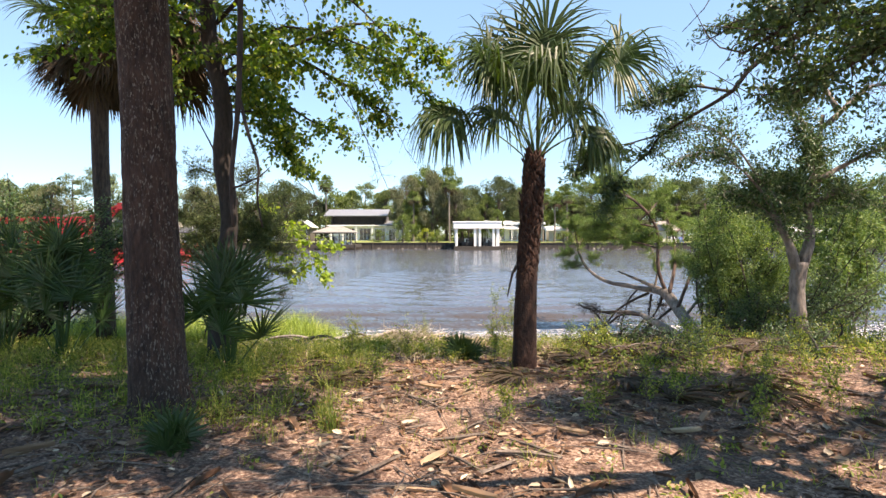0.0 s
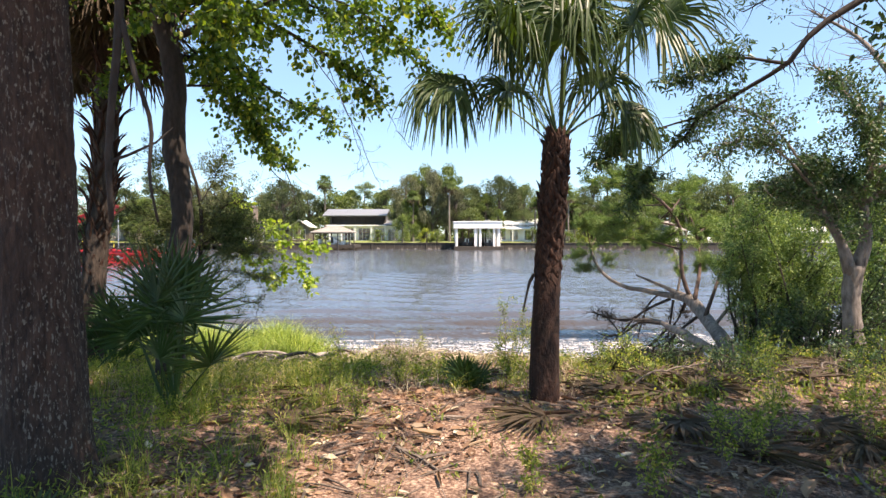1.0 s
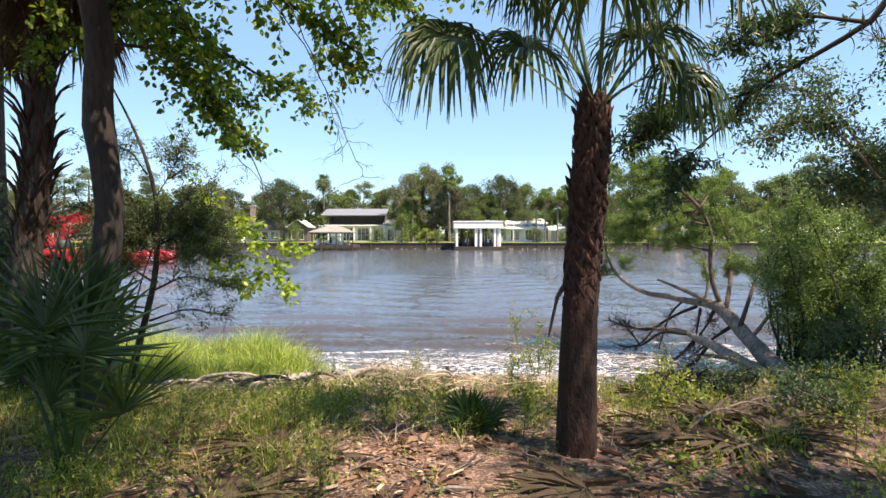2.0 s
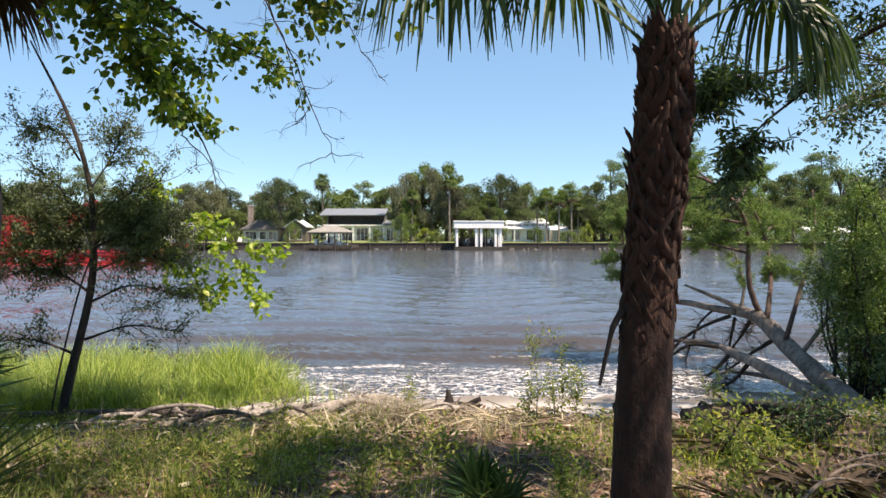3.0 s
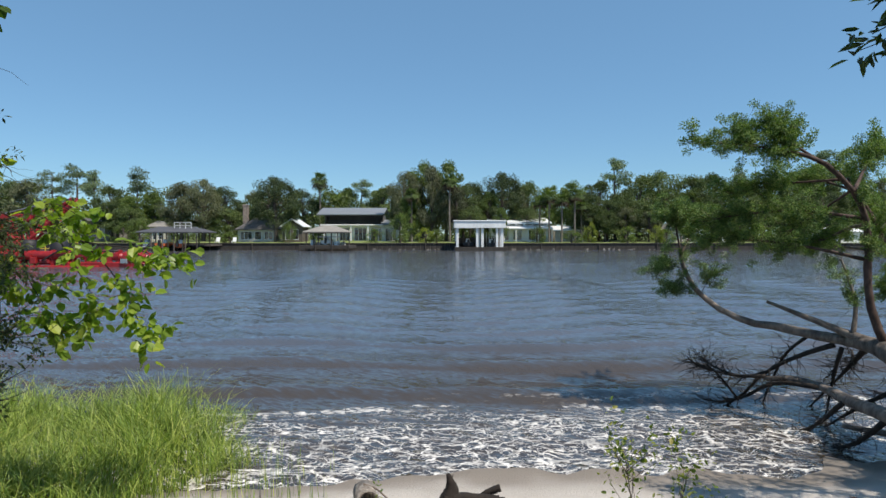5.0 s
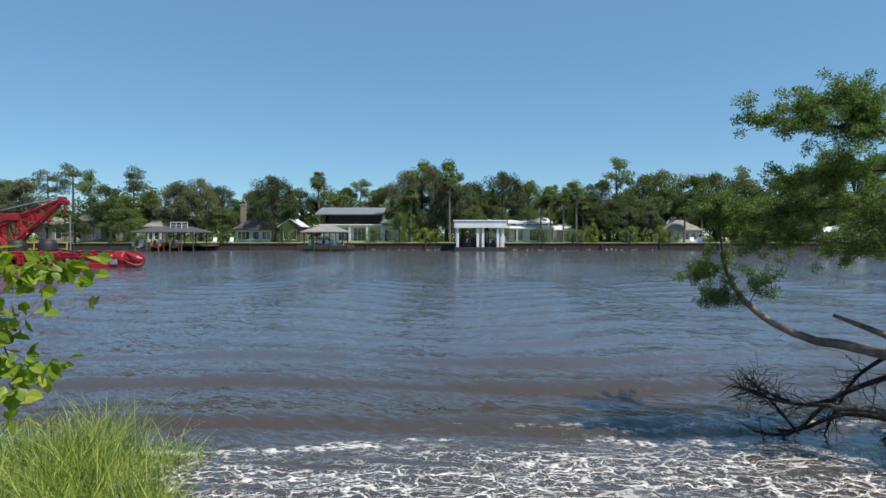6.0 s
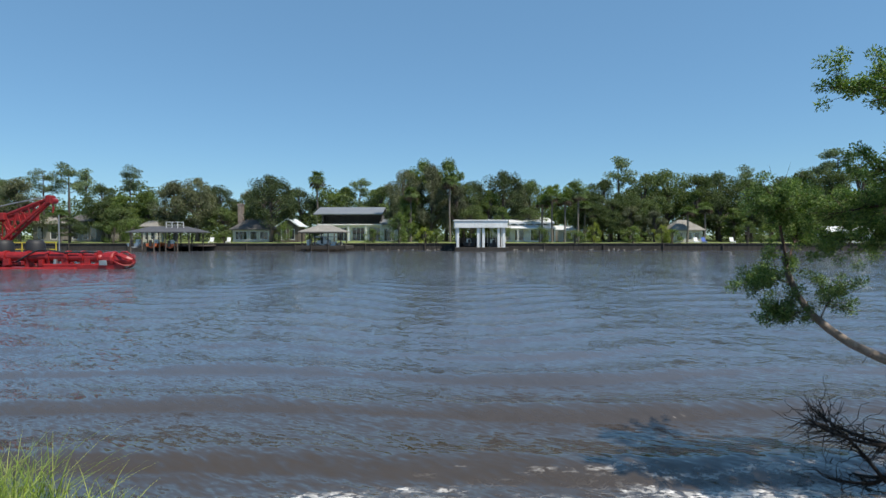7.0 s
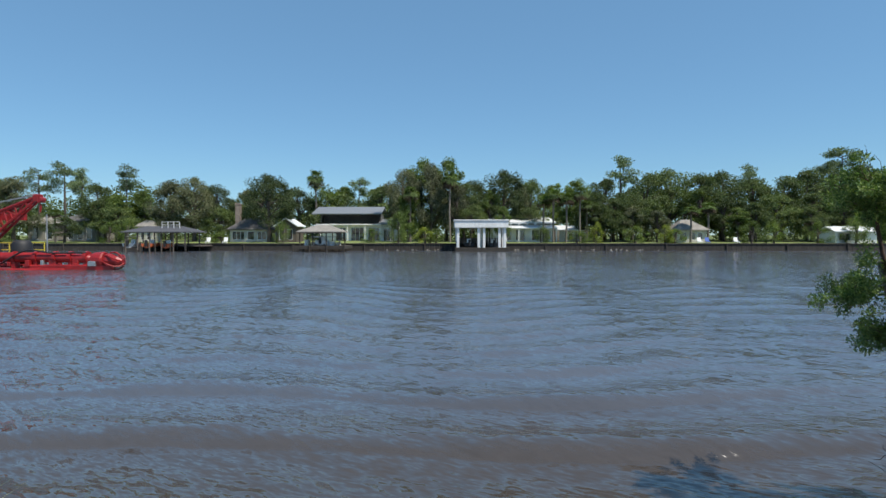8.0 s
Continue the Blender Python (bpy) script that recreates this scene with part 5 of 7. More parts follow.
for k, (x, y, r) in enumerate([(2.7, 9.9, 0.3), (3.5, 10.5, 0.4), (4.4, 10.2, 0.42), (5.3, 10.7, 0.45), (6.3, 10.4, 0.5), (3.9, 9.3, 0.3), (7.2, 10.9, 0.5), (5.9, 9.4, 0.35), (8.4, 10.5, 0.5)]):
    z = ground_z(x, y)
    bush("low_brush", "low tangled green and brown brush on the bank", [(x, y, z + 0.22, r), (x + r * 0.8, y + 0.1, z + 0.18, r * 0.8)], M_OAK_LEAF if k % 3 else M_WEED, 600 + k, 4, (0.12, 0.12, 0.09), (0.05, 0.024), OVAL, stems=5, low=0.2)
bush("dark_bush", "dark leafy bush behind the palmettos", [(-9.5, 12.0, 0.5, 0.8), (-10.6, 12.2, 1.0, 0.9), (-9.0, 12.6, 1.2, 0.7), (-11.6, 12.4, 0.6, 0.9), (-8.0, 12.3, 0.9, 0.8), (-7.0, 12.4, 1.1, 0.6), (-7.6, 12.6, 2.1, 0.6), (-6.5, 12.5, 1.8, 0.45), (-8.6, 12.4, 2.3, 0.55), (-9.6, 12.4, 2.3, 0.6)], M_OAK_LEAF, 59, 10, (0.16, 0.16, 0.13), (0.07, 0.04), OVAL)


def dead_boughs():
    """Bare grey boughs of the fallen tree that reach down into the water."""
    rng = random.Random(51)
    fine = Shape()
    p = thing("dead_branches", "bare grey branches trailing into the water", "fallen branch")
    for pts, r0 in (([(6.09, 16.9, -0.05), (5.79, 17.2, -0.26), (5.36, 17.5, -0.62), (4.94, 17.7, -0.92), (4.5, 17.9, -0.95)], 0.045), ([(6.13, 16.8, -0.08), (6.16, 17.0, -0.51), (6.09, 17.1, -1.05)], 0.04), ([(5.85, 16.8, -0.7), (5.4, 17.3, -0.75), (5.1, 17.9, -0.95), (4.8, 18.4, -1.0)], 0.045),
                    ([(5.3, 17.4, -0.66), (4.9, 17.6, -0.7), (4.5, 17.7, -0.62), (4.25, 17.8, -0.5)], 0.03), ([(5.7, 16.1, -0.7), (5.4, 16.4, -0.95), (5.1, 16.6, -1.08)], 0.04), ([(5.55, 15.1, -0.62), (5.45, 15.6, -0.9), (5.2, 16.0, -1.08)], 0.045), ([(6.3, 15.6, -0.3), (6.1, 16.2, -0.75), (5.75, 16.7, -1.08)], 0.045), ([(5.36, 17.5, -0.62), (5.2, 17.9, -0.8), (4.95, 18.4, -0.75), (4.8, 18.7, -0.6)], 0.03),
                    ([(5.88, 17.2, 0.05), (5.7, 17.5, -0.3), (5.65, 17.8, -0.8), (5.6, 18.0, -1.05)], 0.03), ([(6.4, 16.6, 0.0), (6.5, 17.2, -0.5), (6.3, 17.8, -1.05)], 0.05), ([(6.4, 17.0, -0.4), (6.9, 17.6, -0.5), (7.3, 18.2, -0.4)], 0.035), ([(5.0, 17.65, -0.9), (4.7, 17.9, -0.7), (4.5, 18.2, -0.62)], 0.022)):
        s = Shape()
        path = spline([(x, y, z - 0.24 if z < -0.85 else z) for x, y, z in pts], 10)
        s.tube(path, taper(r0, 0.012, 10), 7, 0.08, rng)
        twigs_from(rng, fine, path, 0.007, 46, 0.5, 0.15, 0.10, (-0.3, 0.1, 0), 0.38, 7)
        part("bough", s, M_DARK_BARK, p, smooth=True)
    tagged(part("twig_mass", fine, M_DARK_BARK, p), kind="stuff")


dead_boughs()

# ---- ground cover ----
def on_ground(xy, lift=0.0):
    return np.array([(x, y, ground_z(x, y) + lift) for x, y in xy])


def stuff(name, label, category, v, f, mat):
    return tagged(array_mesh(name, v, f, mat), label, category, kind="stuff")


def litter():
    rs = np.random.RandomState(61)
    n = 62000
    xy = np.stack([rs.uniform(-9, 9, n), 1.5 + 11.2 * rs.random(n) ** 0.8], 1)
    xy = xy[rs.random(n) < np.interp(xy[:, 1] + 0.3 * np.sin(xy[:, 0] * 2.1), [10.8, 11.7, 12.7], [1.0, 0.25, 0.02])]
    xy = np.array([p for p in xy if rs.random() < 0.62 + 1.5 * noise.noise((p[0] * 0.8, p[1] * 0.8, 21))])
    n = len(xy)
    c = on_ground(xy, 0.012)
    a = rs.uniform(0, 2 * np.pi, n)
    along = np.stack([np.cos(a), np.sin(a), rs.normal(0, 0.22, n)], 1)
    facing = np.stack([rs.normal(0, 0.3, n), rs.normal(0, 0.3, n), np.ones(n)], 1)
    s = rs.gamma(2.2, 0.45, n) + 0.15
    return leaves(c, along, facing, 0.05 * s, 0.026 * s, OVAL)


v, f = litter()
stuff("leaf_litter", "dry brown and tan fallen leaves on the ground", "leaf litter", v, f, M_LITTER)


def bark_bits():
    """Broken palm boots, strips of frond stalk and sticks on the ground."""
    rng = random.Random(62)
    s = Shape()
    for _ in range(2300):
        x, y = rng.uniform(-8, 8), rng.uniform(2, 11.8)
        a, ln = rng.uniform(0, 6.28), rng.uniform(0.12, 0.7)
        z = ground_z(x, y) + 0.02
        d = Vector((math.cos(a), math.sin(a), rng.uniform(-0.05, 0.12)))
        p = Vector((x, y, z))
        r = rng.uniform(0.003, 0.008) if rng.random() < 0.9 else rng.uniform(0.01, 0.02)
        s.tube([p - d * ln / 2, p + Vector((rng.gauss(0, .02), rng.gauss(0, .02), 0.01)), p + d * ln / 2], [r, r, r * 0.5], 5)
    return s


def husks():
    """Curled palm boots and bark strips, pale where the sun has bleached them."""
    rs = np.random.RandomState(63)
    n = 850
    xy = np.stack([rs.uniform(-6, 8, n), 2.2 + 9.6 * rs.random(n)], 1)
    c = on_ground(xy, 0.015)
    a = rs.uniform(0, 2 * np.pi, n)
    along = np.stack([np.cos(a), np.sin(a), rs.normal(0, 0.08, n)], 1)
    facing = np.stack([rs.normal(0, 0.25, n), rs.normal(0, 0.25, n), np.ones(n)], 1)
    t = np.array([(x, y, z) for x, k in ((0, 0.5), (0.3, 1.0), (0.7, 0.85), (1, 0.3)) for y, z in ((-0.5 * k, 0.12), (-0.2 * k, 0.02), (0.2 * k, 0.02), (0.5 * k, 0.12))])
    f = np.array([(i * 4 + j, i * 4 + j + 1, i * 4 + j + 5, i * 4 + j + 4) for i in range(3) for j in range(3)])
    s = rs.gamma(4, 0.25, n)
    return leaves(c, along, facing, 0.17 * s, 0.034 * s * rs.uniform(0.5, 1.4, n), (t, f))


def big_husks():
    """Broken palm boots, grey-white and as long as a hand or two."""
    rs = np.random.RandomState(66)
    n = 190
    xy = np.stack([rs.normal(0.4, 2.4, n), rs.uniform(3.6, 11.4, n)], 1)
    a = rs.uniform(0, 2 * np.pi, n)
    along = np.stack([np.cos(a), np.sin(a), rs.normal(0, 0.12, n)], 1)
    facing = np.stack([rs.normal(0, 0.3, n), rs.normal(0, 0.3, n), np.ones(n)], 1)
    t = np.array([(x, y, z) for x, k in ((0, 0.35), (0.25, 1.0), (0.6, 0.75), (1, 0.06)) for y, z in ((-0.5 * k, 0.10), (-0.2 * k, 0.02), (0.2 * k, 0.02), (0.5 * k, 0.10))])
    f = np.array([(i * 4 + j, i * 4 + j + 1, i * 4 + j + 5, i * 4 + j + 4) for i in range(3) for j in range(3)])
    s = rs.uniform(0.5, 1.3, n)
    return leaves(on_ground(xy, 0.02), along, facing, 0.14 * s, 0.05 * s * rs.uniform(0.5, 1.4, n), (t, f))


v, f = big_husks()
stuff("broken_boots", "bleached broken palm boots scattered over the litter", "leaf litter", v, f, M_HUSK)
v, f = husks()
stuff("palm_husks", "bleached palm husks and bark strips on the ground", "leaf litter", v, f, M_LITTER)
ob = bark_bits().done("fallen_twigs", M_TWIG)
tagged(ob, "grey and brown twigs lying in the litter", "twigs", kind="stuff")


def tufts(rs, spots, per, height, width, lean, reach):
    """Grass blades: three-piece strips that bend over at the tip."""
    c = np.repeat(spots, per, axis=0) + np.concatenate([rs.normal(0, reach, (len(spots) * per, 2)), np.zeros((len(spots) * per, 1))], 1)
    n = len(c)
    a = rs.uniform(0, 2 * np.pi, n)
    out = np.stack([np.cos(a), np.sin(a), np.zeros(n)], 1)
    b = a + np.pi / 2 + rs.normal(0, 0.5, n)
    side = np.stack([np.cos(b), np.sin(b), np.zeros(n)], 1)
    h = (height * rs.uniform(0.55, 1.2, n))[:, None]
    ln = lean * rs.uniform(0.2, 1.4, n)[:, None]
    up = np.array((0, 0, 1.0))
    rows = []
    for u, w in ((0, 1.0), (0.45, 0.85), (0.8, 0.5), (1.0, 0.08)):
        p = c + up * h * (u - 0.25 * ln * u * u) + out * h * ln * u ** 2.2
        rows += [p - side * width * w / 2, p + side * width * w / 2]
    v = np.stack(rows, 1).reshape(-1, 3)
    q = np.array([(0, 1, 3, 2), (2, 3, 5, 4), (4, 5, 7, 6)])
    return v, (q[None] + (np.arange(n) * 8)[:, None, None]).reshape(-1, 4)


def marsh():
    rs = np.random.RandomState(64)
    n = 4200
    x = rs.uniform(-15, -2.5, n)
    y = rs.uniform(12.8, 17.2, n)
    edge = -2.65 - 0.35 * np.abs(y - 15.4) + 0.2 * np.sin(y * 3)
    front = 13.2 + 0.25 * np.sin(x * 1.3)
    ok = (x < edge + rs.normal(0, 0.12, n)) & (y > front)
    xy = np.stack([x[ok], y[ok]], 1)
    c = on_ground(xy, -0.05)
    c[:, 2] = np.maximum(c[:, 2], WATER_Z - 0.15)
    tall = 0.92 * np.clip(0.45 + (edge[ok] - x[ok]) / 2.2, 0.4, 1.0) * (0.85 + 0.15 * np.sin(x[ok] * 2.1 + y[ok]))
    return tufts(rs, c, 9, np.repeat(tall, 9), 0.011, 0.8, 0.09)


v, f = marsh()
stuff("marsh_grass", "bright green marsh grass at the water's edge", "grass", v, f, M_MARSH)


def sparse_reeds():
    rs = np.random.RandomState(65)
    xy = np.stack([rs.uniform(-4.4, -1.2, 420), rs.uniform(12.7, 15.6, 420)], 1)
    xy = xy[xy[:, 0] < -1.4 - 0.5 * np.abs(xy[:, 1] - 14) + rs.normal(0, 0.5, len(xy))]
    return tufts(rs, on_ground(xy, -0.03), 2, 0.4, 0.008, 0.2, 0.03)


v, f = sparse_reeds()
stuff("sparse_reeds", "thin green reed shoots standing in the sand", "grass", v, f, M_MARSH)


def off_the_roots(xy, rs):
    """Thins what grows among the roots at the edge of the bank."""
    bare = (xy[:, 1] > 10.3) & (xy[:, 0] > -4.5) & (xy[:, 0] < 4.0)
    return xy[~bare | (rs.random(len(xy)) < 0.55 - 0.4 * (xy[:, 1] - 10.3))]


def weeds(seed, n, box, per, spread, size, keep=None):
    rs = np.random.RandomState(seed)
    xy = np.stack([rs.uniform(box[0], box[1], n), rs.uniform(box[2], box[3], n)], 1)
    xy = off_the_roots(xy, rs)
    if keep is not None:
        xy = np.array([p for p in xy if keep(p[0], p[1], rs.random())])
    c = on_ground(xy, spread[2] * 0.7)
    return scatter_leaves(rs, c, per, spread, size[0], size[1], 0.0, OVAL, 0.7)


def patchy(x, y, r):
    """Weeds keep off the open litter in the middle."""
    open_litter = math.exp(-((x - 0.4) / 2.2) ** 2) * (1 if y < 8.2 else 0.25)
    d = noise.noise((x * 0.6, y * 0.6, 8)) * 0.5 + 0.5
    return r < (1 - open_litter) * d * 1.3


v, f = joined([weeds(71, 1700, (-10, -0.9, 5.1, 12.5), 40, (0.17, 0.17, 0.17), (0.05, 0.014), patchy), weeds(72, 800, (1.2, 11, 6.2, 12.8), 22, (0.16, 0.16, 0.13), (0.055, 0.03), patchy),
               weeds(73, 220, (-2.8, 3.5, 8.6, 12.4), 20, (0.13, 0.13, 0.14), (0.045, 0.024)), weeds(74, 170, (-5, 5, 2.5, 8.5), 12, (0.1, 0.1, 0.06), (0.045, 0.026)), weeds(75, 190, (-4.6, 0.2, 9.4, 11.6), 26, (0.15, 0.15, 0.14), (0.05, 0.024)), weeds(76, 170, (0.7, 3.2, 10.0, 11.9), 28, (0.16, 0.16, 0.14), (0.048, 0.026))])
stuff("low_weeds", "low green weeds and creepers on the bank", "weeds", v, f, M_WEED)


def bank_grass(seed, n, box, per, h, w, lean):
    rs = np.random.RandomState(seed)
    xy = np.stack([rs.uniform(box[0], box[1], n), rs.uniform(box[2], box[3], n)], 1)
    return tufts(rs, on_ground(off_the_roots(xy, rs), -0.01), per, h, w, lean, 0.05)


v, f = joined([bank_grass(81, 190, (-4.5, 2.6, 8.4, 12.4), 20, 0.3, 0.007, 0.9), bank_grass(82, 310, (-9, -1.0, 5.2, 12.6), 20, 0.34, 0.007, 0.8), bank_grass(83, 120, (2, 10, 7.5, 12.5), 16, 0.25, 0.008, 0.9), bank_grass(87, 150, (-3, 4.6, 4.0, 8.6), 9, 0.15, 0.006, 1.1)])
stuff("bank_grass", "thin yellow-green grass tufts on the bank", "grass", v, f, M_WEED)
v, f = joined([bank_grass(84, 80, (-2.6, 0.4, 10.4, 11.9), 22, 0.22, 0.006, 1.6), bank_grass(86, 190, (-1.05, -0.35, 11.0, 11.6), 13, 0.48, 0.006, 1.1), bank_grass(88, 260, (-3.6, 0.6, 10.2, 11.7), 5, 0.26, 0.007, 1.8), bank_grass(85, 260, (-6, 3, 8.2, 11.6), 9, 0.28, 0.007, 1.4)])
stuff("dry_grass", "dry straw-coloured grass and stalks", "grass", v, f, M_STRAW)


def roots(name, label, curves, seed, mat=M_DRIFT, fine=6, fine_len=0.3):
    rng = random.Random(seed)
    p = thing(name, label, "driftwood")
    small = Shape()
    for pts, r0, r1 in curves:
        path = spline([(x, y, ground_z(x, y) + h) for x, y, h in pts], 14)
        part("wood", Shape().tube(path, taper(r0, r1, 14), 8, 0.14, rng), mat, p, smooth=True)
        if fine:
            twigs_from(rng, small, path, r1 * 0.6, fine, fine_len, 0.2, 0.1, None, 0.4)
    if fine:
        tagged(part("twig_mass", small, mat, p), kind="stuff")
    return p


roots("driftwood", "dark wet gnarled driftwood root on the sand", [([(0.02, 13.88, -0.04), (0.05, 13.88, 0.06), (0.07, 13.88, 0.14), (0.06, 13.87, 0.22), (0.035, 13.86, 0.31)], 0.12, 0.022), ([(0.0, 13.84, 0.04), (0.2, 13.84, 0.05), (0.45, 13.85, 0.05), (0.56, 13.85, 0.05)], 0.062, 0.04), ([(0.36, 13.9, 0.06), (0.46, 13.91, 0.12), (0.58, 13.92, 0.16)], 0.02, 0.04)], 91, M_WET_WOOD, 4, 0.1)

roots("stump", "small dark broken stump standing in the sand", [([(2.48, 13.0, -0.06), (2.49, 13.0, 0.05), (2.47, 13.01, 0.12), (2.49, 13.0, 0.17)], 0.075, 0.03)], 94, M_WET_WOOD, 0)


def hollow_stump(at, axis, long, outer, inner):
    """A short length of hollow trunk lying on its side, rough at the rim."""
    rng = random.Random(92)
    p = thing("driftwood", "short hollow grey stump lying on the sand", "driftwood", at)
    d = Vector(axis).normalized()
    a = d.orthogonal().normalized()
    b = d.cross(a)
    v, n = [], 18
    for u, r in ((0, outer * 0.85), (0.5, outer * 0.97), (1.0, outer), (1.04, (outer + inner) / 2), (1.0, inner), (0.15, inner * 0.85)):
        for k in range(n):
            w = r * (1 + rng.uniform(-0.07, 0.07))
            v.append(d * (long * u + rng.uniform(-0.012, 0.012)) + a * w * math.cos(k * 0.349) + b * w * math.sin(k * 0.349))
    f = [(i * n + k, i * n + (k + 1) % n, (i + 1) * n + (k + 1) % n, (i + 1) * n + k) for i in range(5) for k in range(n)] + [tuple(reversed(range(n))), tuple(5 * n + k for k in range(n))]
    part("shell", Shape().add(v, f), M_DRIFT, p, smooth=True)
    part("side_branch", Shape().tube(spline([(0.02, -0.12, 0.11), (0.16, -0.16, 0.08), (0.3, -0.2, -0.02), (0.42, -0.22, -0.06)], 10), taper(0.014, 0.006, 10), 6, 0.1, rng), M_TWIG, p)


hollow_stump((-0.86, 14.0, ground_z(-0.86, 13.9) + 0.10), (0.28, -0.95, -0.06), 0.27, 0.125, 0.095)
roots("driftwood", "long dark root along the edge of the bank", [([(-6.6, 11.9, 0.1), (-5.0, 12.2, 0.22), (-3.6, 12.35, 0.2), (-2.8, 12.3, 0.16), (-2.2, 12.2, 0.05)], 0.045, 0.025)], 93, M_GREY_BARK, 8, 0.35)
for k, (curve, label) in enumerate([([(-3.3, 12.1, 0.02), (-2.6, 12.05, 0.16), (-1.9, 12.1, 0.2), (-1.3, 12.15, 0.1), (-0.8, 12.0, 0.02)], "bleached twisting root on the bank"), ([(-2.9, 11.8, 0.0), (-2.2, 11.9, 0.14), (-1.5, 12.0, 0.1), (-1.1, 12.3, 0.16), (-0.75, 12.6, 0.02)], "bleached twisting root on the bank"),
                                    ([(-1.9, 11.7, 0.0), (-1.4, 11.9, 0.22), (-0.9, 12.0, 0.28), (-0.5, 12.2, 0.2), (-0.2, 12.5, 0.02)], "thick bleached root arching over the bank"), ([(-1.2, 11.6, 0.02), (-0.9, 11.9, 0.2), (-0.75, 12.3, 0.22), (-0.7, 12.75, 0.0)], "grey root reaching down to the sand"),
                                    ([(-2.3, 12.3, 0.02), (-1.7, 12.4, 0.1), (-1.1, 12.4, 0.14), (-0.5, 12.35, 0.04)], "bleached twisting root on the bank"), ([(-0.4, 11.6, 0.02), (0.0, 11.75, 0.16), (0.4, 11.85, 0.12), (0.8, 12.0, 0.0)], "grey root reaching down to the sand")]):
    roots("root", label, [(curve, 0.085 - 0.007 * k, 0.03)], 940 + k, M_DRIFT, 7, 0.35)
rr = random.Random(955)
for k in range(34):
    x, y = rr.uniform(-4.8, -0.5), rr.uniform(11.2, 12.6)
    ln, sw = rr.uniform(0.7, 1.6), rr.uniform(-0.2, 0.35)
    roots("root", "thin bleached root trailing along the bank", [([(x, y, 0.0), (x + ln * 0.3, y + sw * 0.5 + rr.gauss(0, 0.1), rr.uniform(0.08, 0.26)), (x + ln * 0.7, y + sw + rr.gauss(0, 0.1), rr.uniform(0.08, 0.26)), (x + ln, y + sw, 0.0)], rr.uniform(0.02, 0.05), 0.012)], 956 + k, rr.choice((M_DRIFT, M_DRIFT, M_GREY_BARK)), 5, 0.3)
roots("driftwood", "brown root bent down over the sandy edge", [([(-0.35, 12.05, 0.06), (0.05, 11.85, 0.15), (0.4, 11.68, 0.1), (0.78, 11.45, 0.0)], 0.062, 0.03), ([(0.1, 11.85, 0.1), (0.5, 11.75, 0.12), (0.95, 11.72, 0.02)], 0.025, 0.012)], 95, M_TWIG, 5, 0.25)


def stick_heap():
    """Loose sticks and stalks in a tangle among the roots."""
    rng = random.Random(98)
    s = Shape()
    for _ in range(800):
        x, y = rng.gauss(-0.7, 1.3), rng.gauss(11.5, 0.45)
        z = ground_z(x, y) + rng.uniform(0.01, 0.15)
        a, ln = rng.uniform(0, 6.28), rng.uniform(0.15, 0.6)
        d = Vector((math.cos(a), math.sin(a), rng.uniform(-0.25, 0.45)))
        p = Vector((x, y, z))
        r = rng.uniform(0.003, 0.012)
        s.tube([p - d * ln / 2, p + Vector((rng.gauss(0, 0.03), rng.gauss(0, 0.03), 0.03)), p + d * ln / 2], [r, r, r * 0.4], 4)
    return s


tagged(stick_heap().done("dry_sticks", M_STRAW), "tangle of dry sticks and stalks among the roots", "twigs", kind="stuff")


def sand_debris():
    """Bark crumbs, dead leaves and shell bits washed up on the sand."""
    rs = np.random.RandomState(99)
    n = 1600
    xy = np.stack([rs.uniform(-3, 6, n), 11.6 + 2.4 * rs.random(n) ** 1.6], 1)
    a = rs.uniform(0, 6.28, n)
    along = np.stack([np.cos(a), np.sin(a), rs.normal(0, 0.3, n)], 1)
    s = rs.gamma(3, 0.33, n)
    return leaves(on_ground(xy, 0.008), along, np.stack([rs.normal(0, 0.4, n), rs.normal(0, 0.4, n), np.ones(n)], 1), 0.05 * s, 0.025 * s, OVAL)


v, f = sand_debris()
stuff("sand_debris", "dark bark crumbs and dead leaves on the sand", "debris", v, f, M_LITTER)
roots("log", "dark rotting log at the foot of the cedar", [([(2.9, 11.6, 0.05), (3.7, 11.8, 0.12), (4.7, 11.9, 0.1)], 0.12, 0.08)], 96, M_WET_WOOD, 8, 0.4)
for k in range(9):
    roots("dead_branch", "dead brown twiggy branch on the bank", [([(2.2 + 0.42 * k, 8.5 + 0.5 * (k % 3), 0.02), (2.7 + 0.42 * k, 8.8 + 0.3 * (k % 4), 0.22), (3.3 + 0.38 * k, 9.0 + 0.3 * (k % 3), 0.05)], 0.018, 0.006)], 970 + k, M_TWIG, 16, 0.5)


def seedling(at, height, seed, leaves_n=6):
    """A thin upright weed with a few branching stems and small leaves."""
    rng, rs = random.Random(seed), np.random.RandomState(seed)
    x, y = at
    p = thing("seedling", "thin branching green seedling on the bank", "plant", (x, y, ground_z(x, y)), "seedlings on the bank")
    s = Shape()
    main = spline([(0, 0, -0.05), (0.02, 0.01, height * 0.5), (rng.uniform(-.05, .05), 0.03, height)], 10)
    part("stem", s.tube(main, taper(0.006, 0.002, 10), 4), M_TWIG, p)
    small = Shape()
    tips = twigs_from(rng, small, main, 0.0025, 16, min(height * 0.55, 0.36), 0.12, 0.45, None, 0.2)
    tagged(part("twig_mass", small, M_TWIG, p), kind="stuff")
    v, f = scatter_leaves(rs, np.array(tips), leaves_n, (0.05, 0.05, 0.05), 0.03, 0.018, 0.1)
    array_mesh("foliage", v, f, M_WEED, p)


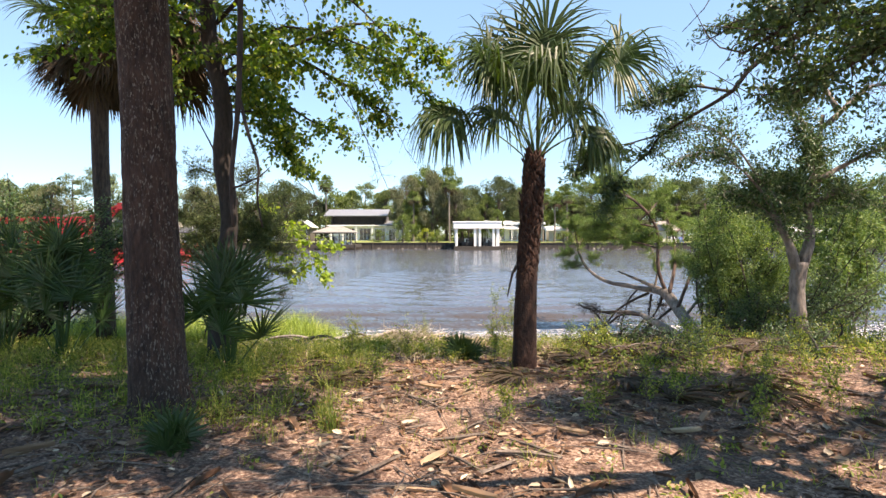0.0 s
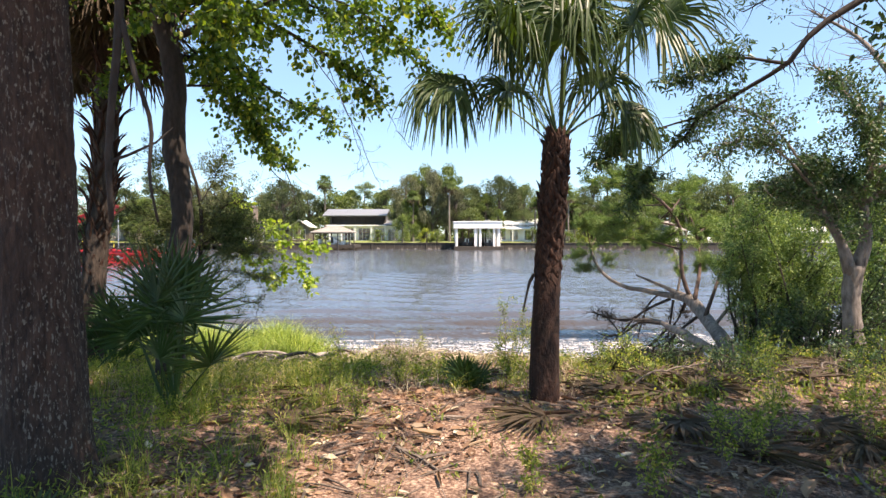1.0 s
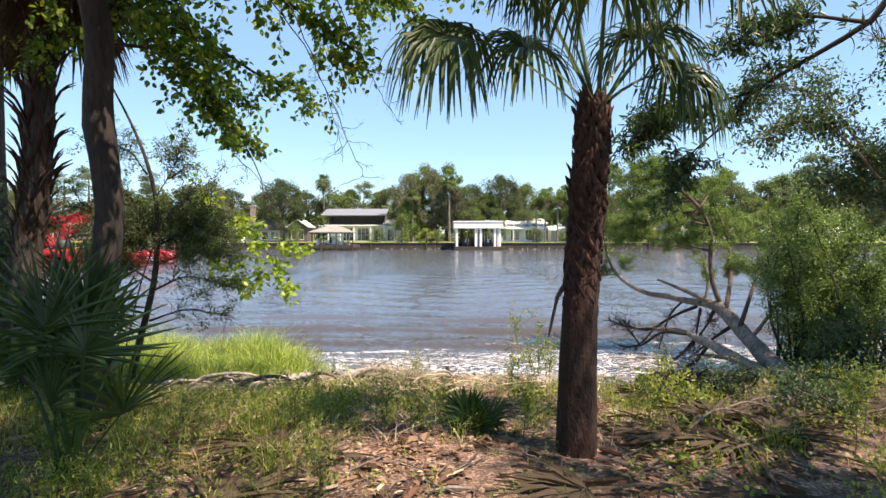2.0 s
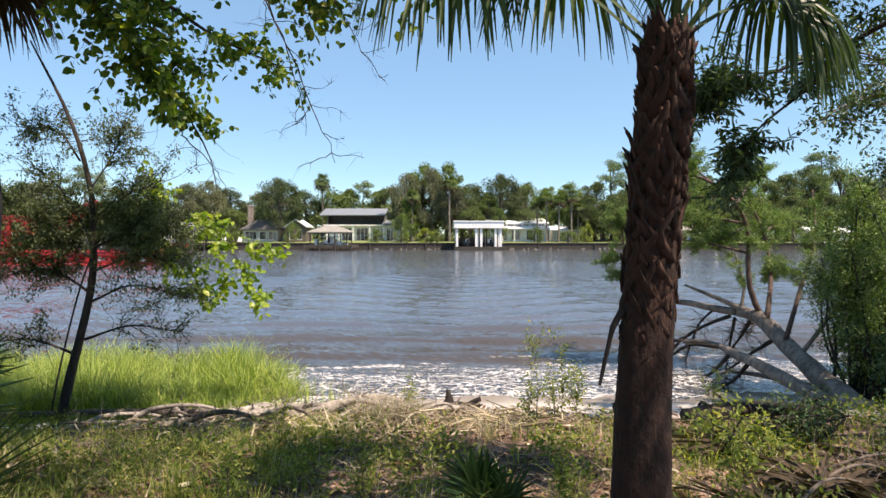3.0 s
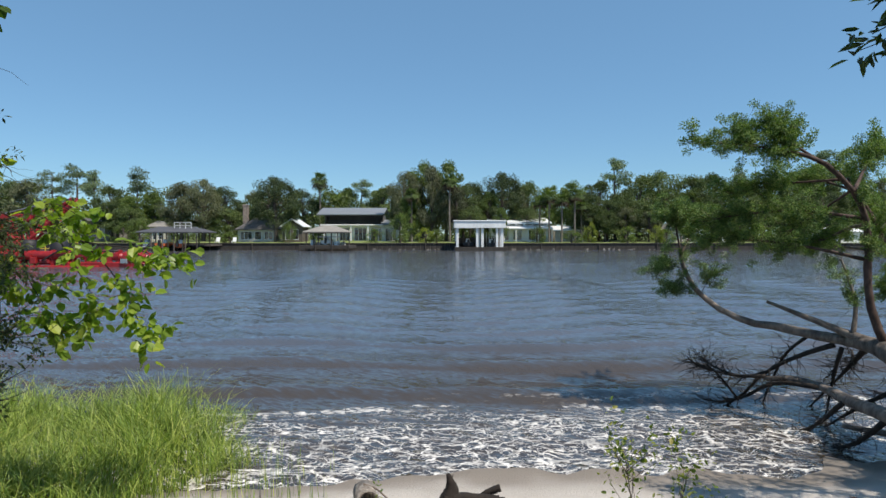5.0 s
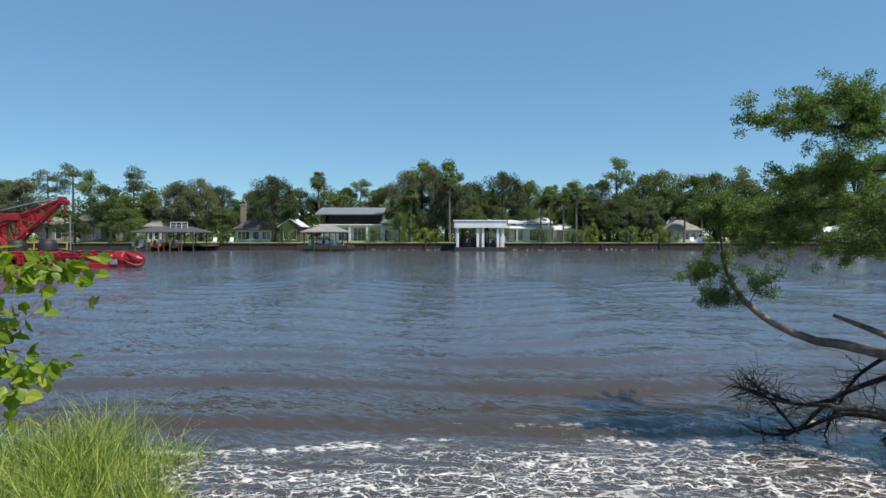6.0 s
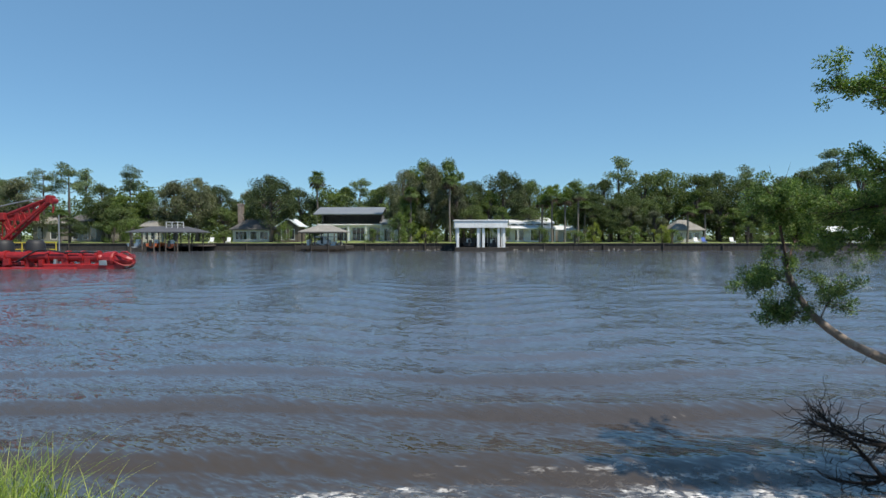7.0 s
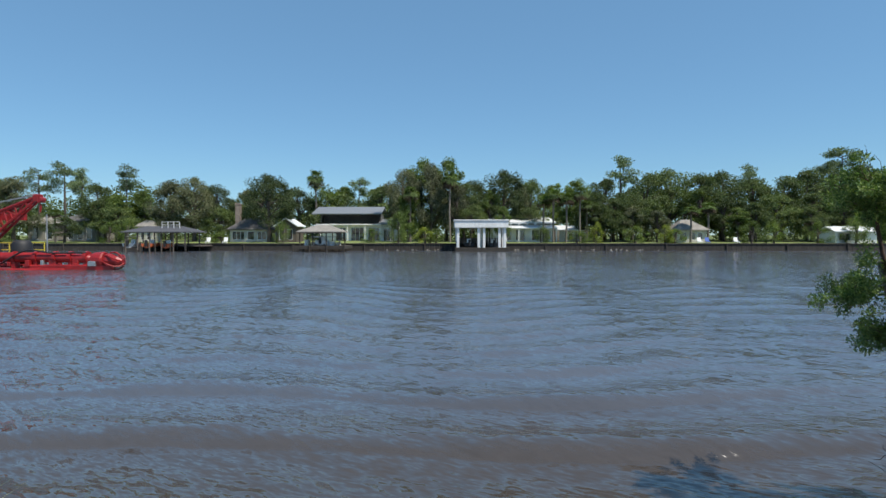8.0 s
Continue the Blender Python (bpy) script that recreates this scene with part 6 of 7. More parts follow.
for k, (x, y, h) in enumerate([(1.0, 11.04, 0.93), (1.3, 11.15, 0.72), (1.18, 10.98, 0.5), (1.45, 11.1, 0.5), (0.92, 11.1, 0.4), (-0.45, 11.7, 0.4), (3.2, 11.6, 0.5), (-1.6, 10.2, 0.5), (2.1, 5.9, 0.5), (2.5, 6.1, 0.4), (3.0, 6.8, 0.55), (3.6, 6.4, 0.5), (1.9, 8.5, 0.45), (3.4, 7.9, 0.6), (4.2, 7.4, 0.55), (4.0, 8.6, 0.6), (2.9, 5.2, 0.4), (3.9, 5.6, 0.5), (5.0, 8.0, 0.6), (1.4, 5.4, 0.3), (0.6, 5.6, 0.25), (-0.9, 7.2, 0.4), (-1.4, 8.4, 0.5), (-0.6, 8.8, 0.45), (0.75, 8.6, 0.4), (5.6, 7.0, 0.6)]):
    seedling((x, y), h, 100 + k)

# ---- houses and docks on the far bank ----
def posts(parent, name, spots, z0, z1, r, mat, square=True):
    mesh = None
    for x, y in spots:
        if mesh is None:
            s = Shape().slab(-r, -r, 0, r, r, z1 - z0, r * 0.15) if square else Shape().tube([(0, 0, 0), (0, 0, (z1 - z0) / 2), (0, 0, z1 - z0)], [r, r * 0.97, r * 0.9], 8)
            o = part(name, s, mat, parent, at=pose(x, y, z0))
            mesh = o.data
        else:
            o = new(name, mesh)
            o.parent, o.matrix_basis = parent, pose(x, y, z0)


def window(parent, x0, x1, z0, z1, y, bars=1, frame_mat=None):
    """A framed window in a wall that faces the river: frame, sill, panes set back."""
    w = 0.09
    s = Shape()
    s.box(x0, y - 0.05, z0, x0 + w, y + 0.1, z1).box(x1 - w, y - 0.05, z0, x1, y + 0.1, z1).box(x0 + w, y - 0.05, z1 - w, x1 - w, y + 0.1, z1).box(x0 + w, y - 0.05, z0, x1 - w, y + 0.1, z0 + w)
    step = (x1 - x0 - w) / bars
    for k in range(1, bars):
        s.box(x0 + k * step, y - 0.045, z0 + w, x0 + k * step + w, y + 0.09, z1 - w)
    win = part("window", s, frame_mat or M_WHITE, parent)
    for k in range(bars):
        part("pane", Shape().box(x0 + k * step + w, y + 0.02, z0 + w, x0 + (k + 1) * step, y + 0.04, z1 - w), M_GLASS, win)


def hip_roof(x0, x1, y0, y1, z0, z1, inset, thick=0.16):
    s = Shape()
    ym = (y0 + y1) / 2
    a, b, c, d = (x0, y0, z0), (x1, y0, z0), (x1, y1, z0), (x0, y1, z0)
    e, f = (x0 + inset, ym, z1), (x1 - inset, ym, z1)
    v = [a, b, c, d, e, f] + [(p[0], p[1], p[2] - thick) for p in (a, b, c, d)]
    return s.add(v, [(0, 1, 5, 4), (1, 2, 5), (2, 3, 4, 5), (3, 0, 4), (0, 6, 7, 1), (1, 7, 8, 2), (2, 8, 9, 3), (3, 9, 6, 0), (9, 8, 7, 6)])


def gable_roof(x0, x1, y0, y1, z0, z1, thick=0.18, along_x=True):
    """A pitched roof of two slabs; the ridge runs along x, or towards the river."""
    s = Shape()
    if along_x:
        ym = (y0 + y1) / 2
        s.sheet([(x0, y0, z0), (x1, y0, z0), (x1, ym, z1), (x0, ym, z1)], thick).sheet([(x0, ym + 0.002, z1), (x1, ym + 0.002, z1), (x1, y1, z0), (x0, y1, z0)], thick)
    else:
        xm = (x0 + x1) / 2
        s.sheet([(x0, y0, z0), (xm, y0, z1), (xm, y1, z1), (x0, y1, z0)][::-1], thick).sheet([(xm + 0.002, y0, z1), (x1, y0, z0), (x1, y1, z0), (xm + 0.002, y1, z1)][::-1], thick)
    return s


def house_wall(parent, x0, x1, y0, y1, z0, z1, mat, name="wall", openings=()):
    """Front wall with real openings (x0, x1, z0, z1) cut through it, side and back walls, and a floor deck above."""
    t = 0.25
    s = Shape()
    cuts = sorted(openings)
    x = x0
    for a, b, c, d in cuts:
        s.box(x, y0, z0, a, y0 + t, z1)
        s.box(a, y0, d, b, y0 + t, z1)
        if c > z0:
            s.box(a, y0, z0, b, y0 + t, c)
        x = b
    s.box(x, y0, z0, x1, y0 + t, z1)
    s.box(x0, y0 + t, z0, x0 + t, y1 - t, z1).box(x1 - t, y0 + t, z0, x1, y1 - t, z1).box(x0, y1 - t, z0, x1, y1, z1)
    return part(name, s, mat, parent)


def boathouse():
    p = thing("boathouse", "white flat-roofed boathouse with two open slips", "boathouse", (2.2, 119.5, 0))
    w, d = 9.4, 7.0
    part("roof", Shape().slab(-0.35, -0.4, 3.25, w + 0.35, d + 0.4, 4.55, 0.06), M_WHITE, p, "deep white fascia under a flat roof")
    part("roof_cap", Shape().slab(-0.5, -0.55, 4.552, w + 0.5, d + 0.55, 4.72, 0.04), M_WHITE_ROOF, p)
    posts(p, "column", [(0.3, 0.2), (4.2, 0.2), (5.2, 0.2), (w - 0.3, 0.2), (0.3, 3.4), (4.7, 3.4), (w - 0.3, 3.4), (w - 1.3, 0.2)], -0.55, 3.25, 0.24, M_WHITE)
    part("back_wall", Shape().box(0, d - 0.3, -0.6, w, d - 0.1, 1.3), M_TIMBER, p)
    part("side_wall", Shape().box(-0.05, 0.9, 0.6, 0.1, d - 0.3, 3.25), M_WHITE, p)
    for x0, x1 in ((0.0, 0.9), (4.2, 5.4), (w - 0.9, w)):
        part("walkway", Shape().slab(x0, -0.2, -0.85, x1, d - 0.3, -0.55, 0.03), M_TIMBER, p)
    posts(p, "piling", [(x, y) for x in (0.4, 4.7, w - 0.4) for y in (-0.1, 2.4, 5.0)], -2.4, -0.85, 0.3, M_TIMBER, False)
    part("dock_front", Shape().slab(-0.3, -0.5, -1.5, w + 0.6, -0.22, -0.5, 0.04), M_BULKHEAD, p)
    posts(p, "rail_post", [(5.9 + k * 0.55, 6.2) for k in range(5)], -0.5, 2.4, 0.06, M_WHITE)


def boat(at, label, hull_mat, deck_mat, long=6.0, turn=0, top=True, beam=1.1):
    """A small motor boat on its lift."""
    p = thing("boat", label, "boat", at)
    p.rotation_euler = (0, 0, radians(turn))
    s = Shape()
    rows = []
    for u, w, z in ((0, 1.0, 0.0), (0.35, 1.0, 0.0), (0.7, 0.85, 0.06), (0.9, 0.45, 0.2), (1.0, 0.05, 0.35)):
        y = u * long
        rows.append([(-beam * w, y, 0.9 + z * 0.5), (-beam * w * 0.85, y, 0.35 + z), (0, y, 0.0 + z * 1.6), (beam * w * 0.85, y, 0.35 + z), (beam * w, y, 0.9 + z * 0.5)])
    v = [q for r in rows for q in r]
    f = [(i * 5 + k, i * 5 + k + 1, i * 5 + k + 6, i * 5 + k + 5) for i in range(4) for k in range(4)] + [(4, 3, 2, 1, 0)]
    part("hull", s.add(v, f), hull_mat, p, smooth=False)
    part("deck", Shape().sheet([(-beam * 0.95, 0, 0.82), (beam * 0.95, 0, 0.82), (beam * 0.5, long * 0.88, 0.9), (-beam * 0.5, long * 0.88, 0.9)], 0.05), deck_mat, p)
    part("console", Shape().slab(-0.4, long * 0.35, 0.8, 0.4, long * 0.5, 1.6, 0.06), M_WHITE, p)
    part("outboard", Shape().slab(-0.22, -0.5, 0.3, 0.22, 0.02, 1.5, 0.08), M_BLACK, p)
    if top:
        part("canopy", Shape().slab(-beam * 0.8, long * 0.25, 2.15, beam * 0.8, long * 0.6, 2.25, 0.03), deck_mat, p)
        posts(p, "canopy_pole", [(sx * beam * 0.7, long * yy) for sx in (-1, 1) for yy in (0.28, 0.57)], 0.8, 2.15, 0.025, M_STEEL, False)


def dock_pavilion():
    p = thing("boat_dock", "open timber boat dock with a hipped grey roof", "boat dock", (-27.1, 117.5, 0))
    w, d = 7.9, 6.4
    part("roof", hip_roof(-0.3, w + 0.3, -0.4, d + 0.4, 2.5, 3.75, 3.0), M_TAN_SHINGLE, p)
    posts(p, "post", [(x, y) for x in (0.3, 2.7, 5.2, w - 0.3) for y in (0.2, d - 0.2)], -2.2, 2.35, 0.12, M_BULKHEAD, False)
    part("deck", Shape().slab(-0.9, -0.5, -0.75, w + 0.9, d + 1.4, -0.15, 0.03), M_BULKHEAD, p)
    posts(p, "piling", [(x, -0.6) for x in (-0.8, 2.2, 5.4, 8.6)], -2.4, 0.1, 0.13, M_BULKHEAD, False)
    rng = random.Random(77)
    for k in range(7):
        x = 0.6 + k * 1.0 + rng.uniform(-0.2, 0.2)
        part("dock_box", Shape().slab(x, 1.2 + rng.uniform(0, 2.5), -0.15, x + rng.uniform(0.4, 0.9), 4.4, rng.uniform(0.3, 1.1), 0.03), rng.choice((M_WHITE, M_TIMBER, M_CREAM, M_BULKHEAD)), p)
    part("beam", Shape().box(-0.2, 0.1, 2.15, w + 0.2, 0.3, 2.35), M_TIMBER, p)
    part("lift_beam", Shape().box(2.2, 1.2, 1.4, 6.8, 1.4, 1.6), M_STEEL, p)


def modern_house():
    p = thing("house", "two-storey modern house with a pale metal roof", "house", (-30.2, 146, 0.5))
    w = 15.0
    house_wall(p, 1.5, 19.0, 0, 9, -0.4, 3.9, M_WHITE, "lower_wall", [(4.6, 7.0, 0.0, 3.2), (8.2, 11.2, 0.0, 3.2), (12.2, 15.0, 0.0, 3.2), (15.8, 18.4, 0.0, 3.0)])
    # upper storey takes dark shingle colour for the veranda's deep shade
    house_wall(p, 0.6, w, 2.2, 9, 3.9, 6.4, M_SHINGLE, "upper_wall", [(1.0, 14.6, 4.3, 6.1)])
    part("shade_wall", Shape().box(1.8, 4.0, -0.3, 18.6, 4.2, 3.8), M_ROOM_SHADE, p)
    part("shade_wall", Shape().box(1.0, 4.0, 4.0, 14.6, 4.2, 6.3), M_SHINGLE, p)
    for x0, x1 in ((4.6, 7.0), (8.2, 11.2), (12.2, 15.0), (15.8, 18.4)):
        window(p, x0, x1, 0.0, 3.0 if x0 > 15 else 3.2, 0.1, 3)
    part("balcony", Shape().slab(0.3, -1.6, 3.7, 15.4, 2.2, 3.95, 0.04), M_WHITE, p)
    posts(p, "column", [(1.2, -1.3), (4.2, -1.3), (7.6, -1.3), (11.7, -1.3), (15.2, -1.3)], -0.4, 3.7, 0.16, M_WHITE)
    part("roof", Shape().sheet([(-0.6, -1.9, 6.35), (w + 0.6, -1.9, 6.35), (w + 0.6, 5.5, 8.25), (-0.6, 5.5, 8.25)], 0.22).sheet([(-0.6, 5.502, 8.25), (w + 0.6, 5.502, 8.25), (w + 0.6, 10, 6.9), (-0.6, 10, 6.9)], 0.2), M_METAL_ROOF, p)
    seam = None
    for k in range(34):
        x = -0.5 + k * (w + 1.0) / 33
        if seam is None:
            seam = part("roof_seam", Shape().sheet([(0, -1.9, 6.41), (0.05, -1.9, 6.41), (0.05, 5.5, 8.31), (0, 5.5, 8.31)], 0.06), M_METAL_ROOF, p, at=pose(x, 0, 0)).data
        else:
            o = new("roof_seam", seam)
            o.parent, o.matrix_basis = p, pose(x, 0, 0)
    part("wing_roof", Shape().sheet([(14.6, -0.9, 3.95), (19.6, -0.9, 3.95), (19.6, 6, 5.3), (14.6, 6, 5.3)], 0.2), M_METAL_ROOF, p)


def long_white_house():
    p = thing("house", "long low white house with a white roof", "house", (10.5, 138, 0.5))
    house_wall(p, 0, 13.5, 0, 8, -0.4, 3.1, M_WHITE, "wall", [(2.0, 4.2, 0.2, 2.6), (5.2, 7.2, 0.2, 2.6), (8.4, 10.4, 0.2, 2.6), (11.4, 12.8, 0.6, 2.4)])
    for a, b, c in ((2.0, 4.2, 0.2), (5.2, 7.2, 0.2), (8.4, 10.4, 0.2), (11.4, 12.8, 0.6)):
        window(p, a, b, c, 2.4 if c > 0.5 else 2.6, 0.1, 2)
    part("shade_wall", Shape().box(0.3, 3.0, -0.3, 13.2, 3.2, 3.0), M_ROOM_SHADE, p)
    part("porch_roof", Shape().sheet([(-0.4, -2.2, 2.9), (13.9, -2.2, 2.9), (13.9, 0.4, 3.5), (-0.4, 0.4, 3.5)], 0.2), M_WHITE_ROOF, p)
    part("clerestory", Shape().box(0.3, 0.4, 3.1, 13.2, 0.6, 4.2), M_WHITE, p)
    for k in range(7):
        part("pane", Shape().box(0.8 + k * 1.8, 0.34, 3.6, 2.1 + k * 1.8, 0.38, 4.0), M_GLASS, p)
    part("roof", Shape().sheet([(-0.5, -0.4, 4.2), (14.0, -0.4, 4.2), (14.0, 8.6, 5.6), (-0.5, 8.6, 5.6)], 0.3), M_WHITE_ROOF, p)
    posts(p, "column", [(0.2 + k * 2.7, -2.0) for k in range(6)], -0.4, 2.75, 0.11, M_WHITE)
    part("wing_wall", Shape().box(15.0, 1.0, -0.4, 21.5, 6, 2.5), M_CREAM, p)
    part("wing_roof", Shape().sheet([(14.4, 0.2, 2.55), (22.0, 0.2, 2.55), (22.0, 6.5, 3.6), (14.4, 6.5, 3.6)], 0.22), M_WHITE_ROOF, p)
    window(p, 16.0, 18.0, 0.3, 2.0, 0.92, 2)
    window(p, 19.0, 20.8, 0.3, 2.0, 0.92, 2)


def cottage(at, w, d, wall_h, roof_h, label, wall_mat, roof_mat, wins, hip=True, chimney=None, along_x=True):
    p = thing("house", label, "house", at)
    cuts = [(a, b, 0.4, wall_h - 0.5) for a, b in wins]
    house_wall(p, 0, w, 0, d, -0.6, wall_h, wall_mat, "wall", cuts)
    part("shade_wall", Shape().box(0.3, d * 0.4, -0.4, w - 0.3, d * 0.4 + 0.2, wall_h - 0.1), M_ROOM_SHADE, p)
    for a, b in wins:
        window(p, a, b, 0.4, wall_h - 0.5, 0.1, max(1, int((b - a) / 0.9)))
    r = hip_roof(-0.6, w + 0.6, -0.6, d + 0.6, wall_h, wall_h + roof_h, min(w, d) * 0.45) if hip else gable_roof(-0.5, w + 0.5, -0.6, d + 0.6, wall_h - 0.1, wall_h + roof_h, 0.18, along_x)
    part("roof", r, roof_mat, p)
    if not hip and not along_x:
        part("gable", Shape().add([(0, 0.02, wall_h), (w, 0.02, wall_h), (w / 2, 0.02, wall_h + roof_h - 0.3), (0, 0.2, wall_h), (w, 0.2, wall_h), (w / 2, 0.2, wall_h + roof_h - 0.3)], [(0, 1, 2), (5, 4, 3), (0, 2, 5, 3), (1, 4, 5, 2)]), wall_mat, p)
    if chimney:
        cx, h = chimney
        part("chimney", Shape().slab(cx, d * 0.3, wall_h, cx + 1.1, d * 0.3 + 1.1, h, 0.05).box(cx - 0.1, d * 0.3 - 0.1, h - 0.35, cx + 1.2, d * 0.3 + 1.2, h - 0.1), M_BRICK, p)


def boat_shed():
    p = thing("boat_dock", "long boat dock under a dark low roof", "boat dock", (-59.2, 117.0, 0))
    w, d = 12.4, 6.5
    part("roof", hip_roof(-0.3, w + 0.3, -0.3, d + 0.3, 2.45, 3.5, 3.0), M_DARK_ROOF, p)
    posts(p, "post", [(0.4 + k * 2.2, y) for k in range(6) for y in (0.2, d - 0.2)], -2.2, 2.35, 0.13, M_TIMBER, False)
    part("deck", Shape().slab(-0.5, 3.4, -0.35, w + 0.5, d + 2.5, -0.1, 0.03), M_TIMBER, p)
    posts(p, "piling", [(0.5 + k * 2.8, -0.3) for k in range(5)], -2.4, 0.3, 0.12, M_BULKHEAD, False)
    f = Shape().box(6.2, 2.0, 3.7, 9.6, 2.1, 3.8).box(6.2, 2.0, 4.25, 9.6, 2.1, 4.35)
    for k in range(4):
        f.box(6.2 + k * 1.1, 2.0, 3.1, 6.3 + k * 1.1, 2.1, 4.35)
    part("roof_rail", f, M_WHITE, p, "white rail frame standing on the roof")


boathouse()
boat((4.7, 120.6, -0.5), "dark motor boat on a lift in the boathouse", M_BLACK, M_WHITE, 5.5, 0, False)
boat((9.4, 121.0, -0.6), "dark motor boat on a lift in the boathouse", M_DARK_ROOF, M_WHITE, 5.0, 0, False, 0.9)
dock_pavilion()
boat((-23.2, 118.6, -0.1), "white motor boat hung under the dock roof", M_WHITE, M_CREAM, 5.5, 0, False)
modern_house()
long_white_house()
boat_shed()
boat((-55.0, 117.4, -0.6), "orange and white boat under the dock roof", M_ORANGE, M_WHITE, 5.0, 0, True)
boat((-51.8, 117.8, -0.7), "orange and white boat under the dock roof", M_ORANGE, M_WHITE, 4.5, 10, False, 0.9)
boat((-58.6, 117.6, -0.6), "white boat under the dock roof", M_WHITE, M_CREAM, 5.0, 0, True)
cottage((-47.4, 138, 0.4), 8.5, 7, 2.8, 2.6, "white river house with tall windows and chimney", M_CREAM, M_SHINGLE, [(0.5, 3.2), (3.8, 5.4), (6.0, 8.0)], True, (0.4, 8.6))
cottage((-36.6, 136, 0.4), 4.4, 6, 3.3, 1.7, "small red-brown cabin with a bright white roof", M_TIMBER, M_WHITE_ROOF, [(0.6, 1.8), (2.4, 3.6)], False, None, False)
cottage((-87.0, 142, 0.5), 7.5, 8, 4.6, 2.4, "brown hip-roofed house among trees", M_TAN_SHINGLE, M_SHINGLE, [(1.0, 2.4), (3.2, 4.6), (5.2, 6.6)])
cottage((-96.5, 144, 0.5), 7.0, 8, 4.0, 2.2, "tan house with a low hipped roof", M_TAN_SHINGLE, M_TAN_SHINGLE, [(1.0, 2.4), (4.0, 5.6)])
cottage((49.5, 134, 0.4), 6.2, 6, 2.6, 2.2, "tan-roofed bungalow among palms", M_CREAM, M_TAN_SHINGLE, [(0.6, 2.0), (2.6, 4.0), (4.4, 5.6)])
cottage((80.5, 130, 0.3), 8.5, 5, 2.4, 1.0, "white boat shelter with a low white roof", M_WHITE, M_WHITE_ROOF, [(0.8, 3.2), (4.0, 6.4)], False)
cottage((-66.6, 136, 0.4), 3.2, 3.2, 3.4, 1.3, "small garden pavilion with a pointed roof", M_CREAM, M_TAN_SHINGLE, [(0.5, 1.3), (1.8, 2.7)])


def gardens():
    """Small things along the far lawn."""
    for x, mat, lab in ((51.6, M_WHITE, "white garden chair on the far lawn"), (53.2, M_BLUE, "blue garden chair on the far lawn"), (59.0, M_WHITE, "white garden chair on the far lawn"), (-48.0, M_WHITE, "white garden chair on the far lawn"), (-44.5, M_WHITE, "white garden chair on the far lawn")):
        p = thing("garden_chair", lab, "chair", (x, 127.6, ground_z(x, 127.6)), "chairs on the far lawn")
        part("seat", Shape().slab(-0.4, -0.4, 0.36, 0.4, 0.4, 0.46, 0.03), mat, p)
        part("backrest", Shape().sheet([(-0.4, 0.35, 0.45), (0.4, 0.35, 0.45), (0.4, 0.65, 1.25), (-0.4, 0.65, 1.25)], 0.06), mat, p)
        posts(p, "leg", [(-0.34, -0.34), (0.34, -0.34), (-0.34, 0.34), (0.34, 0.34)], 0, 0.36, 0.05, mat)


gardens()
rng = random.Random(131)
rock_mesh = None
for k in range(60):
    x = rng.choice((rng.uniform(12, 45), rng.uniform(12, 45), rng.uniform(-16, 2)))
    s = rng.uniform(0.08, 0.26)
    m = pose(x, 125.2 - rng.random() * 0.9, WATER_Z + rng.uniform(-0.05, 0.2), rng.uniform(0, 360), rng.uniform(0, 360), rng.uniform(0, 360)) @ Matrix.Diagonal((s * rng.uniform(0.8, 1.8), s, s * 0.7, 1))
    if rock_mesh is None:
        bm = bmesh.new()
        bmesh.ops.create_icosphere(bm, subdivisions=1, radius=1)
        for q in bm.verts:
            q.co *= 1 + 0.3 * noise.noise(q.co * 1.7)
        rock_mesh = bpy.data.meshes.new("rock")
        bm.to_mesh(rock_mesh)
        bm.free()
        rock_mesh.materials.append(M_ROCK)
    o = tagged(new("rock", rock_mesh), "pale rough rock at the foot of the bulkhead", "rock", "rocks along the bulkhead")
    o.matrix_basis = m


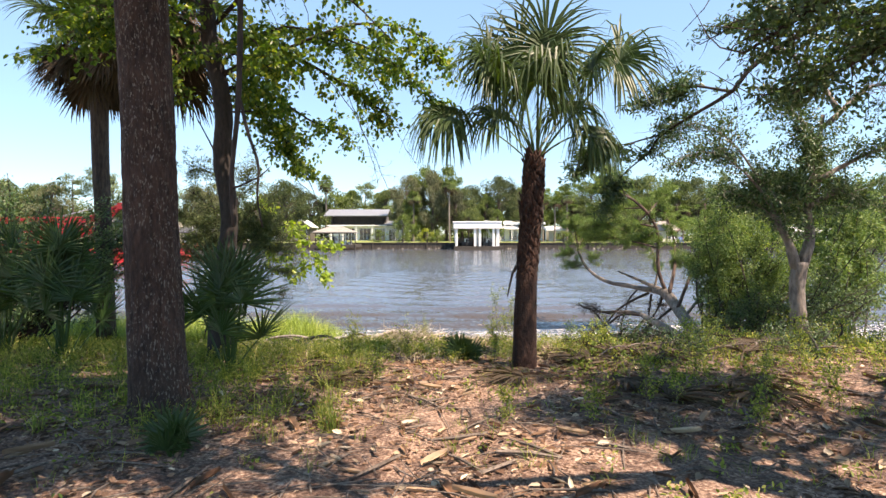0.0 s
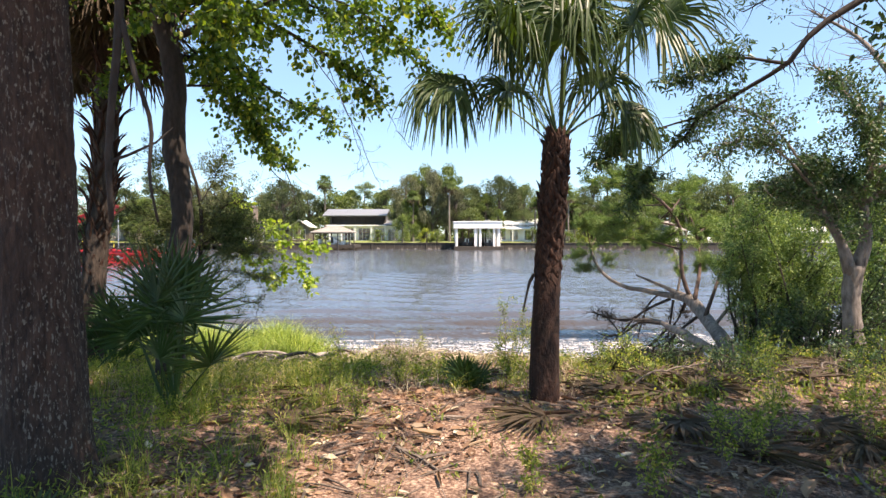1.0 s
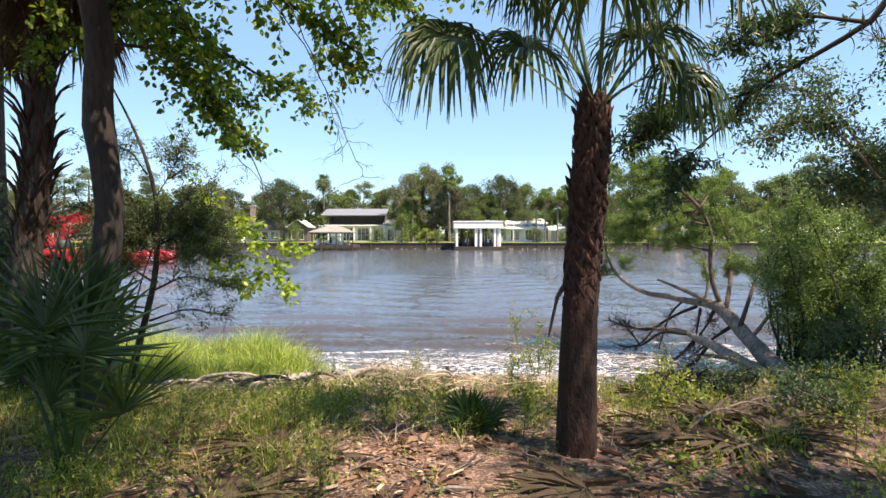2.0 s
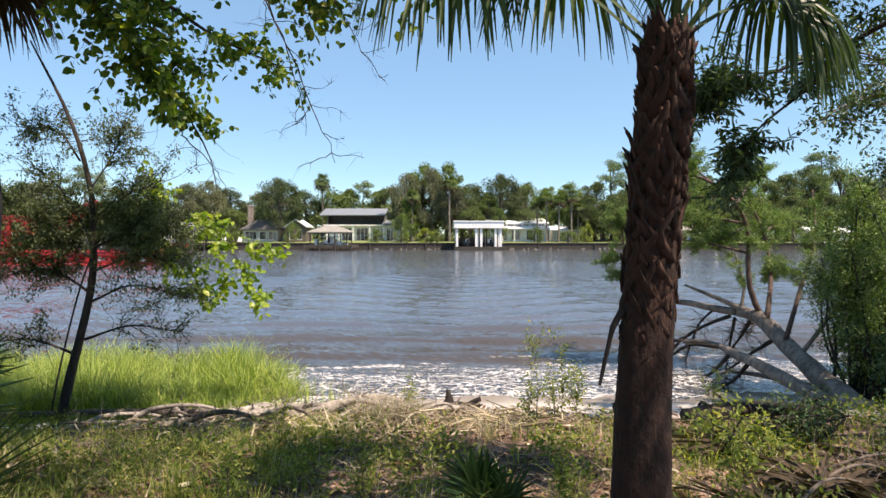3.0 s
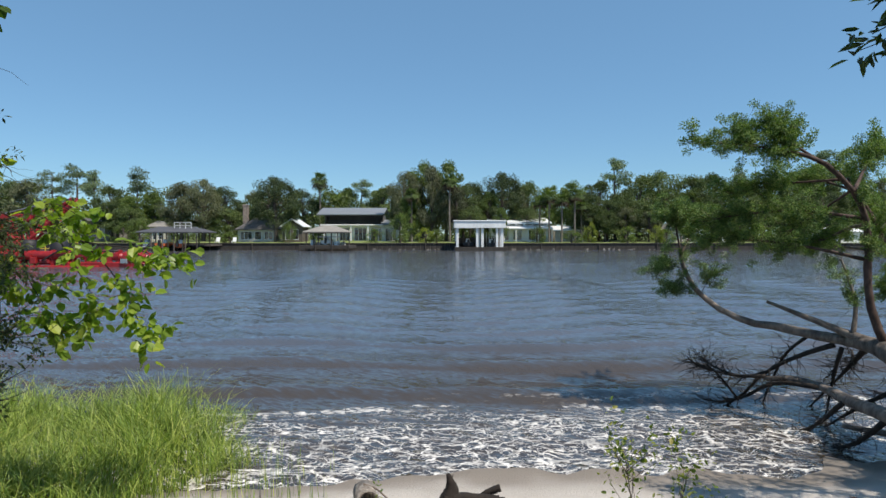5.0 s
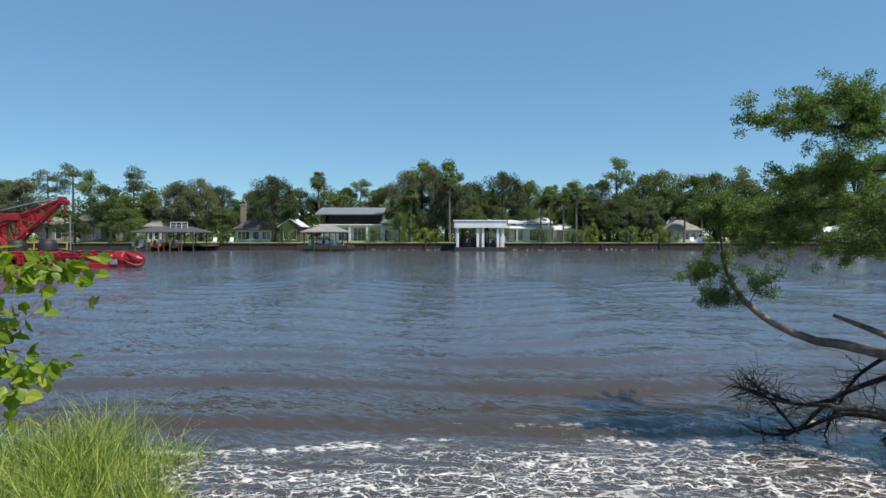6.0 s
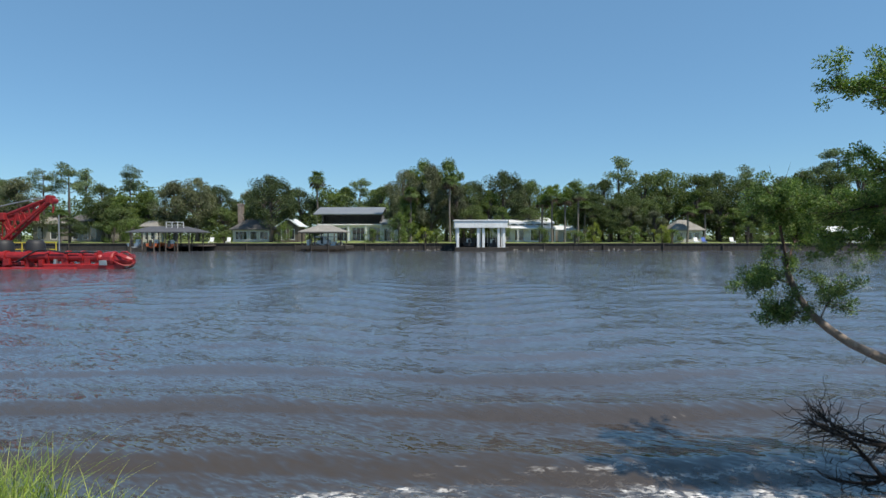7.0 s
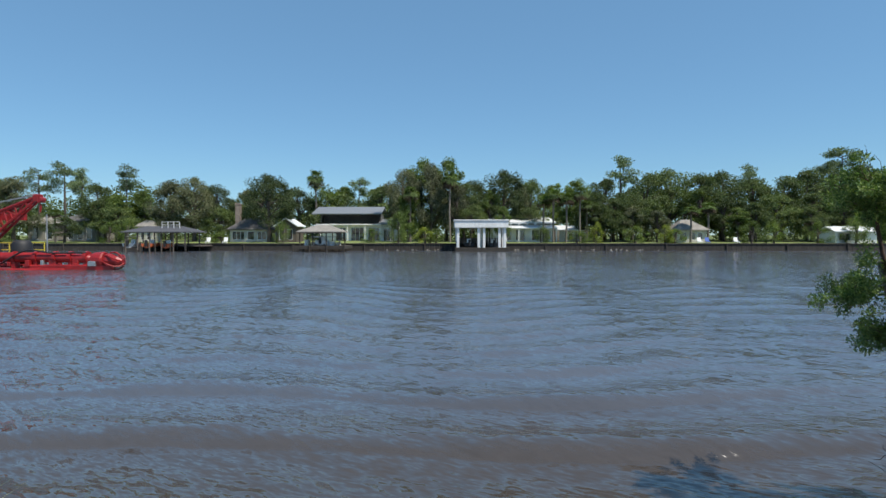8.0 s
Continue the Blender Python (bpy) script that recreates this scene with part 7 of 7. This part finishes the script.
# ---- red dredge barge ----
def dredge():
    p = thing("dredge_barge", "bright red dredge barge with a lattice boom", "barge", (-53.5, 62.4, WATER_Z))
    p.scale = (1.11, 1.11, 1.11)
    part("pontoon", Shape().slab(-6, -1.4, -0.5, 19.0, 0.6, 0.12, 0.08), M_RED, p)
    part("pontoon", Shape().slab(-6, 4.0, -0.5, 12.0, 6.0, 0.5, 0.1), M_RED, p)
    s = Shape()
    s.tube([(2, -0.6, 0.95), (10, -0.6, 1.0), (17.5, -0.6, 0.95), (20.0, -0.6, 0.85), (21.2, -0.6, 0.78)], [0.34, 0.38, 0.38, 0.34, 0.34], 14)
    part("suction_pipe", s, M_RED, p, smooth=True)
    part("collar", Shape().tube([(20.9, -0.6, 0.78), (21.05, -0.6, 0.78), (21.7, -0.6, 0.74), (21.85, -0.6, 0.74)], [0.52, 0.56, 0.66, 0.6], 16), M_RED, p)
    part("cutter_head", Shape().tube([(21.7, -0.6, 0.7), (22.1, -0.6, 0.7), (22.8, -0.6, 0.62), (23.2, -0.6, 0.6)], [0.5, 0.56, 0.46, 0.25], 12), M_RED, p)
    for k in range(6):
        a = k * 1.047
        ring = [(21.8 + 1.5 * u, -0.6 + math.cos(a + 1.1 * u) * r, 0.68 + math.sin(a + 1.1 * u) * r) for u, r in ((0, 0.5), (0.3, 0.66), (0.6, 0.66), (0.85, 0.5), (1.0, 0.2))]
        part("cutter_blade", Shape().tube(ring, [0.05, 0.07, 0.07, 0.06, 0.04], 6), M_RED, p)
    for x in (17.6, 19.4):
        part("ladder_web", Shape().slab(x, -0.95, 0.2, x + 0.5, -0.7, 0.8, 0.04), M_RED, p)
    for x in (4.5, 6.8, 9.0, 11.2, 13.0, 14.8, 16.5, 18.0, 19.2, 20.4):
        part("pipe_clamp", Shape().tube([(x - 0.12, -0.6, 0.96), (x + 0.12, -0.6, 0.97)], [0.47, 0.47], 14).box(x - 0.14, -0.9, 0.1, x + 0.14, -0.3, 0.7), M_RED, p)
    rng = random.Random(9)
    for k in range(16):
        x, h = 2.5 + k * 1.2 + rng.uniform(-0.3, 0.3), rng.uniform(0.15, 0.55)
        part("deck_fitting", Shape().slab(x, -1.25 + rng.uniform(0, 0.3), 0.3, x + rng.uniform(0.2, 0.7), -0.95 + rng.uniform(0, 0.4), 0.3 + h, 0.03), rng.choice((M_RED, M_RED, M_BLACK, M_STEEL)), p)
    part("hose", Shape().tube(spline([(14.0, -1.0, 0.5), (16.0, -1.1, 1.5), (18.0, -1.0, 1.3), (20.5, -0.9, 1.35)], 16), [0.07] * 16, 6), M_BLACK, p, smooth=True)
    part("swing_arm", Shape().slab(15.8, -1.1, 0.0, 22.6, -0.75, 0.4, 0.06), M_RED, p)
    part("deck", Shape().slab(-6, 0.6, 0.15, 12.0, 4.0, 0.42, 0.04), M_RED, p)
    part("engine_house", Shape().slab(-1.6, 1.8, 0.42, 2.2, 4.2, 2.2, 0.1), M_STEEL, p, "grey engine housing")
    for x in (-2.0, 0.0, 2.2, 4.2, 6.4):
        for y in (1.2, 4.6):
            part("frame_post", Shape().slab(x, y, 0.42, x + 0.28, y + 0.28, 3.1, 0.03), M_RED, p)
    for y in (1.2, 4.6):
        for z in (1.7, 3.0):
            part("frame_rail", Shape().slab(-2.1, y + 0.02, z, 6.8, y + 0.24, z + 0.22, 0.03), M_RED, p)
    for x in (0.0, 2.2, 4.2):
        part("frame_brace", Shape().tube([(x + 0.14, 1.34, 0.5), (x + 1.1, 1.34, 1.6), (x + 2.1, 1.34, 2.9)], [0.07, 0.07, 0.07], 6), M_RED, p)
    part("cabin", Shape().slab(-5.5, 1.2, 0.42, -2.6, 3.8, 4.2, 0.1), M_WHITE, p)
    part("cabin_window", Shape().box(-5.2, 1.14, 2.6, -2.9, 1.18, 3.7), M_GLASS, p)
    for y in (-0.3, 3.4):
        part("gantry_beam", Shape().slab(-4.0, y, 3.95, 12.6, y + 0.35, 4.5, 0.05), M_RED, p, "long horizontal red beam")
        posts(p, "gantry_leg", [(10.0, y + 0.17), (8.3, y + 0.17), (1.0, y + 0.17)], 0.3, 3.95, 0.18, M_RED)
    part("gantry_brace", Shape().tube([(9.3, -0.15, 3.9), (11.2, -0.15, 2.2), (13.2, -0.15, 0.4)], [0.12, 0.12, 0.12], 6), M_RED, p)
    part("deck_crate", Shape().slab(9.9, 0.8, 0.42, 11.4, 2.2, 1.5, 0.05), M_WHITE, p)
    # lattice boom, rising from the pontoon to its head
    lat = Shape()
    low, high = [Vector((9.8, 0, 0.3)), Vector((15.75, 0, 5.55))], [Vector((8.8, 0, 2.9)), Vector((15.8, 0, 5.75))]
    for y in (0.1, 1.2):
        o0, o1 = Vector((0, y, 0)), Vector((0, 0.65 + (y - 0.65) * 0.35, 0))
        for a, b in (low, high):
            lat.tube([a + o0, b + o1], [0.13, 0.10], 6)
        for k in range(8):
            u, w = k / 8, (k + 1) / 8
            p0, p1 = (low[0] + o0).lerp(low[1] + o1, u), (high[0] + o0).lerp(high[1] + o1, u)
            q0, q1 = (low[0] + o0).lerp(low[1] + o1, w), (high[0] + o0).lerp(high[1] + o1, w)
            lat.tube([p0, p1], [0.06, 0.06], 5).tube([p1, q0] if k % 2 else [p0, q1], [0.055, 0.055], 5)
    for k in range(1, 9):
        for a, b in (low, high):
            c = a.lerp(b, k / 8)
            w = 0.55 - 0.36 * k / 8
            lat.tube([c + Vector((0, 0.65 - w, 0)), c + Vector((0, 0.65 + w, 0))], [0.05, 0.05], 5)
    part("boom", lat, M_RED, p, "red lattice boom")
    part("boom_head", Shape().slab(15.5, 0.3, 5.35, 15.95, 1.0, 5.95, 0.06).tube([(15.95, 0.35, 5.5), (15.95, 0.95, 5.5)], [0.24, 0.24], 12).tube([(15.9, 0.65, 5.4), (15.95, 0.65, 4.9), (15.9, 0.65, 4.5)], [0.05, 0.09, 0.05], 6), M_RED, p)
    part("boom_stay", Shape().tube([(9.4, 0.5, 4.5), (12.4, 0.6, 5.25), (15.6, 0.65, 5.9)], [0.05, 0.05, 0.05], 5), M_STEEL, p)
    for x in (12.0, 14.6):
        part("fender", Shape().tube([(x, 0.4, 0.42), (x, 0.4, 1.1), (x, 0.4, 2.0), (x, 0.4, 2.3)], [0.6, 0.75, 0.7, 0.5], 12), M_BLACK, p, "black drum on the deck", True)
    part("deck_rail", Shape().box(9.0, 3.7, 1.4, 14.0, 3.78, 1.48).box(9.0, 3.7, 2.0, 14.0, 3.78, 2.08), M_YELLOW, p, "yellow safety rail")
    posts(p, "rail_post", [(9.0 + k * 1.0, 3.74) for k in range(6)], 0.4, 2.05, 0.035, M_YELLOW)
    posts(p, "light_mast", [(15.6, 1.8)], 0.3, 4.4, 0.06, M_STEEL, False)


dredge()


# ---- trees of the far bank ----
def far_tree(kind, seed):
    """One tree at the origin, about 15 m high; copies of it line the far bank."""
    rng, rs = random.Random(seed), np.random.RandomState(seed)
    labels = {"oak": "dark green spreading live oak on the far bank", "moss": "grey-green oak hung with moss on the far bank", "pine": "tall pine with a flat open crown", "round": "leafy green tree on the far bank",
              "shrub": "rounded garden shrub on the far bank", "lime": "bright yellow-green garden shrub on the far bank"}
    mats = {"oak": M_FAR_OAK, "moss": M_FAR_MOSS, "pine": M_FAR_PINE, "round": M_FAR_GREEN, "shrub": M_FAR_GREEN, "lime": M_LIME}
    p = thing({"shrub": "shrub", "lime": "shrub", "pine": "pine_tree", "round": "tree"}.get(kind, "oak_tree"), labels[kind], "shrub" if kind in ("shrub", "lime") else "tree", group="trees on the far bank")
    H = 15.0
    s = Shape()
    clumps = []
    if kind == "pine":
        lean = rng.uniform(-0.6, 0.6)
        top = Vector((lean, 0, H * 0.93))
        s.tube([(0, 0, -0.5), (lean * 0.3, 0, H * 0.5), top], [0.28, 0.2, 0.07], 7)
        for k in range(15):
            z = H * rng.uniform(0.6, 0.97)
            a = rng.uniform(0, 6.28)
            r = (1.2 + 2.2 * rng.random()) * (1.25 - 0.75 * (z / H - 0.6) / 0.37)
            tip = Vector((lean * z / H + math.cos(a) * r, math.sin(a) * r, z + r * 0.35))
            s.tube([(lean * z / H, 0, z), tip], [0.07, 0.025], 4)
            clumps.append(((tip.x, tip.y, tip.z), (1.2, 1.2, 0.5), 130))
            clumps.append(((tip.x * 0.6, tip.y * 0.6, tip.z - 0.1), (0.9, 0.9, 0.45), 40))
        size = (0.42, 0.15)
    else:
        wide = {"oak": 5.6, "moss": 5.2, "round": 4.0, "shrub": 5.0, "lime": 5.0}[kind]
        low = {"oak": 0.28, "moss": 0.22, "round": 0.2, "shrub": 0.05, "lime": 0.05}[kind]
        s.tube([(0, 0, -0.5), (rng.uniform(-.3, .3), 0, H * 0.25), (rng.uniform(-.6, .6), 0, H * 0.5), (rng.uniform(-.8, .8), 0, H * 0.8)], [0.45, 0.36, 0.28, 0.1], 8)
        for k in range(22 if kind in ("shrub", "lime") else 44):
            u = rng.random()
            z = H * (low + (0.93 - low) * u)
            prof = math.sin(math.pi * min(1, (u * 0.86 + 0.14))) ** 0.6
            a = rng.uniform(0, 6.28)
            r = wide * prof * rng.uniform(0.45, 1.0)
            c = (math.cos(a) * r, math.sin(a) * r, z + rng.uniform(-0.4, 0.4))
            s.tube([(0, 0, max(0.5, z * 0.75 - 0.5)), (c[0] * 0.5, c[1] * 0.5, z * 0.9), c], [0.11, 0.07, 0.02], 4)
            q = rng.uniform(0.75, 1.45) * (1.1 if kind == "oak" else 0.9)
            clumps.append((c, (q * 1.2, q * 1.2, q * {"moss": 1.3, "shrub": 2.4, "lime": 2.4}.get(kind, 0.9)), 330))
        size = (0.31, 0.2) if kind != "moss" else (0.48, 0.13)
    part("trunk", s, M_GREY_BARK, p)
    parts = [scatter_leaves(rs, np.array([c]), n, sp, size[0], size[1], 0.9 if kind == "moss" else 0.2, DIAMOND, 0.5) for c, sp, n in clumps]
    v, f = joined(parts)
    array_mesh("crown", v, f, mats[kind], p)
    return p


def far_palm(seed):
    rng, rs = random.Random(seed), np.random.RandomState(seed)
    p = thing("palm_tree", "slender fan palm on the far bank", "palm tree", group="trees on the far bank")
    part("trunk", Shape().tube([(0, 0, -0.4), (0.15, 0, 5), (0.05, 0, 10.6)], [0.24, 0.19, 0.2], 8), M_GREY_PALM, p)
    for k in range(34):
        el = math.radians(rs.uniform(-50, 75))
        v, f = frond_mesh(rs, k * 2.4, el, 1.15, 1.4, 0.8, 120, 16, 0.3, broad=3.0)
        array_mesh("frond", v + np.array((0.05, 0, 10.5)), f, M_DEAD_PALM if el < -0.15 else M_FAR_GREEN, p)
    return p


KINDS = {"oak": [far_tree("oak", s) for s in (201, 202, 203)], "moss": [far_tree("moss", s) for s in (204, 205)], "pine": [far_tree("pine", s) for s in (206, 207, 208)],
         "round": [far_tree("round", s) for s in (209, 210, 211)], "shrub": [far_tree("shrub", s) for s in (212, 213)], "lime": [far_tree("lime", 216)], "palm": [far_palm(s) for s in (214, 215)]}
USED = set()
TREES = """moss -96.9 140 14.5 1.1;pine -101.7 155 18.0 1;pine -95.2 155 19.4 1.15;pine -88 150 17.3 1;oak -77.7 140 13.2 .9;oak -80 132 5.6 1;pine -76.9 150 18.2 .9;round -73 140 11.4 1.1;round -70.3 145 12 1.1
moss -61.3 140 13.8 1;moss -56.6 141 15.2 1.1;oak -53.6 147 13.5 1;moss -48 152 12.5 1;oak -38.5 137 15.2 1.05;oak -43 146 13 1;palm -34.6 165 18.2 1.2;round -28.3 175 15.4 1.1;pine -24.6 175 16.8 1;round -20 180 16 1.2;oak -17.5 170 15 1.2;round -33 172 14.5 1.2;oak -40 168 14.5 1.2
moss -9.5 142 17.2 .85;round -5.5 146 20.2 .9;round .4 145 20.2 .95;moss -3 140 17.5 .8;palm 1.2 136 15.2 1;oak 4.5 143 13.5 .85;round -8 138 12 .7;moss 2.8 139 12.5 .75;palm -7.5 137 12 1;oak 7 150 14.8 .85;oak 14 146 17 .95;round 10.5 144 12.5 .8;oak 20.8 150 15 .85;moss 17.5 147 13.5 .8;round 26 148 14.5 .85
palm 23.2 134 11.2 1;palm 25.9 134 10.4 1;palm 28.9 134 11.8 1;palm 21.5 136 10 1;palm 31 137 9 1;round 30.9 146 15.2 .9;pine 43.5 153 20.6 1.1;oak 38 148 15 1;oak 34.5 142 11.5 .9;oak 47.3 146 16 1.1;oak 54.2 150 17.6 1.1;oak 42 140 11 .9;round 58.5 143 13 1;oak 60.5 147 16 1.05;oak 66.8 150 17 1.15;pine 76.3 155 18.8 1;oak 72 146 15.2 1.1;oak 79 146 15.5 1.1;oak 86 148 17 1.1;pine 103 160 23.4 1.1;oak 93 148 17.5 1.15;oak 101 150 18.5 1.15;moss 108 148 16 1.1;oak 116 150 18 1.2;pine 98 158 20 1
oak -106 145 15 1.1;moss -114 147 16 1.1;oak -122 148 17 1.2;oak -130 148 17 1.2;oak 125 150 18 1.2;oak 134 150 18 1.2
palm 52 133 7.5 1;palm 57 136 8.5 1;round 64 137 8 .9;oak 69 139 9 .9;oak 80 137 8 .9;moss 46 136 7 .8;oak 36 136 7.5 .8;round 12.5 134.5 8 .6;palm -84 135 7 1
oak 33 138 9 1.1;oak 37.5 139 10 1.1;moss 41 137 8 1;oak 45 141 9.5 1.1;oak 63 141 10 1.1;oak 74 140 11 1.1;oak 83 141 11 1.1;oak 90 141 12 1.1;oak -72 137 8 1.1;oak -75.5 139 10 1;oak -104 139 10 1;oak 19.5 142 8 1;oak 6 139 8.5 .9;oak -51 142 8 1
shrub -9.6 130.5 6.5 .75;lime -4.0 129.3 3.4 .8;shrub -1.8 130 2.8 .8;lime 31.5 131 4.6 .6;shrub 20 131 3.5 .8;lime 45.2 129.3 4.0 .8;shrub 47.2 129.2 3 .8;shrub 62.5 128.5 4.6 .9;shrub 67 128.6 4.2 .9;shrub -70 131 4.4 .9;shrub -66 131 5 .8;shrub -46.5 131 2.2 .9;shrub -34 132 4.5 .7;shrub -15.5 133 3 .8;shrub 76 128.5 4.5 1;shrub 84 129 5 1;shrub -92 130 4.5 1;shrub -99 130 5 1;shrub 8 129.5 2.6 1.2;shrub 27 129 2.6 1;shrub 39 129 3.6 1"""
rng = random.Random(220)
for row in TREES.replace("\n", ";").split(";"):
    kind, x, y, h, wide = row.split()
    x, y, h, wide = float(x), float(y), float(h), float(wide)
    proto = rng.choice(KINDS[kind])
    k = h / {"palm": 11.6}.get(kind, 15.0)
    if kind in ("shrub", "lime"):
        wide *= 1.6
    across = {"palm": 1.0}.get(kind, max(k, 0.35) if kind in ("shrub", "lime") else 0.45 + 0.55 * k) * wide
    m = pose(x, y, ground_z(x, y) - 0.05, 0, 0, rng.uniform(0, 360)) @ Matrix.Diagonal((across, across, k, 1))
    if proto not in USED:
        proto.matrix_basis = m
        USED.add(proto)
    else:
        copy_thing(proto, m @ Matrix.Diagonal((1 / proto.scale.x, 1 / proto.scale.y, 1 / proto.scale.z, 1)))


def woods():
    """The unbroken wood behind the gardens, and the dark undergrowth at its foot."""
    rs = np.random.RandomState(230)
    n = 1700
    x = rs.uniform(-190, 190, n)
    y = rs.uniform(160, 185, n)
    z = rs.uniform(1, 1, n) + rs.random(n) ** 0.8 * (11.0 + 2.5 * np.sin(x * 0.13) + 1.5 * np.sin(x * 0.37 + 1))
    a = scatter_leaves(rs, np.stack([x, y, z], 1), 80, (2.4, 2.0, 1.7), 0.6, 0.42, 0.2, DIAMOND, 0.5)
    n = 700
    x = rs.uniform(-190, 190, n)
    y = rs.uniform(152, 160, n)
    z = 0.8 + rs.random(n) ** 1.5 * 5
    b = scatter_leaves(rs, np.stack([x, y, z], 1), 40, (1.9, 1.4, 1.2), 0.6, 0.45, 0.2, DIAMOND, 0.5)
    return joined([a, b])


v, f = woods()
stuff("far_woods", "dense dark green wood behind the riverside gardens", "woods", v, f, M_FAR_OAK)
